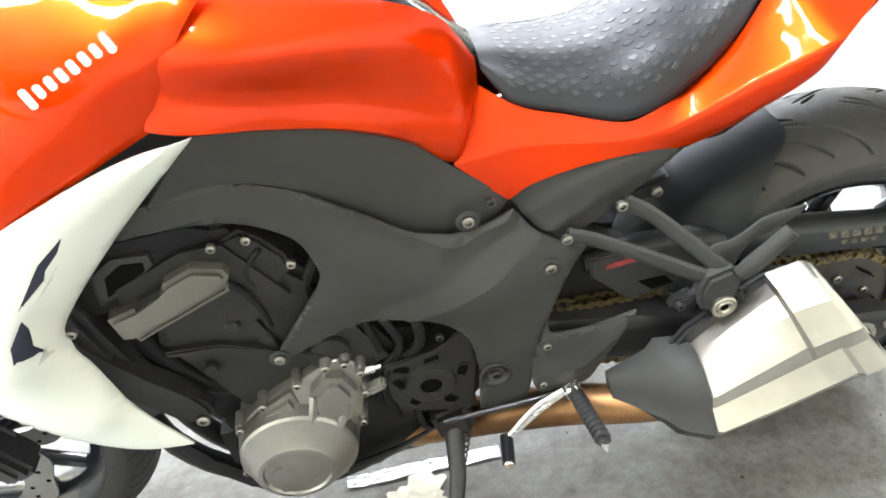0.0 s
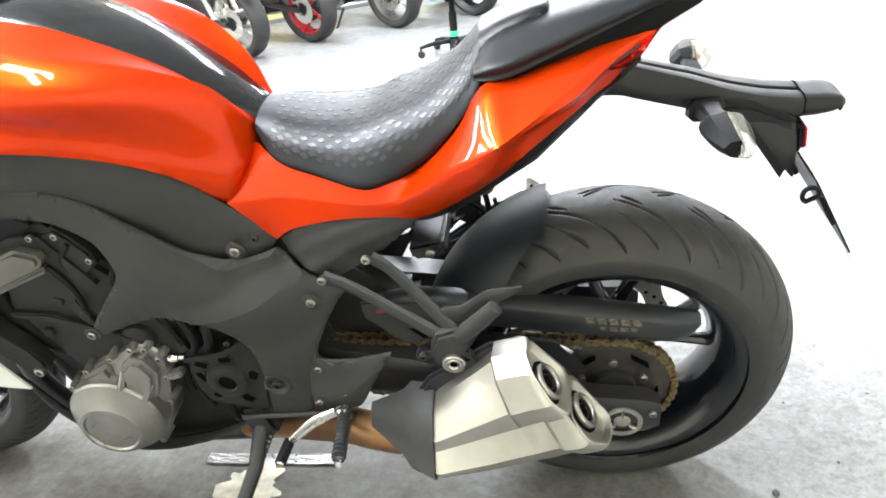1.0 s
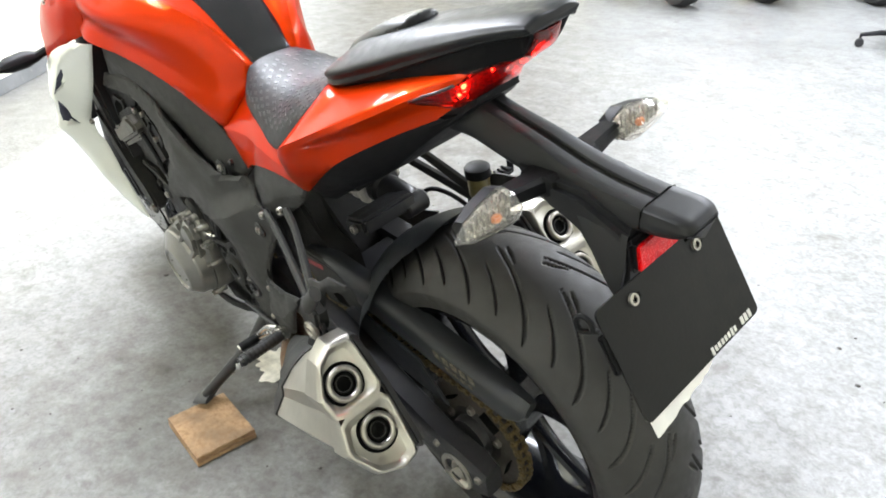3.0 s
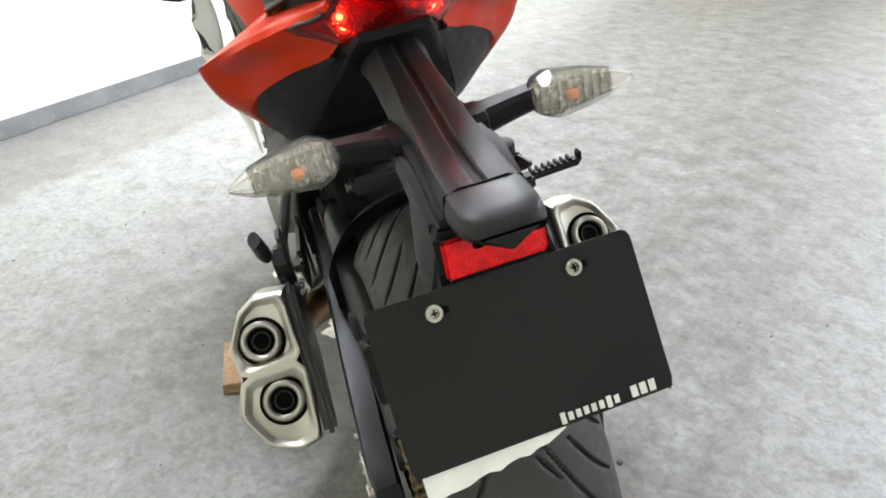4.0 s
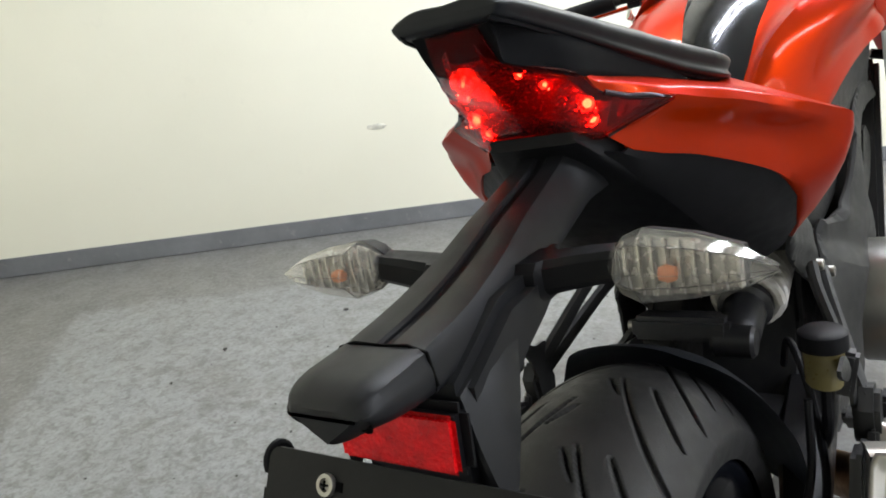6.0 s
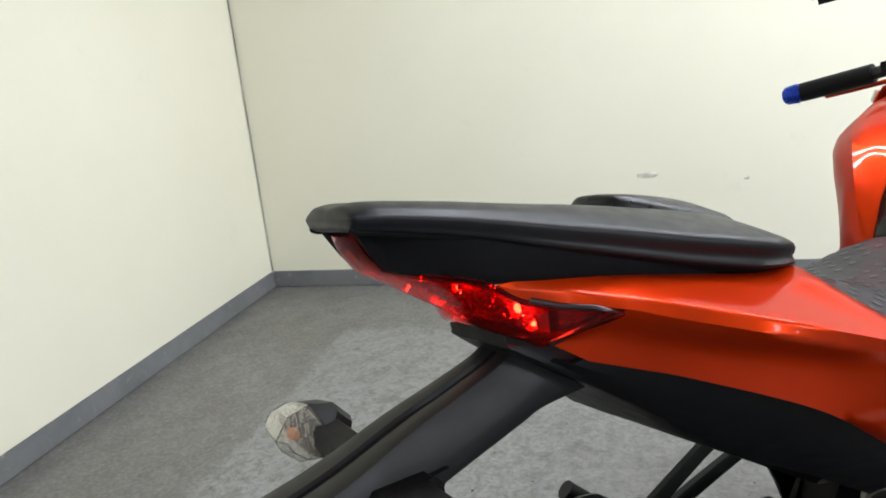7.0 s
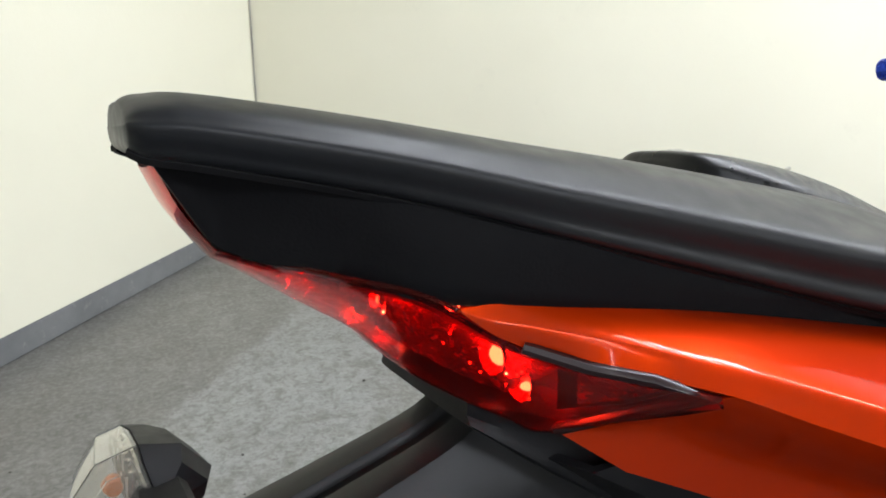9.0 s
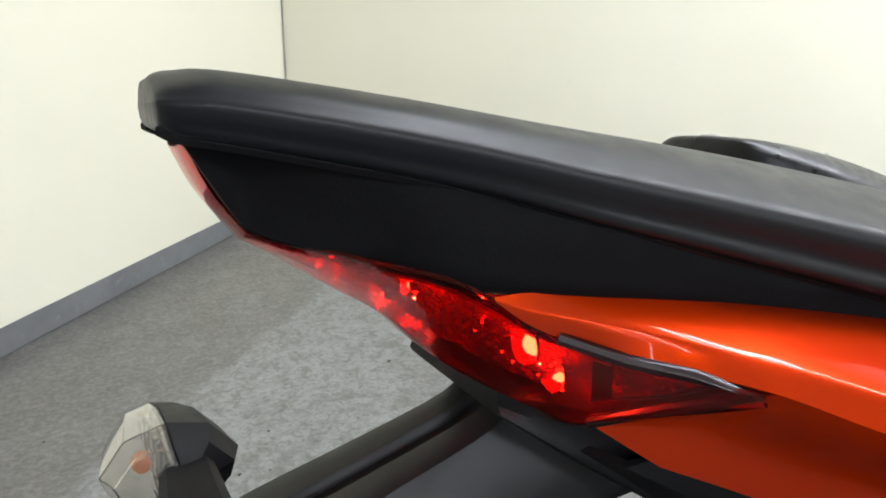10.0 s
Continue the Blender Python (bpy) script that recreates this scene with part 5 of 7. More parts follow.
for a, b, c in (((0.745, 0.14, 0.50), (0.742, 0.152, 0.42), (0.752, 0.14, 0.34)), ((0.728, 0.13, 0.44), (0.735, 0.148, 0.37), (0.728, 0.135, 0.29)), ((0.70, 0.13, 0.31), (0.69, 0.14, 0.26), (0.665, 0.125, 0.235))):
    part("hose", tube(B(), [a, b, c], 0.0065, 8, 5), BLACK, moto)
part("speed_sensor", block(B(), (0.745, 0.175, 0.415), (0.03, 0.02, 0.014), (0, 20, 0), 0.004), CASTING, moto)

# ---- silencers ----
N_, U_, O_ = V(-0.80, 0.03, 0.60).normalized(), V(0.59, 0.07, 0.80).normalized(), V(0, 1, 0)
U_ = (U_ - N_ * U_.dot(N_)).normalized()
O_ = U_.cross(N_).normalized()
O_ = O_ if O_.y > 0 else -O_
FACE = V(0.082, 0.246, 0.4405)
FRONT = V(0.292, 0.240, 0.352)
OUT = [(-0.046, 0.098), (-0.008, 0.106), (0.022, 0.090), (0.050, 0.045), (0.047, 0.006), (0.067, -0.044), (0.042, -0.098), (0.004, -0.117), (-0.028, -0.112), (-0.040, -0.05), (-0.043, 0.02)]


def at_face(o, u, n=0.0, k=1.0):
    return FACE + O_ * o * k + U_ * u * k + N_ * n


def soft(poly, k=0.16):
    """The polygon with its corners cut."""
    for _ in range(1):
        out = []
        for a, b in zip(poly, poly[1:] + poly[:1]):
            out += [(a[0] + (b[0] - a[0]) * k, a[1] + (b[1] - a[1]) * k), (b[0] + (a[0] - b[0]) * k, b[1] + (a[1] - b[1]) * k)]
        poly = out
    return poly


def silencer():
    s = new("silencer")
    s.parent = moto
    tagged(s, "brushed titanium silencer with two round outlets")
    ring = OUT
    bm = B()
    rings = []
    for f, k, top, bot, side in ((1.0, 0.93, 0.52, 0.50, 0.80), (0.96, 1.0, 0.54, 0.52, 0.82), (0.6, 1.0, 0.78, 0.70, 0.86), (0.345, 1.0, 0.96, 0.81, 0.87), (0.315, 1.0, 1.04, 0.83, 1.0), (0.17, 1.0, 1.04, 0.89, 1.0), (0.14, 1.0, 1.03, 0.94, 1.0), (0.06, 1.02, 1.01, 0.98, 1.0), (0.03, 1.01, 1, 1, 1), (0.01, 0.985, 1, 1, 1), (0.0, 0.95, 1, 1, 1)):
        c = FACE.lerp(FRONT, f)
        up_ = U_.lerp(V(0.02, -0.30, 0.95), f)
        rings.append([c + O_ * (o * k * (side if u > 0.008 else 1 - 0.3 * (f > 0.15) * 0.3 - 0.1 * f) + 0.012 * f) + up_ * (u * k * (top if u > 0 else bot)) for o, u in ring])
    vs = [[bm.verts.new(p) for p in r] for r in rings]
    m = len(ring)
    for a, c in zip(vs, vs[1:]):
        for i in range(m):
            bm.faces.new((a[i], a[(i + 1) % m], c[(i + 1) % m], c[i]))
    bm.faces.new(list(reversed(vs[0])))
    bmesh.ops.bevel(bm, geom=[e for e in bm.edges if len(e.link_faces) == 2 and e.calc_face_angle(0) > 0.3], offset=0.003, segments=2, affect="EDGES")
    part("shell", bm, STEEL, s, sharp=24)
    # two dished end plates either side of a ridge
    upper = [(-0.046, 0.098), (-0.008, 0.106), (0.022, 0.090), (0.050, 0.045), (0.047, 0.004), (-0.043, 0.0)]
    lower = [(-0.043, 0.0), (0.047, 0.004), (0.067, -0.044), (0.042, -0.098), (0.004, -0.117), (-0.028, -0.112)]
    for poly, hole in ((upper, (0.004, 0.044)), (lower, (0.004, -0.044))):
        cx, cy = sum(p[0] for p in poly) / 6, sum(p[1] for p in poly) / 6
        poly = soft(poly, 0.12)
        m6 = len(poly)
        bm = B()
        rows = []
        for k, n in ((0.985, -0.003), (0.965, 0.0005), (0.94, 0.002), (0.89, 0.0022), (0.86, 0.001), (0.74, -0.006), (0.70, -0.007)):
            rows.append([at_face(cx + (o - cx) * k, (cy + (u - cy) * k) if abs(u) > 0.014 or k < 0.96 else u, n if abs(u) > 0.014 or k < 0.9 else 0.003) for o, u in poly])
        vv = [[bm.verts.new(p) for p in r] for r in rows]
        for a, c in zip(vv, vv[1:]):
            for i in range(m6):
                bm.faces.new((a[i], a[(i + 1) % m6], c[(i + 1) % m6], c[i]))
        bm.faces.new(vv[-1])
        ep = part("end_plate", bm, STEEL, s, sharp=60)
        c = at_face(*hole, -0.007)
        prof = [(0.0238 + 0.0050 * math.cos(radians(a)), 0.0045 + 0.0055 * math.sin(radians(a))) for a in range(-40, 231, 27)]
        part("outlet", lathe(B(), prof, c, N_, 44), BOLT, ep, "bright rolled outlet ring")
        part("outlet_gap", lathe(B(), [(0.0265, 0.0012), (0.0325, 0.0012), (0.034, 0.0004), (0.034, -0.002), (0.0265, -0.002)], c, N_, 44), HOLE, ep)
        part("outlet_bore", lathe(B(), [(0.0200, 0.003), (0.0196, 0.0012), (0, 0.001)], c, N_, 32), HOLE, ep)
        part("inner_pipe", lathe(B(), [(0.0115, 0.004), (0.0115, 0.001), (0.0135, 0.001), (0.0135, 0.004), (0.0115, 0.004)], c, N_, 32), ENGINE, ep)
    bm = B()
    rings = []
    base = rings_first(ring)
    for f, k in ((0.0, 0.9), (0.025, 0.92), (0.03, 1.05), (0.06, 1.08), (0.38, 1.0), (0.5, 0.78), (0.78, 0.5), (1.0, 0.3)):
        ctr = sum(base, Vector()) / len(base)
        end = V(0.408, 0.20, 0.335)
        c = ctr.lerp(end, f)
        rings.append([c + (p - ctr) * k for p in base])
    loft(bm, rings)
    bmesh.ops.bevel(bm, geom=[e for e in bm.edges if len(e.link_faces) == 2 and e.calc_face_angle(0) > 0.4], offset=0.006, segments=2, affect="EDGES")
    part("collar", bm, GREY, s, "matt dark grey silencer collar", sharp=40)
    part("link_pipe", tube(B(), [(0.33, 0.228, 0.318), (0.40, 0.205, 0.298), (0.47, 0.165, 0.27), (0.6, 0.1, 0.2), (0.72, 0.06, 0.15)], [0.034, 0.031, 0.034, 0.034, 0.03], 16, 5), PIPE, s, "brown heat-tinted link pipe")
    bolt(s, (0.352, 0.238, 0.335), 0.006, material=BLACKMETAL)
    part("inner_shield", prism(B(), [(0.150, 0.512), (0.085, 0.445), (0.022, 0.350), (0.05, 0.325), (0.11, 0.305), (0.30, 0.29), (0.36, 0.34), (0.30, 0.43), (0.20, 0.50)], 0.190, 0.207, 0.006), BLACKMETAL, s, "black shield on the inner side")
    part("hanger", block(B(), (0.225, 0.205, 0.475), (0.01, 0.01, 0.04), (0, 20, 0), 0.003), BLACKMETAL, s)
    return s


def rings_first(ring):
    return [FRONT + V(-0.004, 0, 0.002) + O_ * (o * 0.82 + 0.012) + V(0.02, -0.30, 0.95) * u * 0.5 for o, u in ring]


def mirror_group(src):
    e = new(src.name.split(".")[0])
    e.parent = src.parent
    if "label" in src:
        e["label"] = src["label"]

    def rec(o, par):
        for ch in list(o.children):
            rec(ch, mirrored(ch, par))

    rec(src, e)
    return e


mirror_group(silencer())

# ---- foot rests ----
br = new("peg_bracket")
br.parent = moto
tagged(br, "black cast pillion peg bracket")
part("strut", tube(B(), [(0.452, 0.142, 0.592), (0.40, 0.155, 0.575), (0.265, 0.197, 0.510)], [0.0075, 0.0065, 0.0075], 8, 4, 1.75), GREY, br)
part("strut", tube(B(), [(0.372, 0.140, 0.626), (0.335, 0.152, 0.602), (0.248, 0.197, 0.520)], [0.0075, 0.0065, 0.0075], 8, 4, 1.75), GREY, br)
part("bracket_foot", prism(B(), [(0.278, 0.525), (0.245, 0.535), (0.228, 0.515), (0.236, 0.472), (0.255, 0.455), (0.282, 0.468), (0.288, 0.50)], 0.186, 0.212, 0.006), GREY, br)
part("bracket_tab", prism(B(), [(0.285, 0.475), (0.262, 0.487), (0.30, 0.452), (0.318, 0.462), (0.312, 0.475)], 0.170, 0.190, 0.004), BLACKMETAL, br)
bolt(br, (0.305, 0.192, 0.466), 0.008, material=BLACKMETAL)
part("heel_plate", panel([(0.276, 0.19, 0.515, 1), (0.268, 0.19, 0.558), (0.237, 0.19, 0.565), (0.213, 0.19, 0.582), (0.194, 0.191, 0.594), (0.146, 0.192, 0.601, 1), (0.150, 0.192, 0.592), (0.185, 0.192, 0.571), (0.217, 0.192, 0.556), (0.236, 0.192, 0.515, 1)], step=0.008), GREY, br)
part("foot_peg", tube(B(), [(0.240, 0.216, 0.530), (0.225, 0.219, 0.547), (0.182, 0.221, 0.592)], [0.0085, 0.0105, 0.009], 10, 3, 1.35), GREY, br, "folded pillion foot peg")
for at in ((0.454, 0.151, 0.592), (0.379, 0.148, 0.627)):
    bolt(br, at, 0.009)
pb = part("hanger_bolt", lathe(B(), [(0.006, 0.001), (0.0085, 0.004), (0.0105, 0.004), (0.012, 0.002), (0.0155, 0.003), (0.018, 0.001), (0.018, -0.006)], (0.254, 0.216, 0.473), (0, 1, 0), 32), BOLT, br, "large bright hanger bolt")
part("bolt_socket", lathe(B(), [(0, 0.0005), (0.0075, 0.0005), (0.0078, 0.002)], (0.254, 0.216, 0.473), (0, 1, 0), 16), HOLE, pb)
rb = mirror_group(br)
# the other side's peg is folded out
for o in list(rb.children):
    if o.name.startswith("foot_peg"):
        bpy.data.objects.remove(o)
bm = B()
block(bm, (0.295, -0.275, 0.501), (0.022, 0.105, 0.012), (0, 0, 4), 0.003)
rp = part("foot_peg", bm, BLACK, rb, "ribbed pillion peg folded out")
for i in range(7):
    part("rib", block(B(), (0.294 + 0.001 * i, -0.24 - 0.012 * i, 0.509), (0.02, 0.005, 0.007), bevel=0.0012), BLACK, rp)
part("peg_end", block(B(), (0.302, -0.331, 0.508), (0.018, 0.007, 0.022), bevel=0.003), BLACK, rp)
part("peg_joint", block(B(), (0.283, -0.222, 0.498), (0.03, 0.03, 0.026), bevel=0.005), BLACK, rb)

rp2 = new("rider_peg")
rp2.parent = moto
tagged(rp2, "rider foot peg with ribbed rubber and bright bracket")
bm = B()
tube(bm, [(0.458, 0.195, 0.33), (0.452, 0.245, 0.335), (0.447, 0.293, 0.338)], [0.012, 0.011, 0.010], 10)
part("peg_core", bm, BLACKMETAL, rp2)
for i in range(9):
    f = i / 8
    part("rib", lathe(B(), [(0.010, -0.0025), (0.0125, -0.002), (0.0125, 0.002), (0.010, 0.0025)], V(0.456, 0.212, 0.331).lerp(V(0.448, 0.285, 0.3375), f), (-0.1, 1, 0.06), 12), mat("peg_rubber", (0.025, 0.025, 0.027), 0.5) if i == 0 else bpy.data.materials["peg_rubber"], rp2)
part("peg_clevis", block(B(), (0.46, 0.188, 0.33), (0.026, 0.022, 0.03), (0, 20, 0), 0.005), CHROME, rp2)
part("feeler", lathe(B(), [(0, -0.006), (0.006, -0.006), (0.006, 0.006), (0, 0.008)], (0.447, 0.296, 0.334), (0, 0.3, -1), 12), CHROME, rp2)
gl = new("gear_lever")
gl.parent = moto
tagged(gl, "worn alloy gear lever with rubber toe")
for k in (-1, 1):
    part("lever", tube(B(), [(0.475, 0.19, 0.333 + 0.002 * k), (0.52, 0.195, 0.309 + 0.007 * k), (0.565, 0.205, 0.272 + 0.003 * k)], [0.006, 0.0045, 0.004], 8, 4, 1.2), CHROME, gl)
part("linkage", tube(B(), [(0.478, 0.185, 0.325), (0.66, 0.17, 0.295)], 0.0045, 8), BLACKMETAL, gl)
part("toe", tube(B(), [(0.57, 0.20, 0.268), (0.577, 0.245, 0.262)], 0.010, 12), BLACK, gl)
part("toe_end", lathe(B(), [(0, 0.004), (0.007, 0.003), (0.008, 0)], (0.577, 0.246, 0.262), (0.1, 1, -0.1), 12), CHROME, gl)
st = new("side_stand")
st.parent = moto
tagged(st, "black steel side stand resting on the block")
part("pivot", block(B(), (0.645, 0.13, 0.255), (0.06, 0.05, 0.07), (0, 15, 0), 0.01), BLACKMETAL, st)
part("strut", tube(B(), [(0.645, 0.14, 0.245), (0.655, 0.20, 0.19), (0.70, 0.325, 0.10)], [0.017, 0.014, 0.012], 12), BLACKMETAL, st)
part("foot", tube(B(), [(0.685, 0.318, 0.1), (0.72, 0.335, 0.092)], 0.024, 14, flat=0.25), BLACKMETAL, st)
bm = B()
pts = []
for i in range(121):
    a = i * 0.62
    f = i / 120
    c = V(0.625, 0.15, 0.24).lerp(V(0.665, 0.225, 0.165), f)
    pts.append(c + V(math.cos(a), 0, math.sin(a)) * 0.007)
tube(bm, pts, 0.0016, 5)
part("return_spring", bm, BLACKMETAL, st)

# ---- rear shock and brake reservoir ----
sk = new("rear_shock")
sk.parent = moto
tagged(sk, "horizontal rear shock with a white coil spring")
a0, a1 = V(0.52, -0.055, 0.60), V(0.30, -0.062, 0.565)
ad = (a1 - a0).normalized()
s_, u_ = frame_of(ad)
pts = []
for i in range(140):
    f = i / 139
    ang = f * 2 * math.pi * 6.5
    pts.append(a0.lerp(V(0.375, -0.06, 0.577), f) + (s_ * math.cos(ang) + u_ * math.sin(ang)) * 0.040)
part("coil_spring", tube(B(), pts, 0.0075, 8), SPRING, sk, "white painted coil spring")
part("damper", lathe(B(), [(0, -0.1), (0.022, -0.1), (0.022, 0.04), (0.034, 0.045), (0.034, 0.06), (0.027, 0.065), (0.027, 0.12), (0.02, 0.13), (0, 0.13)], a0.lerp(a1, 0.45), ad, 28), BLACKMETAL, sk)
part("eye", disc(B(), (0.285, -0.062, 0.563), (0, 1, 0), 0.02, 0.05, 20, 0.2), BLACKMETAL, sk)
part("linkage_tie", block(B(), (0.3, 0.0, 0.575), (0.06, 0.12, 0.03), (0, 12, 0), 0.006), BLACKMETAL, sk)
bolt(sk, (0.295, 0.066, 0.575), 0.010)
rs = new("brake_reservoir")
rs.parent = moto
tagged(rs, "yellowed brake fluid reservoir with black cap")
part("cup", lathe(B(), [(0, -0.045), (0.017, -0.045), (0.02, -0.04), (0.021, 0)], (0.219, -0.166, 0.594), (0, 0, 1), 24), FLUID, rs)
part("cap", lathe(B(), [(0.021, -0.002), (0.024, -0.002), (0.024, 0.015), (0.02, 0.018), (0, 0.018)], (0.219, -0.166, 0.594), (0, 0, 1), 24), BLACK, rs)
part("bracket", block(B(), (0.219, -0.185, 0.565), (0.02, 0.02, 0.05), (10, 0, 0), 0.004), BLACKMETAL, rs)
part("hose", tube(B(), [(0.219, -0.166, 0.55), (0.215, -0.165, 0.50), (0.24, -0.155, 0.46), (0.29, -0.15, 0.44)], 0.006, 8, 5), BLACK, rs)
part("brake_line", tube(B(), [(0.15, -0.13, 0.33), (0.2, -0.16, 0.42), (0.23, -0.15, 0.52), (0.30, -0.12, 0.56), (0.36, -0.1, 0.5)], 0.0045, 8, 6), BLACK, moto)
part("brake_line", tube(B(), [(0.02, -0.12, 0.40), (0.1, -0.14, 0.42), (0.18, -0.15, 0.46), (0.2, -0.15, 0.54)], 0.0045, 8, 6), BLACK, moto)
part("brake_caliper", block(block(B(), (0.075, -0.1, 0.40), (0.09, 0.05, 0.05), (0, 40, 0), 0.01), (0.075, -0.115, 0.405), (0.05, 0.03, 0.035), (0, 40, 0), 0.006), BLACKMETAL, moto)


# ---- seats ----
SEAT_FRONT = [
    (0.532, [(0, 0.828), (0.03, 0.826), (0.05, 0.82), (0.056, 0.814), (0.056, 0.806), (0, 0.80)]),
    (0.50, [(0, 0.824), (0.045, 0.821), (0.075, 0.806), (0.086, 0.79), (0.084, 0.768), (0, 0.76)]),
    (0.44, [(0, 0.814), (0.055, 0.811), (0.09, 0.795), (0.104, 0.775), (0.101, 0.752), (0, 0.745)]),
    (0.375, [(0, 0.816), (0.06, 0.812), (0.10, 0.794), (0.12, 0.765), (0.117, 0.735), (0, 0.73)]),
    (0.32, [(0, 0.836), (0.065, 0.831), (0.105, 0.812), (0.122, 0.782), (0.116, 0.746), (0, 0.74)]),
]
SEAT_BACK = [
    (0.26, [(0, 0.862), (0.05, 0.857), (0.09, 0.840), (0.108, 0.820), (0.110, 0.782), (0, 0.775)]),
    (0.215, [(0, 0.897), (0.045, 0.892), (0.076, 0.874), (0.092, 0.856), (0.098, 0.832), (0, 0.83)]),
    (0.19, [(0, 0.924), (0.038, 0.920), (0.057, 0.909), (0.070, 0.892), (0.082, 0.868), (0, 0.865)]),
    (0.165, [(0, 0.936), (0.030, 0.934), (0.044, 0.927), (0.050, 0.918), (0.052, 0.905), (0, 0.90)]),
    (0.13, [(0, 0.9462), (0.026, 0.945), (0.038, 0.939), (0.043, 0.932), (0.044, 0.92), (0, 0.915)]),
    (0.104, [(0, 0.9515), (0.018, 0.9505), (0.026, 0.947), (0.030, 0.942), (0.030, 0.930), (0, 0.925)]),
    (0.097, [(0, 0.947), (0.010, 0.946), (0.016, 0.943), (0.019, 0.939), (0.019, 0.930), (0, 0.925)]),
]
SEAT_KEYS = SEAT_FRONT + SEAT_BACK
bm = B()
rider_rings = smooth_rings(SEAT_KEYS, 5)
loft(bm, rider_rings)
rider = part("rider_seat", bm, RIDERSEAT, moto, "black vinyl rider seat with embossed diamonds", sharp=60)
# a separate smooth pad caps the hump behind the rider
bm = B()
loft(bm, smooth_rings([(x + (0.0015 if i == 0 else -0.001), [(y * 1.02 + (0.0012 if y else 0), z + (0.0014 if j < 4 else 0.003)) for j, (y, z) in enumerate(h)]) for i, (x, h) in enumerate(SEAT_BACK[2:])], 5))
part("hump_pad", bm, PADVINYL, moto, "smooth black pad behind the rider seat", sharp=50)
# rows of small raised diamonds over the sitting part
bm = B()
cnt = len(rider_rings[0])
for i in range(5, 33):
    R0 = rider_rings[i]
    for side in (0, 1):
        for j in range(1, 12, 1):
            if (i + j) % 2:
                continue
            k = j if side == 0 else cnt - j
            if k % cnt == 0:
                continue
            p = R0[k % cnt]
            dx = (rider_rings[min(i + 1, len(rider_rings) - 1)][k % cnt] - rider_rings[i - 1][k % cnt]) * 0.5
            dy = (R0[(k + 1) % cnt] - R0[k - 1]) * 0.5
            nrm = dx.cross(dy)
            if nrm.length < 1e-9:
                continue
            nrm.normalize()
            if nrm.z < 0:
                nrm = -nrm
            dxl, dyl = dx.normalized() * 0.0068, dy.normalized() * min(0.0042, dy.length * 0.85)
            q = [p + dxl * a + dyl * b + nrm * h for a, b, h in ((-1, -0.2, 0.0002), (0.2, -1, 0.0002), (1, 0.2, 0.0002), (-0.2, 1, 0.0002))]
            vq = [bm.verts.new(v) for v in q]
            vt = [bm.verts.new(p + (v - p) * 0.9 + nrm * 0.0005) for v in q]
            bm.faces.new(vt)
            for a in range(4):
                bm.faces.new((vq[a], vq[(a + 1) % 4], vt[(a + 1) % 4], vt[a]))
dots = part("embossing", bm, SEATDOT, rider, "small embossed diamonds", sharp=10)
tagged(dots, kind="stuff")

PIL = [
    (-0.1212, 0.9825, 0.0345, 0.0410, 0.9725),
    (-0.1200, 0.9848, 0.0370, 0.0440, 0.9705),
    (-0.1150, 0.9858, 0.0395, 0.0468, 0.9680),
    (-0.100, 0.985, 0.042, 0.0500, 0.9645),
    (-0.05, 0.9755, 0.046, 0.058, 0.951),
    (0.0, 0.9645, 0.052, 0.071, 0.934),
    (0.05, 0.954, 0.057, 0.084, 0.917),
    (0.10, 0.9425, 0.061, 0.098, 0.900),
    (0.15, 0.930, 0.064, 0.113, 0.886),
    (0.18, 0.920, 0.062, 0.112, 0.882),
    (0.198, 0.902, 0.05, 0.100, 0.880),
]


def pil_half(zt, wt, w, zb):
    h = zt - zb
    return [(0, zt - 0.001), (wt * 0.6, zt), (wt, zt - 0.004), (wt + 0.66 * (w - wt), zt - 0.29 * h - 0.002), (w - 0.0005, zb + 0.47 * h), (w - 0.003, zb + 0.22 * h), (w - 0.010, zb), (0, zb)]


bm = B()
loft(bm, smooth_rings([(x, pil_half(zt, wt, w, zb)) for x, zt, wt, w, zb in PIL], 6, 4))
# a shallow grip hollow along the middle of each flank, its ends pulled tight
for v in bm.verts:
    lo = np.interp(v.co.x, [p[0] for p in PIL], [p[4] for p in PIL])
    hi = np.interp(v.co.x, [p[0] for p in PIL], [p[1] for p in PIL])
    up = (v.co.z - lo) / (hi - lo)
    start, stop = (min(1.0, max(0.0, q)) for q in ((v.co.x + 0.022) / 0.02, (0.088 - v.co.x) / 0.03))
    if abs(v.co.y) > 0.03 and 0.05 < up < 0.8:
        v.co.y -= math.copysign(0.0012 * start * stop * math.sin(math.pi * (up - 0.05) / 0.75), v.co.y)
pil = part("pillion_seat", bm, SEAT, moto, "smooth black vinyl pillion seat", sharp=60)
bm = B()
for sy in (1, -1):
    pts = [V(x, (w - 0.009) * sy, zb + 0.0005) for x, zt, wt, w, zb in PIL[1:]]
    tube(bm, catmull([tuple(p) for p in pts], 4), 0.0022, 6)
part("piping", bm, BLACK, pil)
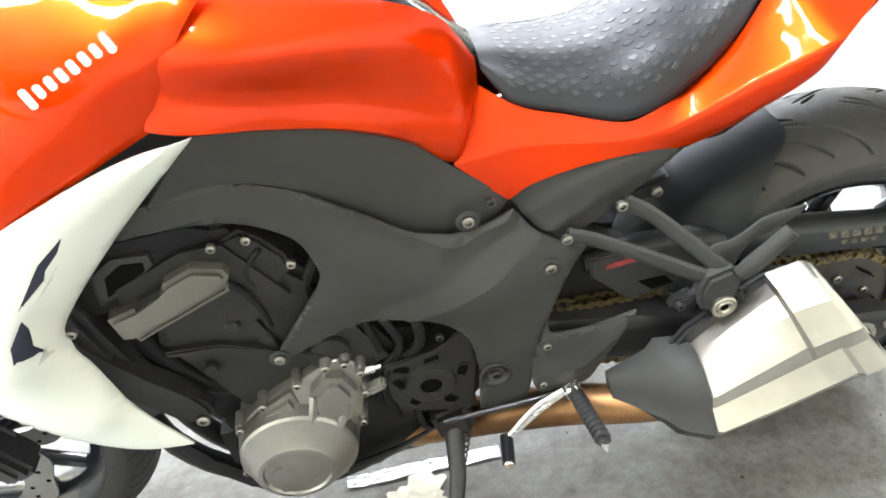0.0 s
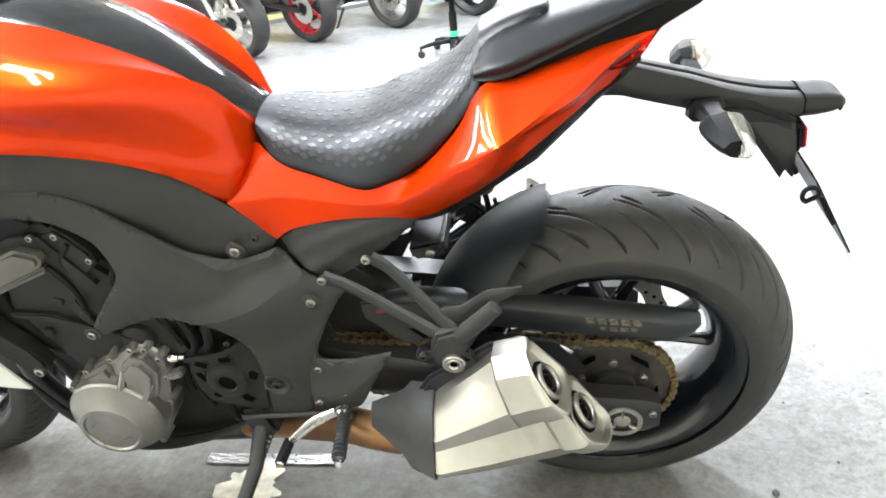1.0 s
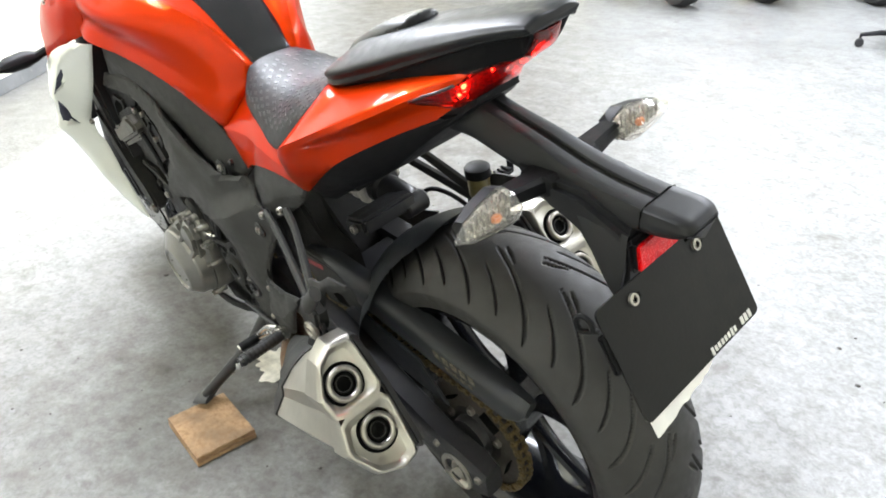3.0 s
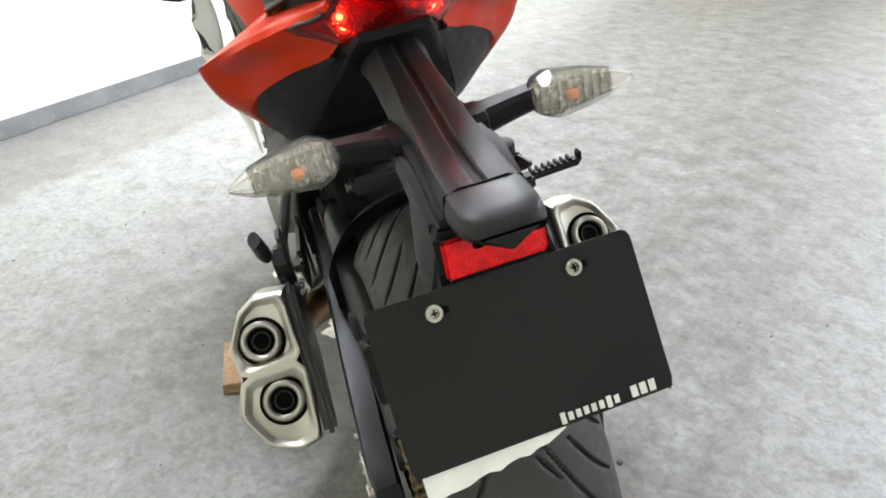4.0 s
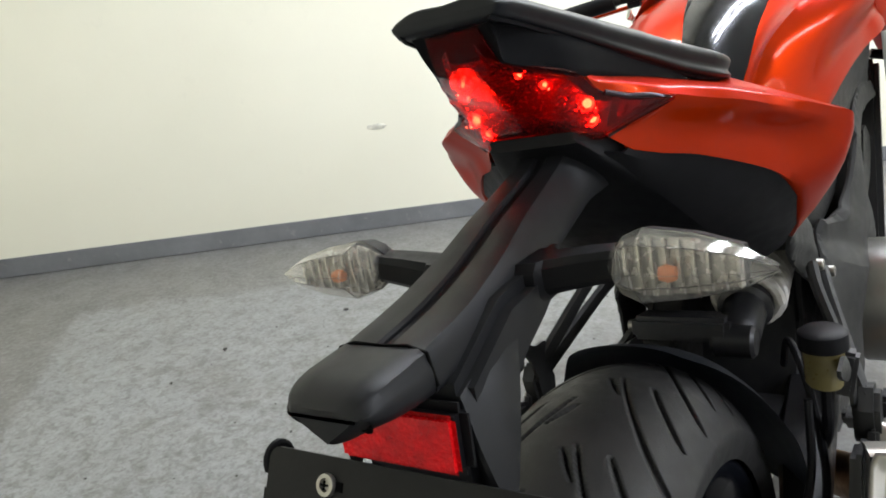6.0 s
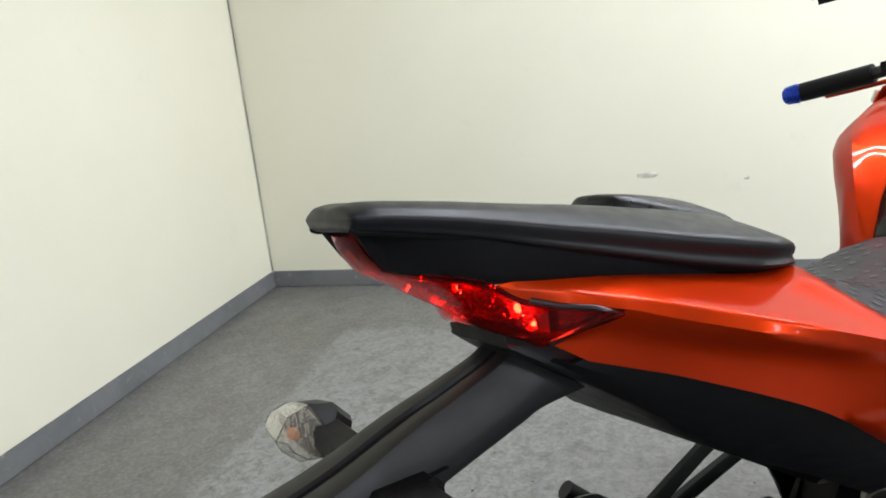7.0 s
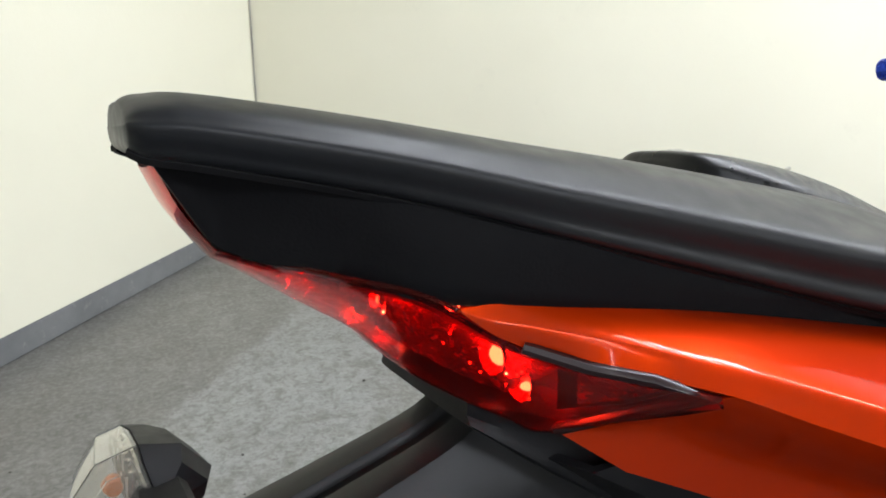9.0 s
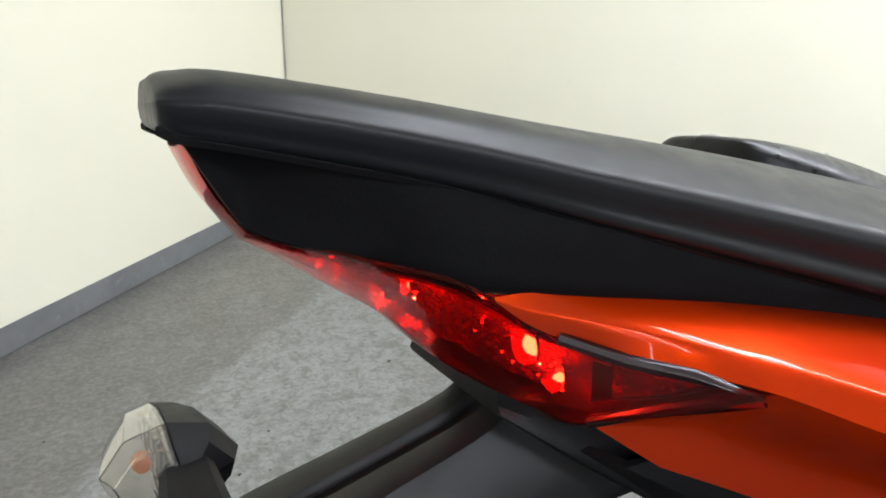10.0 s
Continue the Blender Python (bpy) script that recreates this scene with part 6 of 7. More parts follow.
PAN = [(-0.1150, 0.972, 0.033, 0.967, 0.0325), (-0.1085, 0.9715, 0.037, 0.955, 0.032), (-0.1030, 0.9705, 0.041, 0.9455, 0.0305), (-0.0985, 0.969, 0.043, 0.9405, 0.0305), (-0.086, 0.965, 0.047, 0.9355, 0.037), (-0.067, 0.957, 0.051, 0.930, 0.0455), (-0.045, 0.95, 0.058, 0.921, 0.0565), (-0.011, 0.938, 0.068, 0.915, 0.064), (0.034, 0.924, 0.077, 0.906, 0.074), (0.10, 0.902, 0.094, 0.893, 0.09), (0.185, 0.884, 0.106, 0.868, 0.10)]
bm = B()
loft(bm, smooth_rings([(x, [(0, z1), (w1 * 0.7, z1), (w1 - 0.006, z1 - 0.0005), (w0 - 0.001, (z0 + z1) / 2), (w0 - 0.001, z0), (w0 - 0.006, z0 + 0.0005), (w0 * 0.5, z0 + 0.005), (0, z0 + 0.005)]) for x, z1, w1, z0, w0 in PAN], 4, 2))
part("seat_pan", bm, PANBLACK, moto, "black textured pan under the pillion seat", sharp=50)

# ---- tail ----
TAIL = [  # top edge, ridge, under the ridge, middle of the flank, lower edge, from the lamp forward
    ((0.03, 0.070, 0.9095), (0.0280, 0.0965, 0.8970), (0.0262, 0.1045, 0.8900), (0.0215, 0.0780, 0.8725), (0.018, 0.067, 0.852)),
    ((0.058, 0.079, 0.9035), (0.0470, 0.1165, 0.8907), (0.0440, 0.1240, 0.8820), (0.0435, 0.0960, 0.8625), (0.042, 0.084, 0.8425)),
    ((0.09, 0.088, 0.8965), (0.0730, 0.1450, 0.8803), (0.0705, 0.1520, 0.8710), (0.071, 0.1240, 0.8530), (0.067, 0.110, 0.8325)),
    ((0.145, 0.105, 0.885), (0.14, 0.195, 0.851), (0.138, 0.188, 0.843), (0.133, 0.162, 0.828), (0.128, 0.151, 0.801)),
    ((0.188, 0.112, 0.878), (0.177, 0.2095, 0.834), (0.178, 0.209, 0.824), (0.177, 0.196, 0.797), (0.172, 0.162, 0.768)),
    ((0.228, 0.112, 0.815), (0.240, 0.180, 0.792), (0.241, 0.182, 0.781), (0.240, 0.174, 0.748), (0.235, 0.150, 0.722)),
    ((0.286, 0.118, 0.764), (0.299, 0.146, 0.738), (0.300, 0.147, 0.730), (0.298, 0.143, 0.710), (0.289, 0.134, 0.691)),
    ((0.338, 0.121, 0.740), (0.335, 0.133, 0.718), (0.335, 0.134, 0.712), (0.333, 0.134, 0.702), (0.330, 0.133, 0.693)),
    ((0.374, 0.121, 0.735), (0.38, 0.129, 0.714), (0.38, 0.130, 0.708), (0.38, 0.131, 0.70), (0.380, 0.132, 0.693)),
    ((0.441, 0.105, 0.752), (0.44, 0.122, 0.720), (0.439, 0.124, 0.712), (0.435, 0.127, 0.70), (0.430, 0.130, 0.688)),
    ((0.494, 0.089, 0.766), (0.505, 0.112, 0.722), (0.503, 0.114, 0.712), (0.497, 0.119, 0.692), (0.49, 0.124, 0.672)),
    ((0.541, 0.055, 0.791), (0.586, 0.113, 0.716), (0.575, 0.114, 0.704), (0.548, 0.116, 0.675), (0.521, 0.119, 0.651)),
]
FLANGE = [  # top edge, ridge and under the ridge of the thin flange over the lamp, from its tip
    ((-0.0390, 0.0610, 0.9186), (-0.0388, 0.0613, 0.9180), (-0.0385, 0.0612, 0.9172)),
    ((-0.0280, 0.0600, 0.9180), (-0.0280, 0.0635, 0.9132), (-0.0270, 0.0625, 0.9080)),
    ((-0.0120, 0.0620, 0.9155), (-0.0120, 0.0705, 0.9090), (-0.0130, 0.0690, 0.9010)),
    ((0.0090, 0.0660, 0.9125), (0.0090, 0.0830, 0.9032), (0.0070, 0.0860, 0.8953)),
]
bm = B()
ahead = 6 * len(FLANGE)
curves = [catmull([c[k] for c in FLANGE + TAIL], 6) for k in range(3)] + [catmull([c[k] for c in TAIL], 6) for k in (3, 4)]
thin = []
for a, r_, e_ in list(zip(*curves[:3]))[: ahead + 1]:
    thin.append([a] + [a.lerp(r_, f) for f in (0.25, 0.5, 0.75, 0.95)] + [r_.lerp(e_, f) for f in (0.04, 0.3, 0.55, 0.8, 1.0)])
rows = []
for a, r_, e_, m_, c in zip(*[q[ahead:] for q in curves[:3]], *curves[3:]):
    top = [a.lerp(r_, f) for f in (0.25, 0.5, 0.75, 0.95)]
    flank = catmull([(*r_, 1), tuple(e_), tuple(m_), (*c, 1)], 4)
    for i, f in enumerate((0.04, 0.3, 0.55, 0.8)):
        flank[i] = r_.lerp(e_, f)
    rows.append([a + V(0, -0.006, -0.003), a] + top + flank + [c + V(0, -0.007, 0.003)])
loft(bm, rows, False, False)
loft(bm, thin, False, False)
corner = V(-0.0026, 0.0552, 0.8684)
loft(bm, [[corner.lerp(p, f) for p in rows[0][10:19]] for f in (0.03, 0.35, 0.7, 1.0)], False, False)
bmesh.ops.remove_doubles(bm, verts=bm.verts, dist=0.0002)
bmesh.ops.recalc_face_normals(bm, faces=bm.faces)
bmesh.ops.solidify(bm, geom=bm.faces[:], thickness=0.003)
cowl = part("tail_cowl", bm, ORANGE, moto, "glossy orange tail cowl", sharp=62)
mirrored(cowl)
UNDER = [(-0.026, 0.879, 0.038, 0.869, 0.034), (0.0, 0.874, 0.050, 0.848, 0.045), (0.05, 0.855, 0.076, 0.811, 0.062), (0.12, 0.835, 0.112, 0.752, 0.085), (0.19, 0.80, 0.134, 0.714, 0.098), (0.25, 0.78, 0.13, 0.676, 0.10), (0.30, 0.76, 0.12, 0.664, 0.10), (0.36, 0.75, 0.11, 0.668, 0.09), (0.48, 0.74, 0.09, 0.67, 0.085)]
bm = B()
loft(bm, smooth_rings([(x, [(0, z1), (w1 * 0.8, z1), (w1, z1 - 0.15 * (z1 - z0)), (w1 * 0.97, z0 + 0.4 * (z1 - z0)), (w0 + 0.005, z0 + 0.1 * (z1 - z0)), (w0 - 0.004, z0), (0, z0)]) for x, z1, w1, z0, w0 in UNDER], 4, 2))
part("undertray", bm, BLACK, moto, "black plastic undertray", sharp=45)
# grey panels under the tail, from the cowl's lower edge in towards the hanger
rows = []
for (*_, e), (x, y, z) in zip(TAIL[:6], ((0.0, 0.047, 0.857), (0.026, 0.057, 0.836), (0.05, 0.066, 0.815), (0.12, 0.088, 0.755), (0.19, 0.102, 0.716), (0.25, 0.105, 0.678))):
    e = V(e[0] + 0.003, e[1] - 0.003, e[2] + 0.003)
    rows.append([e, e.lerp(V(x, y, z), 0.5) + V(0, 0.004, -0.003), V(x, y, z)])
bm = B()
loft(bm, rows, False, False)
bmesh.ops.recalc_face_normals(bm, faces=bm.faces)
bmesh.ops.solidify(bm, geom=bm.faces[:], thickness=0.003)
ip = part("tail_panel", bm, BLACK, moto, "dark grey panel under the tail", sharp=30)
mirrored(ip)

# ---- tail lamp ----
lamp = new("tail_lamp")
lamp.parent = moto
tagged(lamp, "red tail lamp with lit diodes")
# rows of side edge and keel, from the seat tip forward
HULL = [
    ((-0.1125, 0.021, 0.968), (-0.1150, 0.0, 0.966)),
    ((-0.1075, 0.023, 0.954), (-0.1090, 0.0, 0.9515)),
    ((-0.0995, 0.0265, 0.9410, 1), (-0.0985, 0.0, 0.9360, 1)),
    ((-0.067, 0.046, 0.9305), (-0.068, 0.0, 0.9135)),
    ((-0.050, 0.054, 0.925), (-0.052, 0.003, 0.902)),
    ((-0.036, 0.0595, 0.9165), (-0.040, 0.020, 0.889)),
    ((-0.018, 0.0625, 0.9030), (-0.028, 0.036, 0.881)),
    ((-0.003, 0.0765, 0.8965), (-0.0145, 0.046, 0.8735)),
    ((0.008, 0.0865, 0.8940), (-0.003, 0.0548, 0.8690)),
    ((0.0235, 0.1020, 0.8900), (0.0222, 0.1002, 0.8890)),
]


def hull(rows, inset, lift):
    edge = catmull([e for e, _ in rows], 4)
    keel = catmull([c for _, c in rows], 4)
    out = []
    for e, c in zip(edge, keel):
        half = []
        for f in (0.0, 0.15, 0.45, 0.75, 0.95, 1.0):
            q = e.lerp(c, f) + V(0, 0.008, -0.006) * f * (1 - f)
            g = min(1.0, f * 4)
            half.append(V(q.x + lift * 0.6 * g, max(0.0, q.y - inset * (1.2 - 0.2 * g)), q.z + lift * g - (0.003 if lift else 0) * (1 - g)))
        out.append(half + [V(q.x, -q.y, q.z) for q in reversed(half)])
    bm = B()
    loft(bm, out, False, False)
    bmesh.ops.remove_doubles(bm, verts=bm.verts, dist=0.0004)
    bmesh.ops.recalc_face_normals(bm, faces=bm.faces)
    return bm


bm = hull(HULL, 0.0, 0.0)
bmesh.ops.solidify(bm, geom=bm.faces[:], thickness=0.0014)
part("lens", bm, REDLENS, lamp, "clear red lens", sharp=25)
bm = hull(HULL[1:8], 0.007, 0.0065)
bmesh.ops.solidify(bm, geom=bm.faces[:], thickness=0.0012)
part("reflector", bm, REDHOUSE, lamp, sharp=20)
# the forward end of the lamp is a dark blind corner with a dull red triangle
for s in (1, -1):
    for nm, d, k, m_ in (("blind_corner", 0.0034, 0.04, MAROON), ("triangle", 0.0024, 0.42, REDHOUSE)):
        tri = [V(0.021, 0.0990, 0.8900), V(-0.012, 0.0690, 0.8990), V(-0.004, 0.0565, 0.8735), V(0.010, 0.0790, 0.8800)]
        mid = sum(tri, Vector()) / 4
        tri = [p.lerp(mid, k) + V(d, -d * 0.9, d * 0.4) for p in tri]
        tri = [V(p.x, p.y * s, p.z) for p in tri]
        bm = B()
        loft(bm, [tri, [p + V(0.0005, -0.0006 * s, 0.0002) for p in tri]])
        part(nm, bm, m_, lamp)
LEDS = [(-0.029, 0.034, 0.907), (-0.021, 0.050, 0.898), (-0.009, 0.047, 0.885), (-0.053, 0.033, 0.919), (-0.072, 0.024, 0.930)]
rl = random.Random(11)
for i, p in enumerate(LEDS):
    for s in (1, -1):
        c = V(p[0], p[1] * s, p[2])
        k = 1.08 if i < 3 else 0.5
        aim = V(-1, 0.1 * s, 0.05)
        d = part("diode", lathe(B(), [(0.0062 * k, 0.002), (0.0046 * k, -0.001), (0.0036 * k, -0.0015)], c, aim, 14), REDHOUSE, lamp, "small red reflector cup")
        part("diode_core", lathe(B(), [(0.0036 * k, -0.0014), (0.0026 * k, 0.0004), (0.0, 0.001)], c, aim, 12), LEDCORE, d, "lit diode")
        # tiny glowing beads added for the red glints round the diode
        for g in range(9 if i < 3 else 3):
            q = c + V(rl.uniform(-0.006, 0.006), rl.uniform(-0.008, 0.008), rl.uniform(-0.007, 0.007))
            bm = B()
            bmesh.ops.create_icosphere(bm, subdivisions=1, radius=rl.uniform(0.0003, 0.0006), matrix=Matrix.Translation(q))
            part("facet", bm, LEDGLINT, d)
for s in (1, -1):
    pts = [(-0.020, 0.0648, 0.9040), (-0.004, 0.0765, 0.8972), (0.010, 0.0890, 0.8938), (0.0225, 0.1005, 0.8897), (0.011, 0.0790, 0.8800), (-0.0026, 0.0560, 0.8690)]
    part("lamp_trim", tube(B(), [(x, y * s, z) for x, y, z in pts], 0.0022, 8), MAROON, lamp)

# ---- rear fender, plate holder, board ----
fe = new("rear_fender")
fe.parent = moto
tagged(fe, "matt black plate hanger with ribbed spine")
FEND = [(0.04, 0.876, 0.023, 0.82, 0.036), (0.0, 0.868, 0.0225, 0.817, 0.034), (-0.02, 0.8555, 0.0225, 0.811, 0.033), (-0.06, 0.8435, 0.024, 0.800, 0.033), (-0.10, 0.8325, 0.026, 0.789, 0.033), (-0.15, 0.816, 0.029, 0.777, 0.034), (-0.20, 0.8045, 0.0315, 0.772, 0.035), (-0.252, 0.798, 0.032, 0.769, 0.034)]
bm = B()
loft(bm, smooth_rings([(x, [(0, z1 - 0.005), (0.004, z1 - 0.004), (0.006, z1), (w1 * 0.8, z1), (w1, z1 - 0.004), (w0, z0 + 0.5 * (z1 - z0) - 0.004), (w0, z0 + 0.004), (w0 * 0.8, z0), (0, z0)]) for x, z1, w1, z0, w0 in FEND], 4, 2))
part("spine", bm, HUGGER, fe, sharp=30)
CAP = [(-0.253, 0.7985, 0.0325, 0.768, 0.035), (-0.268, 0.798, 0.0325, 0.769, 0.0355), (-0.290, 0.797, 0.032, 0.772, 0.034), (-0.303, 0.7935, 0.029, 0.776, 0.031), (-0.310, 0.788, 0.023, 0.780, 0.025)]
bm = B()
loft(bm, smooth_rings([(x, [(0, z1), (w1 * 0.85, z1), (w1, z1 - 0.006), (w0, z0 + 0.5 * (z1 - z0)), (w0 - 0.002, z0 + 0.004), (w0 * 0.6, z0 - 0.002), (0, z0 - 0.012)]) for x, z1, w1, z0, w0 in CAP], 4, 2))
cap = part("end_cap", bm, HUGGER, fe, sharp=40)
for s in (1, -1):
    part("screw_hole", lathe(B(), [(0.006, 0.001), (0.0045, -0.001), (0.0035, -0.0005), (0, -0.0005)], (-0.3035, 0.024 * s, 0.779), (-0.9, 0, -0.3), 16), HOLE, cap)
    tagged(part("seam", tube(B(), [(-0.2525, 0.0352 * s, 0.776), (-0.2525, 0.0325 * s, 0.796), (-0.2525, 0.02 * s, 0.7995), (-0.2525, 0, 0.7985)], 0.0012, 5), HOLE, fe))
bm = B()
prism(bm, [(-0.085, 0.806), (-0.10, 0.782), (-0.138, 0.772), (-0.172, 0.768), (-0.182, 0.752), (-0.203, 0.722), (-0.236, 0.675), (-0.245, 0.700), (-0.243, 0.772), (-0.18, 0.80)], -0.047, 0.047, 0.008)
part("hanger", bm, HUGGER, fe, sharp=30)
for s in (1, -1):
    part("hanger_cheek", panel([(-0.165, 0.045 * s, 0.79, 1), (-0.20, 0.058 * s, 0.745), (-0.235, 0.066 * s, 0.70), (-0.245, 0.066 * s, 0.69, 1), (-0.246, 0.055 * s, 0.73), (-0.243, 0.045 * s, 0.765, 1)], step=0.012), HUGGER, fe)
part("reflector_frame", block(B(), (-0.250, 0, 0.742), (0.014, 0.098, 0.044), (0, 6, 0), 0.006), BLACK, fe)
part("reflector", block(B(), (-0.258, 0, 0.742), (0.006, 0.09, 0.036), (0, 6, 0), 0.003), REFLECT, fe, "red rectangular reflector")
bd = new("number_board")
bd.parent = fe
tagged(bd, "plain black board covering the number plate")
PC, PN = V(-0.290, 0, 0.6535), 29.2
M = pose(*PC, 0, PN, 0)


def on_board(bm):
    bmesh.ops.transform(bm, matrix=M, verts=bm.verts)
    return bm


def rounded(w, h, r, n=5):
    pts = []
    for cx, cz, a0 in ((w - r, h - r, 0), (-w + r, h - r, 90), (-w + r, -h + r, 180), (w - r, -h + r, 270)):
        for i in range(n + 1):
            a = radians(a0 + 90 * i / n)
            pts.append((cx + r * math.cos(a), cz + r * math.sin(a)))
    return pts


bm = B()
o = rounded(0.1205, 0.0725, 0.009)
prof = [V(-0.0015, y, z) for y, z in o]
loft(bm, [prof, [p + V(0.003, 0, 0) for p in prof]])
part("board", on_board(bm), PLATE, fe, "scratched black plastic board").parent = bd
part("backing_edge", on_board(block(B(), (0.004, 0.121, 0.02), (0.006, 0.012, 0.05), bevel=0.002)), BLACK, bd)
part("backing_edge", on_board(block(B(), (0.006, -0.118, -0.01), (0.01, 0.006, 0.13), bevel=0.002)), BLACK, bd)
bm = B()
rr = random.Random(3)
low = [(0.113 - 0.13 * i / 14, -0.0725 - 0.022 * (1 - i / 14) ** 0.6 - 0.004 * rr.random()) for i in range(15)]
top = [(-0.02, -0.066), (0.113, -0.066)]
pts = [V(0.0022, y, z) for y, z in low + top]
loft(bm, [pts, [p + V(0.0012, 0, 0) for p in pts]])
part("paper_edge", on_board(bm), mat("white_plate_paint", (0.7, 0.7, 0.68), 0.5, 0, 0.1, 30), bd, "torn white strip showing under the board")
for i in range(8):
    part("print_bar", on_board(block(B(), (-0.0021, -0.0160 - 0.0072 * i, -0.0655), (0.0006, 0.0045, 0.010 if i in (0, 6) else 0.007), bevel=0)), PRINT, bd)
for i in range(3):
    part("print_bar", on_board(block(B(), (-0.0021, -0.0835 - 0.0085 * i, -0.0645), (0.0006, 0.006, 0.010), bevel=0)), PRINT, bd)
for s in (1, -1):
    bm = lathe(B(), [(0, -0.002), (0.004, -0.002), (0.0045, -0.005), (0.0072, -0.005), (0.0075, -0.003), (0.0075, 0.001)], (0, 0.063 * s, 0.0545), (1, 0, 0), 20)
    sc_ = part("screw", on_board(bm), STEEL, bd, "bright cross-head screw")
    bm = block(block(B(), (-0.0052, 0.063 * s, 0.0545), (0.0012, 0.006, 0.0013), bevel=0), (-0.0053, 0.063 * s, 0.0545), (0.0012, 0.0013, 0.006), bevel=0)
    part("screw_cross", on_board(bm), HOLE, sc_)
    part("slot", on_board(block(B(), (-0.0016, 0.063 * s - 0.009, 0.0545), (0.0012, 0.008, 0.006), bevel=0)), HOLE, bd)
bm = B()
pts = [V(-0.262, 0.115 + 0.004, 0.693)]
for i in range(12):
    a = radians(-60 + 250 * i / 11)
    pts.append(V(-0.248 + 0.012 * math.cos(a) * 0.9, 0.127, 0.700 - 0.0 + 0.012 * math.sin(a)))
part("helmet_hook", tube(bm, pts, 0.0036, 8), BLACK, fe, "small black hook")


def signal(s, rear_one=True):
    g = new("turn_signal")
    g.parent = moto
    tagged(g, "turn signal with clear faceted lens and amber bulb")
    KEY = [(0.095, 0.010, 0.012, -0.118), (0.104, 0.0185, 0.027, -0.12), (0.117, 0.0235, 0.032, -0.121), (0.148, 0.0195, 0.028, -0.123), (0.176, 0.0125, 0.019, -0.127), (0.1955, 0.0025, 0.004, -0.132)]
    for half in (0, 1):
        rings = []
        for y, h, d, x in KEY if half == 0 else KEY[:-1]:
            sg = -1 if half == 0 else 1
            pts = [(0, h), (0.6 * d * sg, h * 0.8), (d * sg, h * 0.12), (d * 0.9 * sg, -h * 0.3), (0.5 * d * sg, -h * 0.86), (0, -h)]
            rings.append([V(x - 0.004 + 0.0005 * sg + a, y * s, 0.803 + b) for a, b in pts])
        bm = B()
        loft(bm, rings, half == 1, half == 1)
        if half == 0:
            bmesh.ops.recalc_face_normals(bm, faces=bm.faces)
            bmesh.ops.solidify(bm, geom=bm.faces[:], thickness=0.0012)
            part("lens", bm, CLEARLENS, g, "clear faceted lens", sharp=15)
        else:
            part("housing", bm, BLACK, g, sharp=25)
    bm = B()
    rim = [(y, 0.84 * h, x) for y, h, d, x in KEY[:-1]]
    rim += [(y, -h, x) for y, h, x in reversed(rim)]
    loft(bm, [[V(x - 0.007, y * s, 0.803 + h) for y, h, x in rim], [V(x - 0.0055, y * s, 0.803 + h) for y, h, x in rim]])
    part("reflector", bm, MILKY, g)
    for k in range(9):
        y = 0.106 + 0.0085 * k
        h = 0.8 * np.interp(y, [q[0] for q in KEY], [q[1] for q in KEY])
        part("flute", tube(B(), [(-0.1295 - 0.006 * k / 9, y * s, 0.803 - h), (-0.1310 - 0.006 * k / 9, y * s, 0.803), (-0.1295 - 0.006 * k / 9, y * s, 0.803 + h)], 0.0018, 6), MILKY, g)
    part("bulb", lathe(B(), [(0, -0.006), (0.004, -0.005), (0.0055, 0), (0.004, 0.005), (0, 0.006)], (-0.138, 0.134 * s, 0.801), (0, 1, 0), 14), BULB, g, "glowing amber bulb")
    bm = B()
    loft(bm, [[V(-0.119 + a * kx, y * s, 0.803 + b * kz + dz) for a, b in ((-1, -0.6), (-0.7, -1), (0.7, -1), (1, -0.6), (1, 0.6), (0.7, 1), (-0.7, 1), (-1, 0.6))] for y, kx, kz, dz in ((0.03, 0.026, 0.017, -0.012), (0.046, 0.024, 0.0155, -0.010), (0.049, 0.017, 0.0125, -0.007), (0.075, 0.0145, 0.0115, -0.003), (0.1, 0.0125, 0.0105, 0.0))])
    bmesh.ops.bevel(bm, geom=[e for e in bm.edges if len(e.link_faces) == 2 and e.calc_face_angle(0) > 0.5], offset=0.0015, segments=2, affect="EDGES")
    part("stem", bm, BLACK, g, sharp=30)


signal(1)
signal(-1)

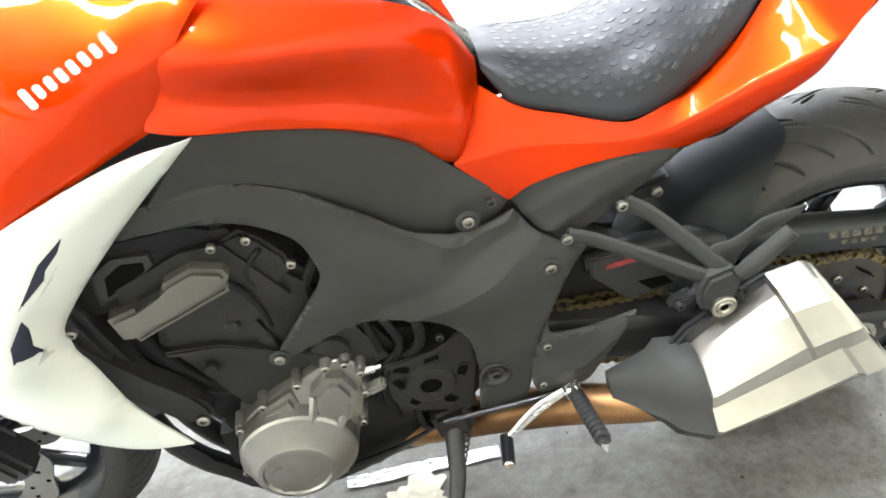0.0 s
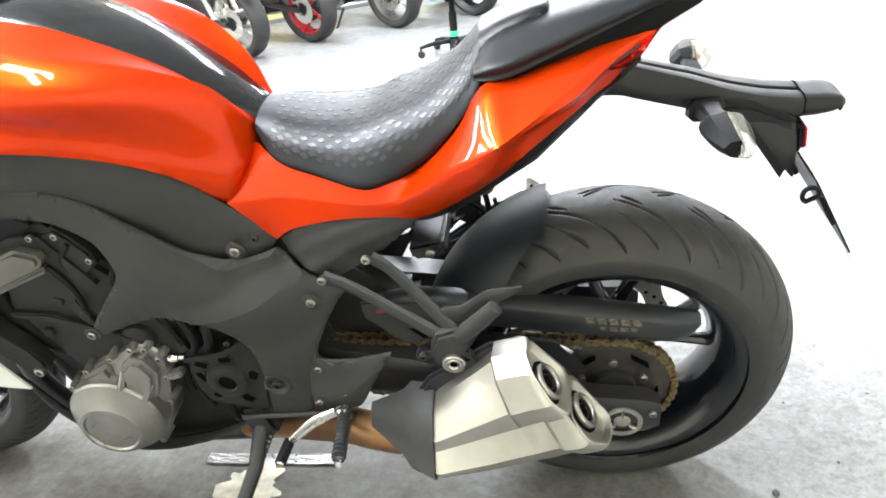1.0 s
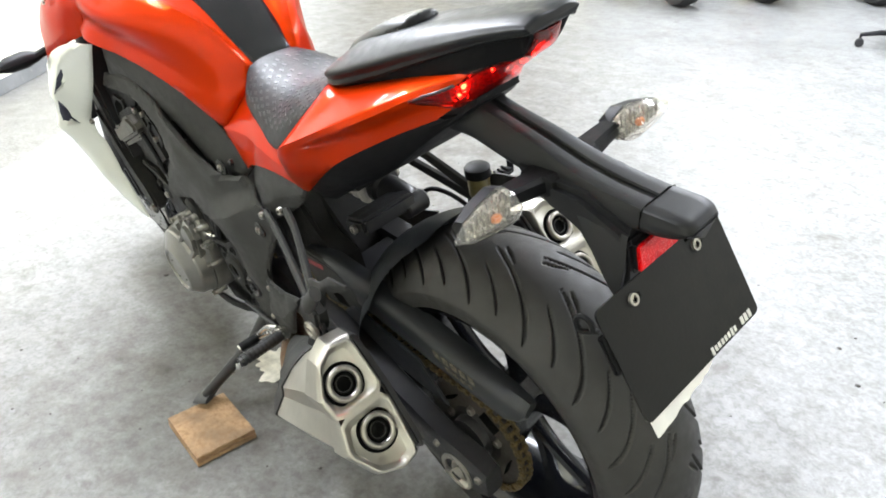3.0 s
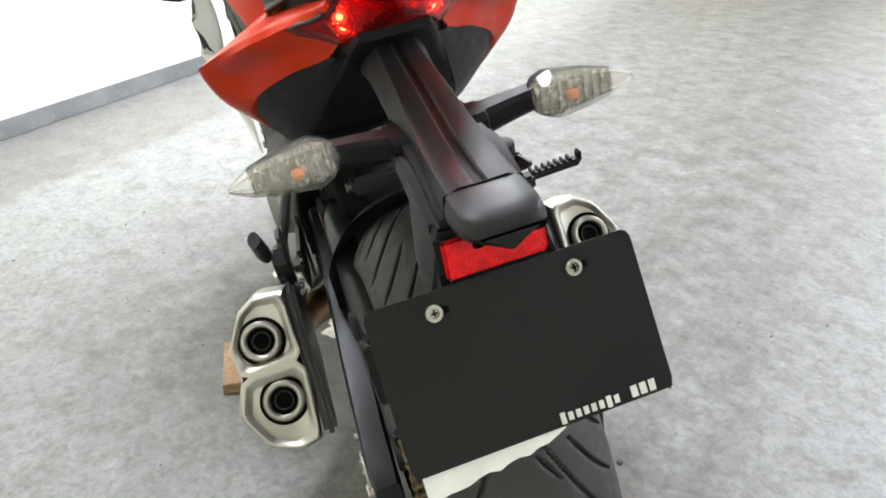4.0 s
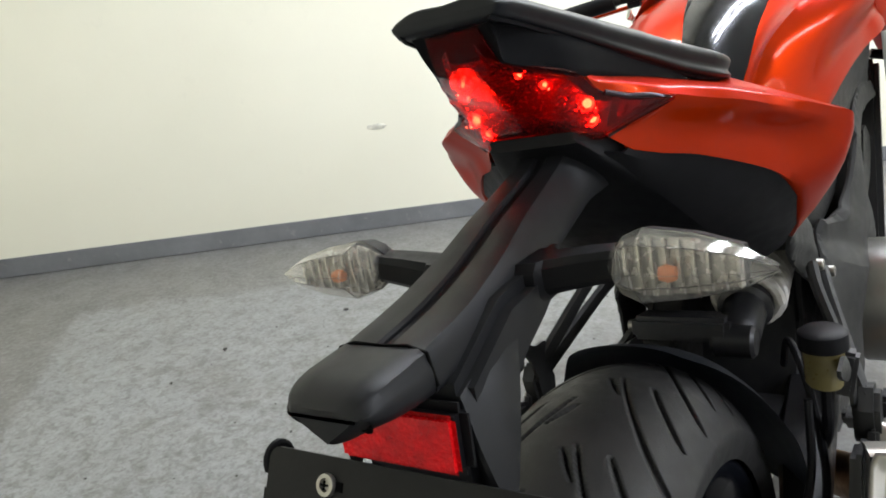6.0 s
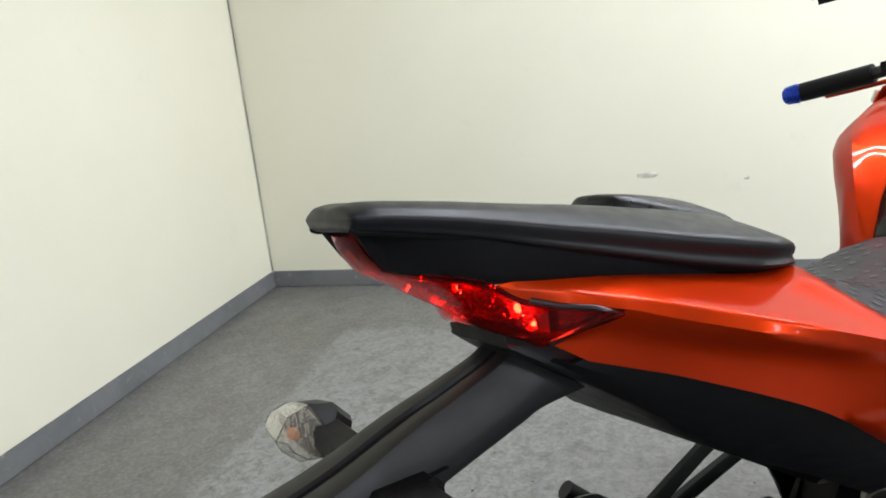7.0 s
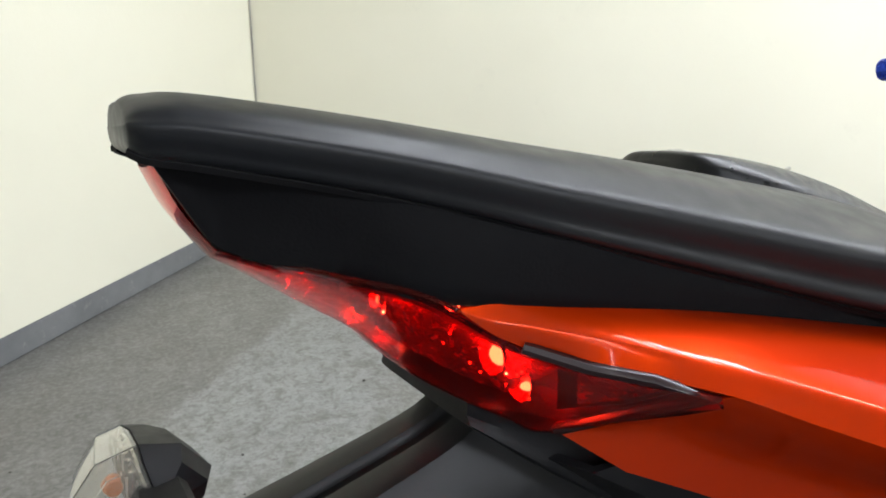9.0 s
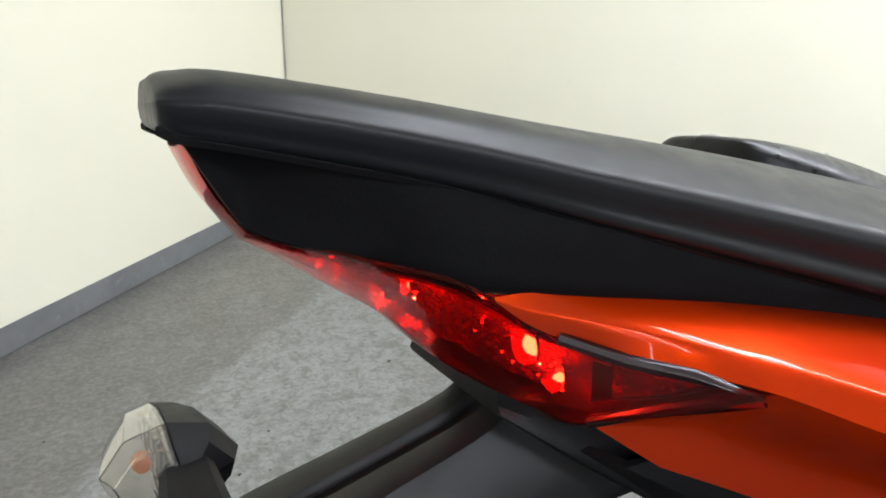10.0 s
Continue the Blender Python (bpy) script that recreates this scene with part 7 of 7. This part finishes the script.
# ---- bars and front ----
hb = new("handlebar")
hb.parent = moto
tagged(hb, "black handlebar with blue bar ends")
part("bar", tube(B(), [(0.998, 0.41, 1.0), (1.02, 0.28, 1.012), (1.06, 0.16, 1.035), (1.08, 0.06, 1.06), (1.08, -0.06, 1.06), (1.06, -0.16, 1.035), (1.02, -0.28, 1.012), (0.998, -0.41, 1.0)], 0.011, 12, 5), BLACKMETAL, hb)
for s in (1, -1):
    part("grip", tube(B(), [(0.999, 0.415 * s, 1.0), (1.018, 0.29 * s, 1.011)], [0.0175, 0.0165, 0.0175], 16), BLACK, hb)
    part("bar_end", lathe(B(), [(0, 0.022), (0.014, 0.022), (0.017, 0.018), (0.0185, 0.0), (0.0165, -0.012), (0, -0.012)], (0.997, 0.423 * s, 0.9995), (-0.14, s, -0.07), 24), BLUE, hb, "blue anodised bar end")
    part("switch_box", block(B(), (1.025, 0.25 * s, 1.015), (0.05, 0.05, 0.05), (0, 0, 8 * s), 0.012), BLACK, hb)
    part("lever", tube(B(), [(1.05, 0.22 * s, 1.0), (1.075, 0.28 * s, 0.995), (1.05, 0.40 * s, 0.985)], [0.011, 0.008, 0.008], 8, 4, 0.6), ORANGE if s == 1 else BLACKMETAL, hb)
    part("mirror_stem", tube(B(), [(1.05, 0.22 * s, 1.03), (1.06, 0.26 * s, 1.12), (1.06, 0.3 * s, 1.17)], 0.006, 8, 4), BLACKMETAL, hb)
    part("mirror", block(B(), (1.06, 0.34 * s, 1.19), (0.03, 0.14, 0.07), (0, 0, 6 * s), 0.012), BLACK, hb)
part("top_clamp", block(B(), (1.1, 0, 1.0), (0.12, 0.24, 0.04), (0, 22, 0), 0.012), BLACKMETAL, moto)
part("meter", block(B(), (1.18, 0, 1.05), (0.08, 0.2, 0.1), (0, 30, 0), 0.02), BLACK, moto)
part("headlight_cowl", prism(B(), [(1.16, 0.8), (1.36, 0.82), (1.34, 0.9), (1.22, 1.06), (1.15, 1.03)], -0.13, 0.13, 0.03), ORANGE, moto)
fsg = new("turn_signal")
fsg.parent = moto
tagged(fsg, "small black front turn signal")
part("housing", tube(B(), [(1.24, 0.22, 0.78), (1.25, 0.25, 0.78), (1.245, 0.29, 0.78), (1.235, 0.325, 0.78)], [0.012, 0.024, 0.022, 0.005], 10, 3, 0.8), BLACK, fsg)
part("stem", tube(B(), [(1.22, 0.16, 0.8), (1.24, 0.23, 0.78)], 0.01, 8), BLACK, fsg)
mirror_group(fsg)
for k in range(3):
    part("cable", tube(B(), [(1.03, 0.22 - 0.02 * k, 1.01), (1.12, 0.18 - 0.03 * k, 1.03 + 0.01 * k), (1.16, 0.12, 0.95), (1.1, 0.1, 0.85)], 0.004, 6, 6), BLACK, moto)
